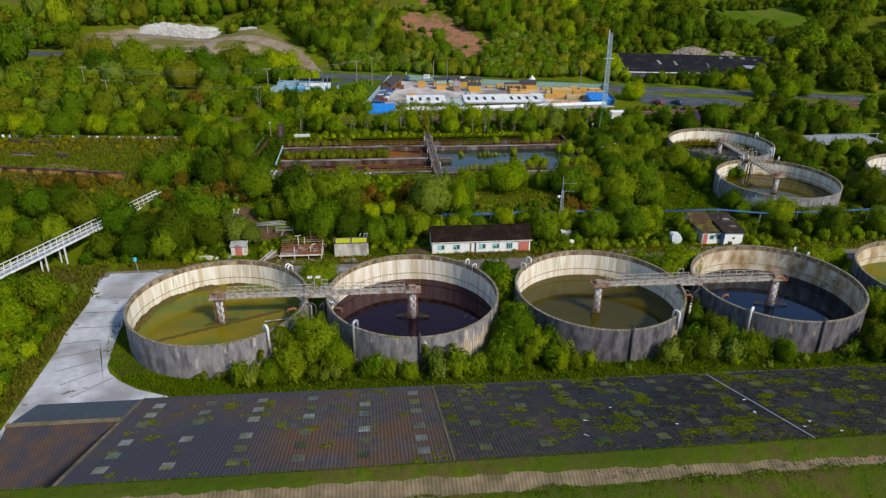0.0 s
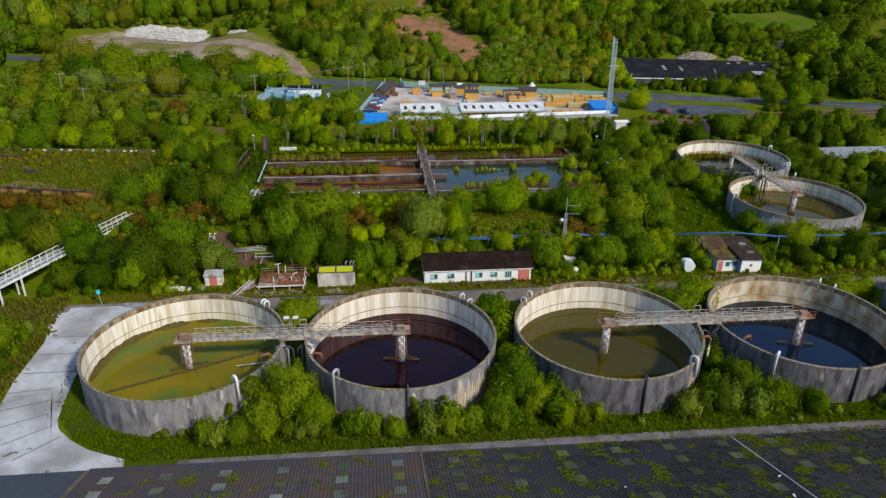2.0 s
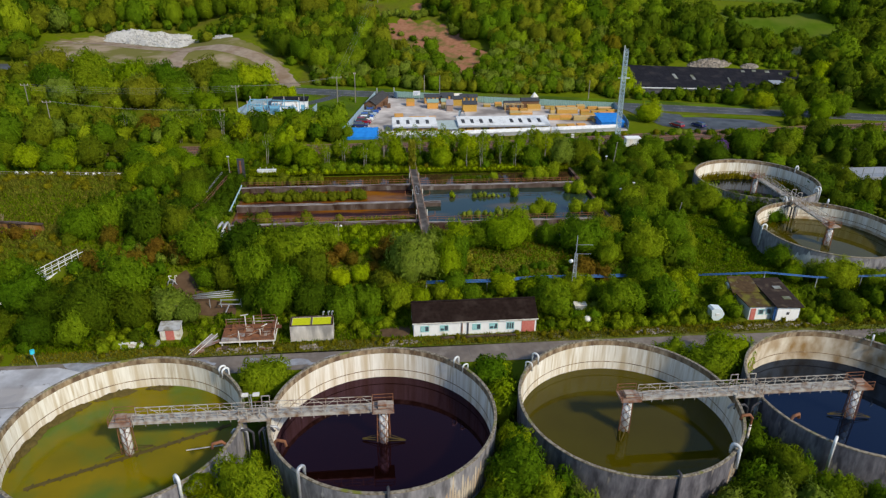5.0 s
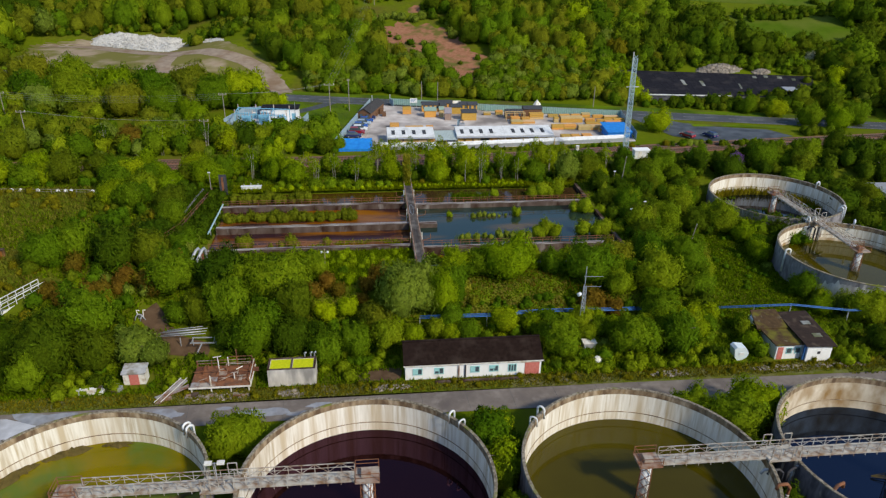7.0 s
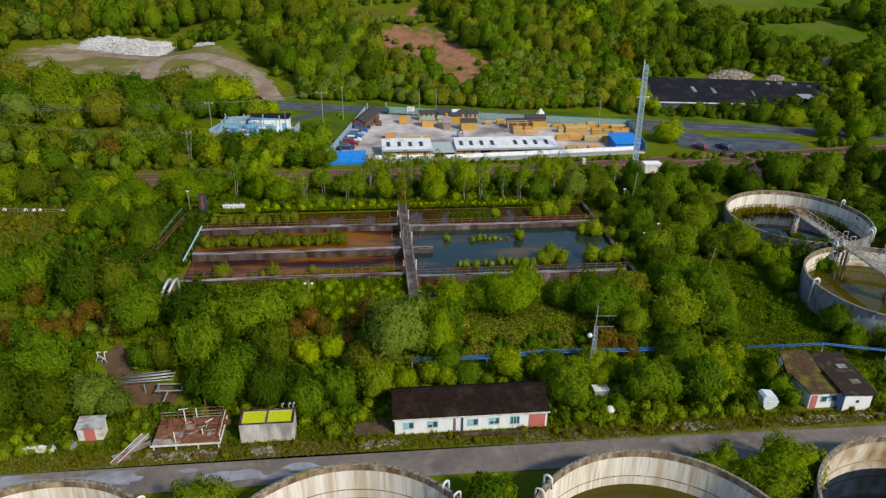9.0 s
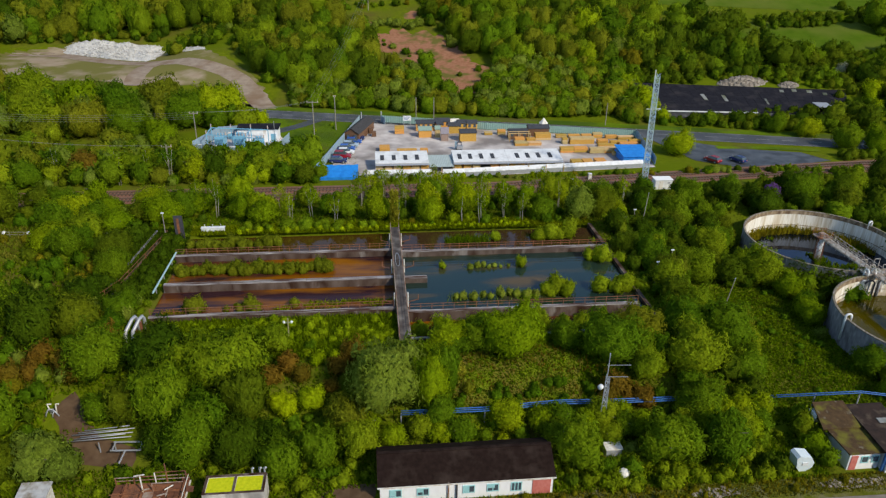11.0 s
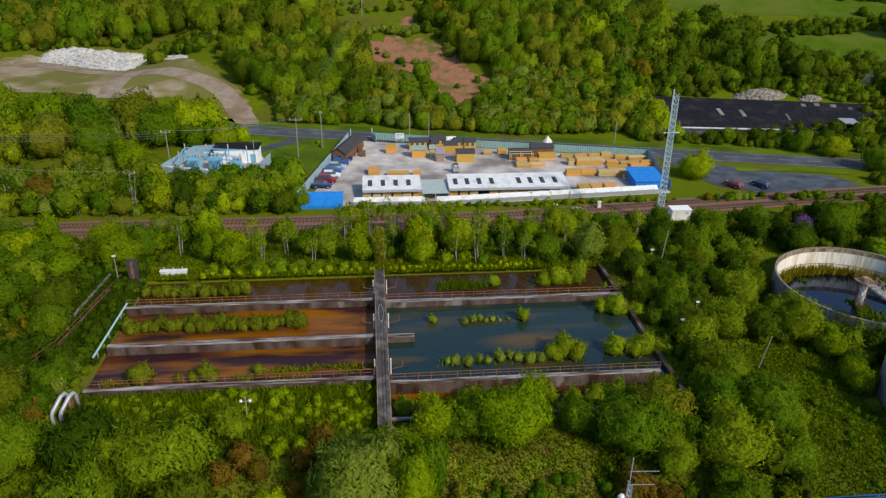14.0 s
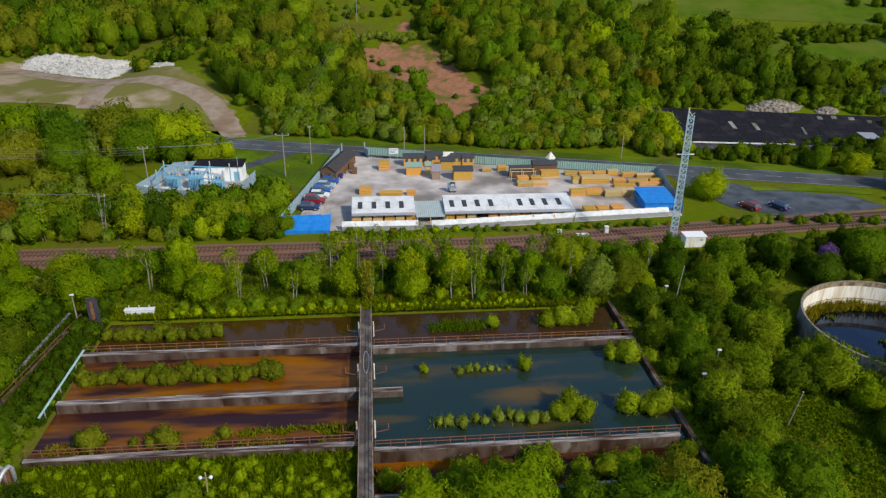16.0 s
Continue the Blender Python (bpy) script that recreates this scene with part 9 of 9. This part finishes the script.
for k, (tone, words) in enumerate(((LEAF_GREEN, "fresh green"), (LEAF_DARK, "dark green"), (LEAF_SALLOW, "dull yellow-green"))):
    rows = [("dome", back.uniform(-150, -72), back.uniform(371, 420), back.uniform(1.0, 1.7), 1.1) for _ in range(34)]
    rows += [("bush", back.uniform(-122, -70), back.uniform(362.5, 368), back.uniform(0.9, 1.7), 1.0) for _ in range(16)]
    rows += [("bush", back.uniform(-62, -42), back.uniform(338, 358), back.uniform(0.9, 1.8), 1.0) for _ in range(14)]
    wood("hill_wood", rows, tone, words + " wood behind the rubble heap")
wood("grey_scrub", BLUE, LEAF_GREY, "grey-green gorse and willow above the red scar")
wood("west_scrub", WEST[:160], LEAF_GREEN, "fresh green scrub west of the basins")
wood("west_scrub", WEST[160:], LEAF_DARK, "dark green scrub west of the basins")
for k, (tone, words) in enumerate(((LEAF_GREEN, "light green"), (LEAF_SALLOW, "dull yellow-green willow"), (LEAF_GREEN, "fresh green"), (LEAF_GREY, "grey-green"))):
    wood("roadside_scrub", BELT[k::4], tone, words + " rounded scrub along the main road")
TONES = [(LEAF_GREEN, "fresh green"), (LEAF_BRIGHT, "bright spring-green"), (LEAF_GREEN, "fresh green"), (LEAF_GREY, "grey-green willow"), (LEAF_DARK, "dark green"), (LEAF_GREEN, "fresh green"), (LEAF_DARK, "dark green"),
         (LEAF_BRIGHT, "bright spring-green"), (LEAF_OLIVE, "olive-yellow"), (LEAF_GREEN, "fresh green"), (LEAF_DARK, "dark green"), (LEAF_GREEN, "fresh green")]
# Eastern woods get darker greens that stand in for the weaker light there.
EAST_DIM_TONES = [(LEAF_DARK, "dark green"), (LEAF_GREEN, "fresh green"), (LEAF_DARK, "deep green"), (LEAF_DARK, "dusky green"), (LEAF_DARK, "dark green")]
WEST_TONES = [(LEAF_GREEN, "fresh green"), (LEAF_DARK, "dark green"), (LEAF_GREEN, "mid green"), (LEAF_SALLOW, "dull yellow-green"), (LEAF_GREEN, "fresh green"), (LEAF_GREY, "grey-green")]
EAST = [q for q in MIX if q[2] > 112 and (q[1] > 100 or q[1] > 56 and q[2] < 203)]
WESTERN = [q for q in MIX if q[1] < -18 and q[2] > 190]
MIDDLE = [q for q in MIX if q not in EAST and q not in WESTERN]
for spots, tones in ((MIDDLE, TONES), (EAST, EAST_DIM_TONES), (WESTERN, WEST_TONES)):
    for k, (tone, words) in enumerate(tones):
        wood("far_wood", spots[k::len(tones)], tone, words + " woodland and scrub on the hillside")


def tufts(name, n, box, h, material, label, keep=lambda x, y: True, z_of=height, seed=1, width=0.10, category="grass"):
    """Blades of grass as single thin triangles."""
    r = np.random.default_rng(seed)
    x, y = r.uniform(box[0], box[2], n), r.uniform(box[1], box[3], n)
    ok = np.array([keep(a, b) for a, b in zip(x, y)])
    x, y = x[ok], y[ok]
    z = np.array([z_of(a, b) for a, b in zip(x, y)]) - 0.03
    m = len(x)
    a = r.uniform(0, 6.28, m)
    hh = h * r.uniform(0.5, 1.3, m)
    dx, dy = np.cos(a) * width, np.sin(a) * width
    lx, ly = r.normal(0, 0.3, m) * hh, r.normal(0, 0.3, m) * hh
    tri = np.stack([np.stack([x - dx, y - dy, z], 1), np.stack([x + dx, y + dy, z], 1), np.stack([x + lx, y + ly, z + hh], 1)], axis=1)
    ob = new(name, blades_mesh(name, tri, material))
    return tagged(ob, label, category, "", "stuff")


reed = random.Random(83)
wood("front_scrub", [("bush", reed.uniform(-20, 13.8), reed.uniform(140.5, 149.6), reed.uniform(0.25, 0.6), 1.0) for _ in range(120)], LEAF_BRIGHT, "low fresh green willow scrub before the basin wall")
tufts("tall_grass", 26000, (-21, 140, 14.2, 150.2), 0.7, BLADE, "tall fresh grass in front of the basin wall", seed=3)
FLOORS = [(11, 118.2, 30.1, 124.6), (-7, 118.4, -0.5, 121.5), (-17.2, 117.6, -8.5, 123), (-26, 119.6, -22.3, 122.5), (62, 117.5, 72.5, 126.2), (6.5, 118.6, 10.8, 120.8), (57.9, 118.6, 60.4, 121)]
tufts("yard_grass", 26000, (-45, 118, 90, 125.5), 0.5, BLADE, "rough grass round the works buildings", lambda x, y: not any(a < x < c and b < y < d for a, b, c, d in FLOORS), seed=25, width=0.14)
gap = random.Random(78)
SPOTS = [(gap.uniform(-34, 75), gap.uniform(118.2, 125.0), gap.uniform(0.3, 0.75)) for _ in range(330)]
wood("low_bushes", [("bush", x, y, s, 0.9) for x, y, s in SPOTS if not any(a - 1.5 * s < x < c + 1.5 * s and b - 2.6 * s < y < d + 1.2 * s for a, b, c, d in FLOORS)], LEAF_GREEN, "low green bushes round the works buildings")
tufts("verge_herbs", 6000, (-45, 115.9, 90, 118.3), 0.4, LEAF_OLIVE, "yellowish herbs along the works road", seed=24, width=0.12, category="weeds")
tufts("verge_grass", 14000, (-45, 115.6, 90, 118.4), 0.32, BLADE_DRY, "rough grass and weeds along the works road", lambda x, y: not 11 < x < 30 or y < 118.2, seed=4)
tufts("tank_grass_blades", 60000, (-42, 72, 130, 84), 0.55, BLADE, "grass strip below the tanks", lambda x, y: y > 78.15 - 0.008 * x and all(math.hypot(x - a, y - b) > 13.6 for a, b in TANKS) and (x > -28 or math.hypot(x + 23.3, y - 95.9) < 17), seed=5)
foot = random.Random(97)
for tone, words, count in ((LEAF_GREY, "grey-green", 26), (LEAF_DARK, "dark green", 44), (LEAF_OLIVE, "olive", 14), (LEAF_LIME, "vivid lime", 5)):
    low = [(foot.uniform(-22, 118), foot.uniform(79.2, 84.5), foot.uniform(0.2, 0.5)) for _ in range(count * 2)]
    low = [("bush", x, y - 0.02 * x + 0.5, q, 1.0) for x, y, q in low if all(math.hypot(x - a, y - 0.02 * x + 0.5 - b) > 13.4 + 1.6 * q for a, b in TANKS)][:count]
    wood("verge_bushes", low, tone, words + " low bushes in the grass below the tanks")
OPEN = [(19, 130.4, 39, 139), (61, 127, 80, 160), (-3, 122.5, 7, 137)]


def rough_ground(x, y):
    return clear(x, y, 0.2) or any(a < x < c and b < y < d for a, b, c, d in OPEN)


tufts("scrub_grass", 60000, (-30, 122, 80, 200), 0.4, BLADE, "patchy rough grass under the scrub", rough_ground, seed=6, width=0.2)
tufts("slope_herbs", 16000, (60, 126, 80.5, 161), 0.28, BLADE, "tall yellow-green herbs on the open slope", rough_ground, seed=21, width=0.2, category="weeds")
herb = random.Random(77)
wood("low_bushes", [("bush", herb.uniform(61, 80), herb.uniform(127, 160), herb.uniform(0.2, 0.5), 0.8) for _ in range(60)] + [("bush", herb.uniform(-3, 7), herb.uniform(122.8, 130.5), herb.uniform(0.35, 0.75), 0.8) for _ in range(50)]
     + [("bush", herb.uniform(19.5, 38.5), herb.uniform(130.6, 133.5), herb.uniform(0.3, 0.65), 0.9) for _ in range(26)], LEAF_GREEN, "low green bushes on the rough slope")
tufts("dry_scrub_grass", 26000, (-60, 118, 110, 200), 0.4, BLADE_DRY, "dry yellowish grass under the scrub", rough_ground, seed=7, width=0.18)
tufts("bracken", 1100, (20, 130.5, 42, 142), 0.5, LEAF_BROWN, "brown dead bracken stems", seed=18, width=0.22, category="bracken")
tufts("bracken_grass", 16000, (18, 130, 42, 143), 0.24, BLADE, "green grass among the bracken", seed=19, width=0.18)
tufts("outer_basin_grass", 22000, (-112, 138, -46, 186), 0.6, BLADE_DRY, "dry grass over the outer basins", seed=27, width=0.22)
tufts("meadow_blades", 9000, (-30, 216, 8, 268), 0.16, BLADE, "long grass round the substation", lambda x, y: x > -8.8 or y > 250, seed=28, width=0.2)
tufts("channel_grass", 12000, (-29.8, 157, -21, 183), 0.6, LEAF_DARK, "rough grass beside the channel", seed=29, width=0.18)
tufts("tank_ring_grass", 9000, (-41, 79, -18, 113), 0.4, BLADE, "rough grass round the tank foot", lambda x, y: 13.5 < math.hypot(x + 23.28, y - 95.92) < 16.5 and y < 110, seed=31, width=0.12)
low = random.Random(71)
wood("low_bushes", [("bush", low.uniform(74, 112), low.uniform(116.8, 126), low.uniform(0.3, 0.8), 0.9) for _ in range(60)], LEAF_GREEN, "low green bushes beside the works road")
tufts("roadside_herbs", 6000, (73, 114.5, 125, 126), 0.5, BLADE_DRY, "rough grass beside the works road", seed=32, width=0.16)
wood("low_bushes", [("bush", low.uniform(-25.2, -22.2), low.uniform(158, 182), low.uniform(0.35, 0.8), 0.9) for _ in range(34)] + [("bush", low.uniform(-31.5, -29.2), low.uniform(157, 183), low.uniform(0.7, 1.2), 0.9) for _ in range(22)], LEAF_DARK, "low dark green bushes along the channel")
wood("low_scrub", [("bush", low.uniform(-110, -46), low.choice((low.uniform(139, 151), low.uniform(173, 184))), low.uniform(0.4, 0.8), 0.8) for _ in range(150)], LEAF_OLIVE, "low olive scrub by the outer basins")
tufts("roadside_grass", 16000, (-62, 66, -46.4, 118), 0.7, BLADE_DRY, "rough dry grass beside the access road", seed=20, width=0.2)
tufts("left_grass", 40000, (-100, 116, -26, 200), 0.5, BLADE, "rough grass in the outer basins", lambda x, y: clear(x, y, 0.2) or 155 < y < 172, seed=8, width=0.2)


def fringe(name, rows, material, label, seed):
    """Low shrubs growing in the basins, as one strip of growth: rows are (x0, x1, y, scale, step, foot)."""
    r = random.Random(seed)
    spots = []
    for x0, x1, y, s, gap, z in rows:
        x = x0
        while x < x1:
            spots.append(("shrub", x, y + r.uniform(-0.5, 0.5), s * r.uniform(0.7, 1.25), 1.0, z))
            x += gap * r.uniform(0.7, 1.3)
    wood(name, spots, material, label)


fringe("basin_willow", [(-19.5, 4.0, 165.6, 0.78, 1.05, 4.0), (-20, -4, 175.5, 0.8, 1.6, 3.9)], LEAF_SALLOW, "olive willow scrub growing in the basin mud", 61)
fringe("basin_willow", [(-19, 3.5, 165.2, 0.6, 2.3, 4.0), (-20, -5, 175.9, 0.7, 2.6, 3.9), (-14.8, -13.4, 153.6, 1.05, 3, 3.9), (-6.3, -5.0, 153.4, 0.85, 2, 3.9), (-0.6, 0.6, 153.9, 0.75, 2, 3.9), (-10.2, -9.6, 153.2, 0.45, 2, 3.9), (-8.1, -7.4, 153.5, 0.5, 2, 3.9)], LEAF_SALLOW, "bright willow scrub growing in the basin mud", 64)
fringe("basin_shrub", [(22.5, 24, 164.2, 0.62, 3, 4.2), (35.5, 37, 164.6, 0.8, 3, 4.2), (37.5, 41.5, 154.5, 1.0, 1.9, 4.2), (46, 50, 155, 1.2, 2.2, 4.2), (47.5, 49.5, 165.5, 1.0, 2, 4.2), (33, 35, 175.8, 0.8, 3, 4.0), (41, 47, 175.5, 1.15, 2, 4.0)], LEAF_GREEN, "green shrubs standing in the pond water", 62)
fringe("basin_shrub", [(27, 30.5, 164.5, 0.36, 1.0, 4.2), (23.5, 36, 154.3, 0.55, 1.3, 4.2), (31, 33.5, 164.3, 0.3, 1.1, 4.2)], LEAF_GREY, "grey-green sedge clumps in the pond water", 67)
fringe("bank_growth", [(-12, 13, 181.2, 0.55, 2.1, 4.4), (-11, 6, 182.2, 0.85, 3.4, 4.3)], LEAF_GREEN, "bright shrubs on the basin bank", 65)
fringe("bank_growth", [(-12.5, 14, 180.7, 0.42, 1.7, 4.4), (17, 41, 180.9, 0.28, 0.9, 4.5)], LEAF_LIME, "lime-green low growth on the basin bank", 66)
fringe("end_growth", [(50.6, 53.2, y, q, 1.7, 3.2) for y, q in ((147.5, 0.8), (155.5, 1.0), (166.2, 0.9), (174, 0.8))], LEAF_GREEN, "bright shrubs leaning over the basin end wall", 68)
edge = random.Random(141)
wood("channel_growth", [("bush", edge.uniform(-23.8, -21.6), edge.uniform(144, 158), edge.uniform(0.3, 0.6), 0.9) for _ in range(26)] + [("bush", edge.uniform(-21.9, -21.3), edge.uniform(158, 180), edge.uniform(0.2, 0.35), 0.9) for _ in range(26)], LEAF_GREEN, "low green growth beside the basin end wall")
fringe("channel_shrub", [(17.5, 49, 145.6, 1.1, 2.6, 3.6)], LEAF_GREEN, "green shrubs in the mud channel", 63)
tufts("reeds", 2600, (24, 170.5, 32, 177), 1.3, BLADE, "thin green reeds standing in basin water", z_of=lambda x, y: 4.1, seed=9, width=0.05, category="reeds", keep=lambda x, y: 174 < y < 176)
tufts("pond_reeds", 3200, (17, 150.4, 46, 168), 0.9, LEAF_GREY, "pale reeds standing in the pond", z_of=lambda x, y: 4.22, seed=33, width=0.05, category="reeds", keep=lambda x, y: (153.2 < y < 155.6 and 22 < x < 42) or (163.6 < y < 165.2 and 25 < x < 36 and noise.noise(Vector((x * 0.5, y, 2))) > 0))
tufts("mud_mat", 9000, (-20, 151.0, 14, 156.5), 0.35, LEAF_OLIVE, "orange-olive weed mats on the basin mud", z_of=lambda x, y: 3.93, seed=34, width=0.16, category="weeds", keep=lambda x, y: (abs(x + 17.6) < 1.9 and abs(y - 152.8) < 1.4) or (abs(x - 3.6) < 2.6 and abs(y - 152.6) < 0.9))
tufts("mud_weeds", 5000, (-20, 151.2, 14, 155.4), 0.5, MOSS, "mossy weeds on the basin mud", z_of=lambda x, y: 3.95, seed=10, keep=lambda x, y: noise.noise(Vector((x * 0.3, y * 0.5, 3))) > 0.1, width=0.12, category="weeds")
tufts("bank_weeds", 16000, (-21, 180, 52, 183.5), 0.6, MOSS, "bright yellow-green growth on the basin bank", z_of=lambda x, y: 4.4, seed=11, width=0.14, category="weeds")
def ivy(name, spots, count, material, label):
    """A creeping mass of leaves over a wall top; spots are (x, y, z, radius)."""
    tri, soft, _ = crown([(x, y, z, q, rng.uniform(0.8, 1.3)) for x, y, z, q in spots], count, 0.15, -1.0, 0.6)
    return tagged(new(name, blades_mesh(name, tri, material, soft)), label, "ivy", "", "stuff")


vine = random.Random(17)
ivy("ivy", [(*arc(92.1, 170.6, 13.2 + vine.uniform(-0.5, 0.9), 222 + 3.1 * k, 0)[:2], 4.2 + vine.uniform(-1.6, 0.5), vine.uniform(0.6, 1.15)) for k in range(18)], 6500, LEAF_DARK, "dark ivy hanging over the broken tank rim")
ivy("ivy", [(*arc(-23.28, 95.92, 13.75, a, 0)[:2], z, q) for a, z, q in ((-47, 3.9, 0.7), (-44, 4.3, 0.6), (-45, 3.2, 0.9), (-42, 3.7, 0.8), (-40, 2.8, 0.9), (-39, 3.6, 0.6), (-57, 2.2, 0.4), (-58, 1.4, 0.45))], 5200, LEAF_LIME, "lime-green creeper on the tank wall")
ivy("ivy", [(*arc(6.07, 95.72, 13.45, -86.6 + vine.uniform(-0.8, 0.8), 0)[:2], 0.2 + 0.45 * k, 0.36) for k in range(8)], 1300, LEAF_LIME, "lime-green creeper beside the downpipe")
ivy("ivy", [(*arc(-23.28, 95.92, 13.7, -94 + 4 * k, 0)[:2], -0.2 + vine.uniform(0, 0.5), 0.5) for k in (0, 1, 3, 4, 6)], 1300, LEAF_LIME, "lime-green weeds at the tank foot")
tufts("tank_bank", 9000, (80, 158, 104, 184), 1.5, LEAF_OLIVE, "brown-green weeds banked against the tank's far wall", z_of=lambda x, y: 0.5, keep=lambda x, y: 11.0 + 0.7 * noise.noise(Vector((x * 0.5, y * 0.5, 4))) < math.hypot(x - 92.1, y - 170.6) < 12.8 and y > 171, seed=35, width=0.2, category="weeds")
tufts("tank_weeds", 9000, (80, 158, 104, 184), 0.6, BLADE, "weeds grown over a tank's surface", z_of=lambda x, y: 0.5, keep=lambda x, y: math.hypot(x - 92.1, y - 170.6) < 12.7 and (x + 0.6 * (y - 170.6) < 86.5 or noise.noise(Vector((x * 0.2, y * 0.2, 1))) > 0.34), seed=12, width=0.2, category="weeds")
tufts("ivy", 1600, (14.7, 182.6, 15.9, 183.8), 1.0, LEAF_YELLOW, "yellow ivy on a post", z_of=lambda x, y: 4.2 + 6.0 * ((x * 37.7 + y * 91.3) % 1.0), seed=13, width=0.16, category="ivy")


# moss and turf on the factory roof
def near_z(y):
    return roof_z(RIDGE) - (RIDGE - y) * 0.30 + 0.04


def turf_sheet(x0, x1, lo, hi, z_of, label):
    g = Geo()
    n = int((x1 - x0) / 0.35)
    for i in range(n + 1):
        x = x0 + (x1 - x0) * i / n
        for j in range(7):
            y = lo(x) + (hi(x) - lo(x)) * j / 6
            bump = 0.16 + 0.10 * noise.noise(Vector((x, y, 5))) + 0.12 * noise.noise(Vector((2.7 * x, 2.7 * y, 8)))
            g.v.append((x, y, z_of(y) + (0.03 if j in (0, 6) and abs(y - RIDGE) > 0.1 else 0.14 if j in (0, 6) else max(0.05, bump))))
    g.f = [(i * 7 + j, i * 7 + 7 + j, i * 7 + 8 + j, i * 7 + 1 + j) for i in range(n) for j in range(6)]
    single("turf", g, TURF, label, "turf", "structure", smooth=True)


def rag(x, k):
    return 0.35 * noise.noise(Vector((x * 0.35, k, 0))) + 0.25 * noise.noise(Vector((x * 1.3, k, 4)))


turf_sheet(-33, 121, lambda x: 48.40, lambda x: 48.72 + 0.1 * step(-30, 60, x) + 0.4 * rag(x, 1), roof_z, "strip of turf along the roof ridge")
turf_sheet(-33, 121, lambda x: 47.2 - 0.8 * step(0, 60, x) + rag(x, 2), lambda x: 48.40, near_z, "strip of turf along the roof ridge")
turf_sheet(-5, 60, lambda x: 39.8 + rag(x, 3), lambda x: 45.4 + 0.006 * x + rag(x, 4), near_z, "thick turf over the near roof slope")
tufts("roof_turf", 30000, (-34, 47.6, 122, 49.8), 0.22, BLADE, "strip of turf grown along the roof ridge", z_of=lambda x, y: (roof_z(y) + 0.05 if y > RIDGE else near_z(y)), keep=lambda x, y: y < 48.75 + 0.15 * step(-30, 60, x) + 0.3 * noise.noise(Vector((x * 0.2, 0, 0))), seed=14, width=0.07)
tufts("roof_turf", 34000, (-6, 39.5, 60, 46.0), 0.24, BLADE, "thick turf grown over the near roof slope", z_of=lambda x, y: near_z(y), keep=lambda x, y: y < 45.5 + 0.006 * x + 0.6 * noise.noise(Vector((x * 0.3, y * 0.1, 2))), seed=15, width=0.08)
# Lichen grows denser to the right; its colour also carries the dimming there.
tufts("roof_lichen", 80000, (18, 46, 122, 70.6), 0.07, leaf("dimmed_lichen", (0.034, 0.036, 0.022), (0.066, 0.068, 0.034), 0.1, 0.5), "dark lichen and moss crust over the roof, also darkened for dimmer light", z_of=lambda x, y: roof_z(y) + 0.04 if y > RIDGE else near_z(y), keep=lambda x, y: noise.noise(Vector((x * 0.12, y * 0.2, 9))) + 0.7 * noise.noise(Vector((x * 0.8, y * 0.8, 3))) > 0.30 - 1.0 * step(15, 60, x), seed=26, width=0.13, category="lichen")
tufts("roof_moss", 300000, (-26, 49, 70, 70.6), 0.08, MOSS, "scattered moss cushions on the roof", z_of=lambda x, y: roof_z(y) + 0.05, keep=lambda x, y: noise.noise(Vector((x * 0.45, y * 0.45, 7))) + 0.35 * noise.noise(Vector((x * 0.1, y * 0.1, 4))) + 0.55 * noise.noise(Vector((x * 1.7, y * 1.7, 2))) > 0.50 - 0.20 * step(-8, 45, x) - 0.10 * step(2, 12, y - 49 + 0.2 * x), seed=16, width=0.085, category="moss")


# scraps lying on the roof
bits = random.Random(91)
for k in range(22):
    x, y = bits.uniform(14, 90), bits.uniform(50, 66)
    a, w, l = bits.uniform(0, 3.1), bits.uniform(0.05, 0.13), bits.uniform(0.12, 0.38)
    ca, sa = math.cos(a), math.sin(a)
    cs = [(x + u * ca - v * sa, y + u * sa + v * ca) for u, v in ((-l, -w), (l, -w * 0.6), (l * 0.8, w), (-l * 0.7, w * 1.1))]
    single("scrap", Geo().slab([(p, q, roof_z(q) + 0.13 + 0.05 * (i % 2)) for i, (p, q) in enumerate(cs)], 0.03), WHITE, "pale torn sheet scrap lying on the roof", "scrap", "", "scraps on the roof", base=(x, y, roof_z(y) + 0.1))
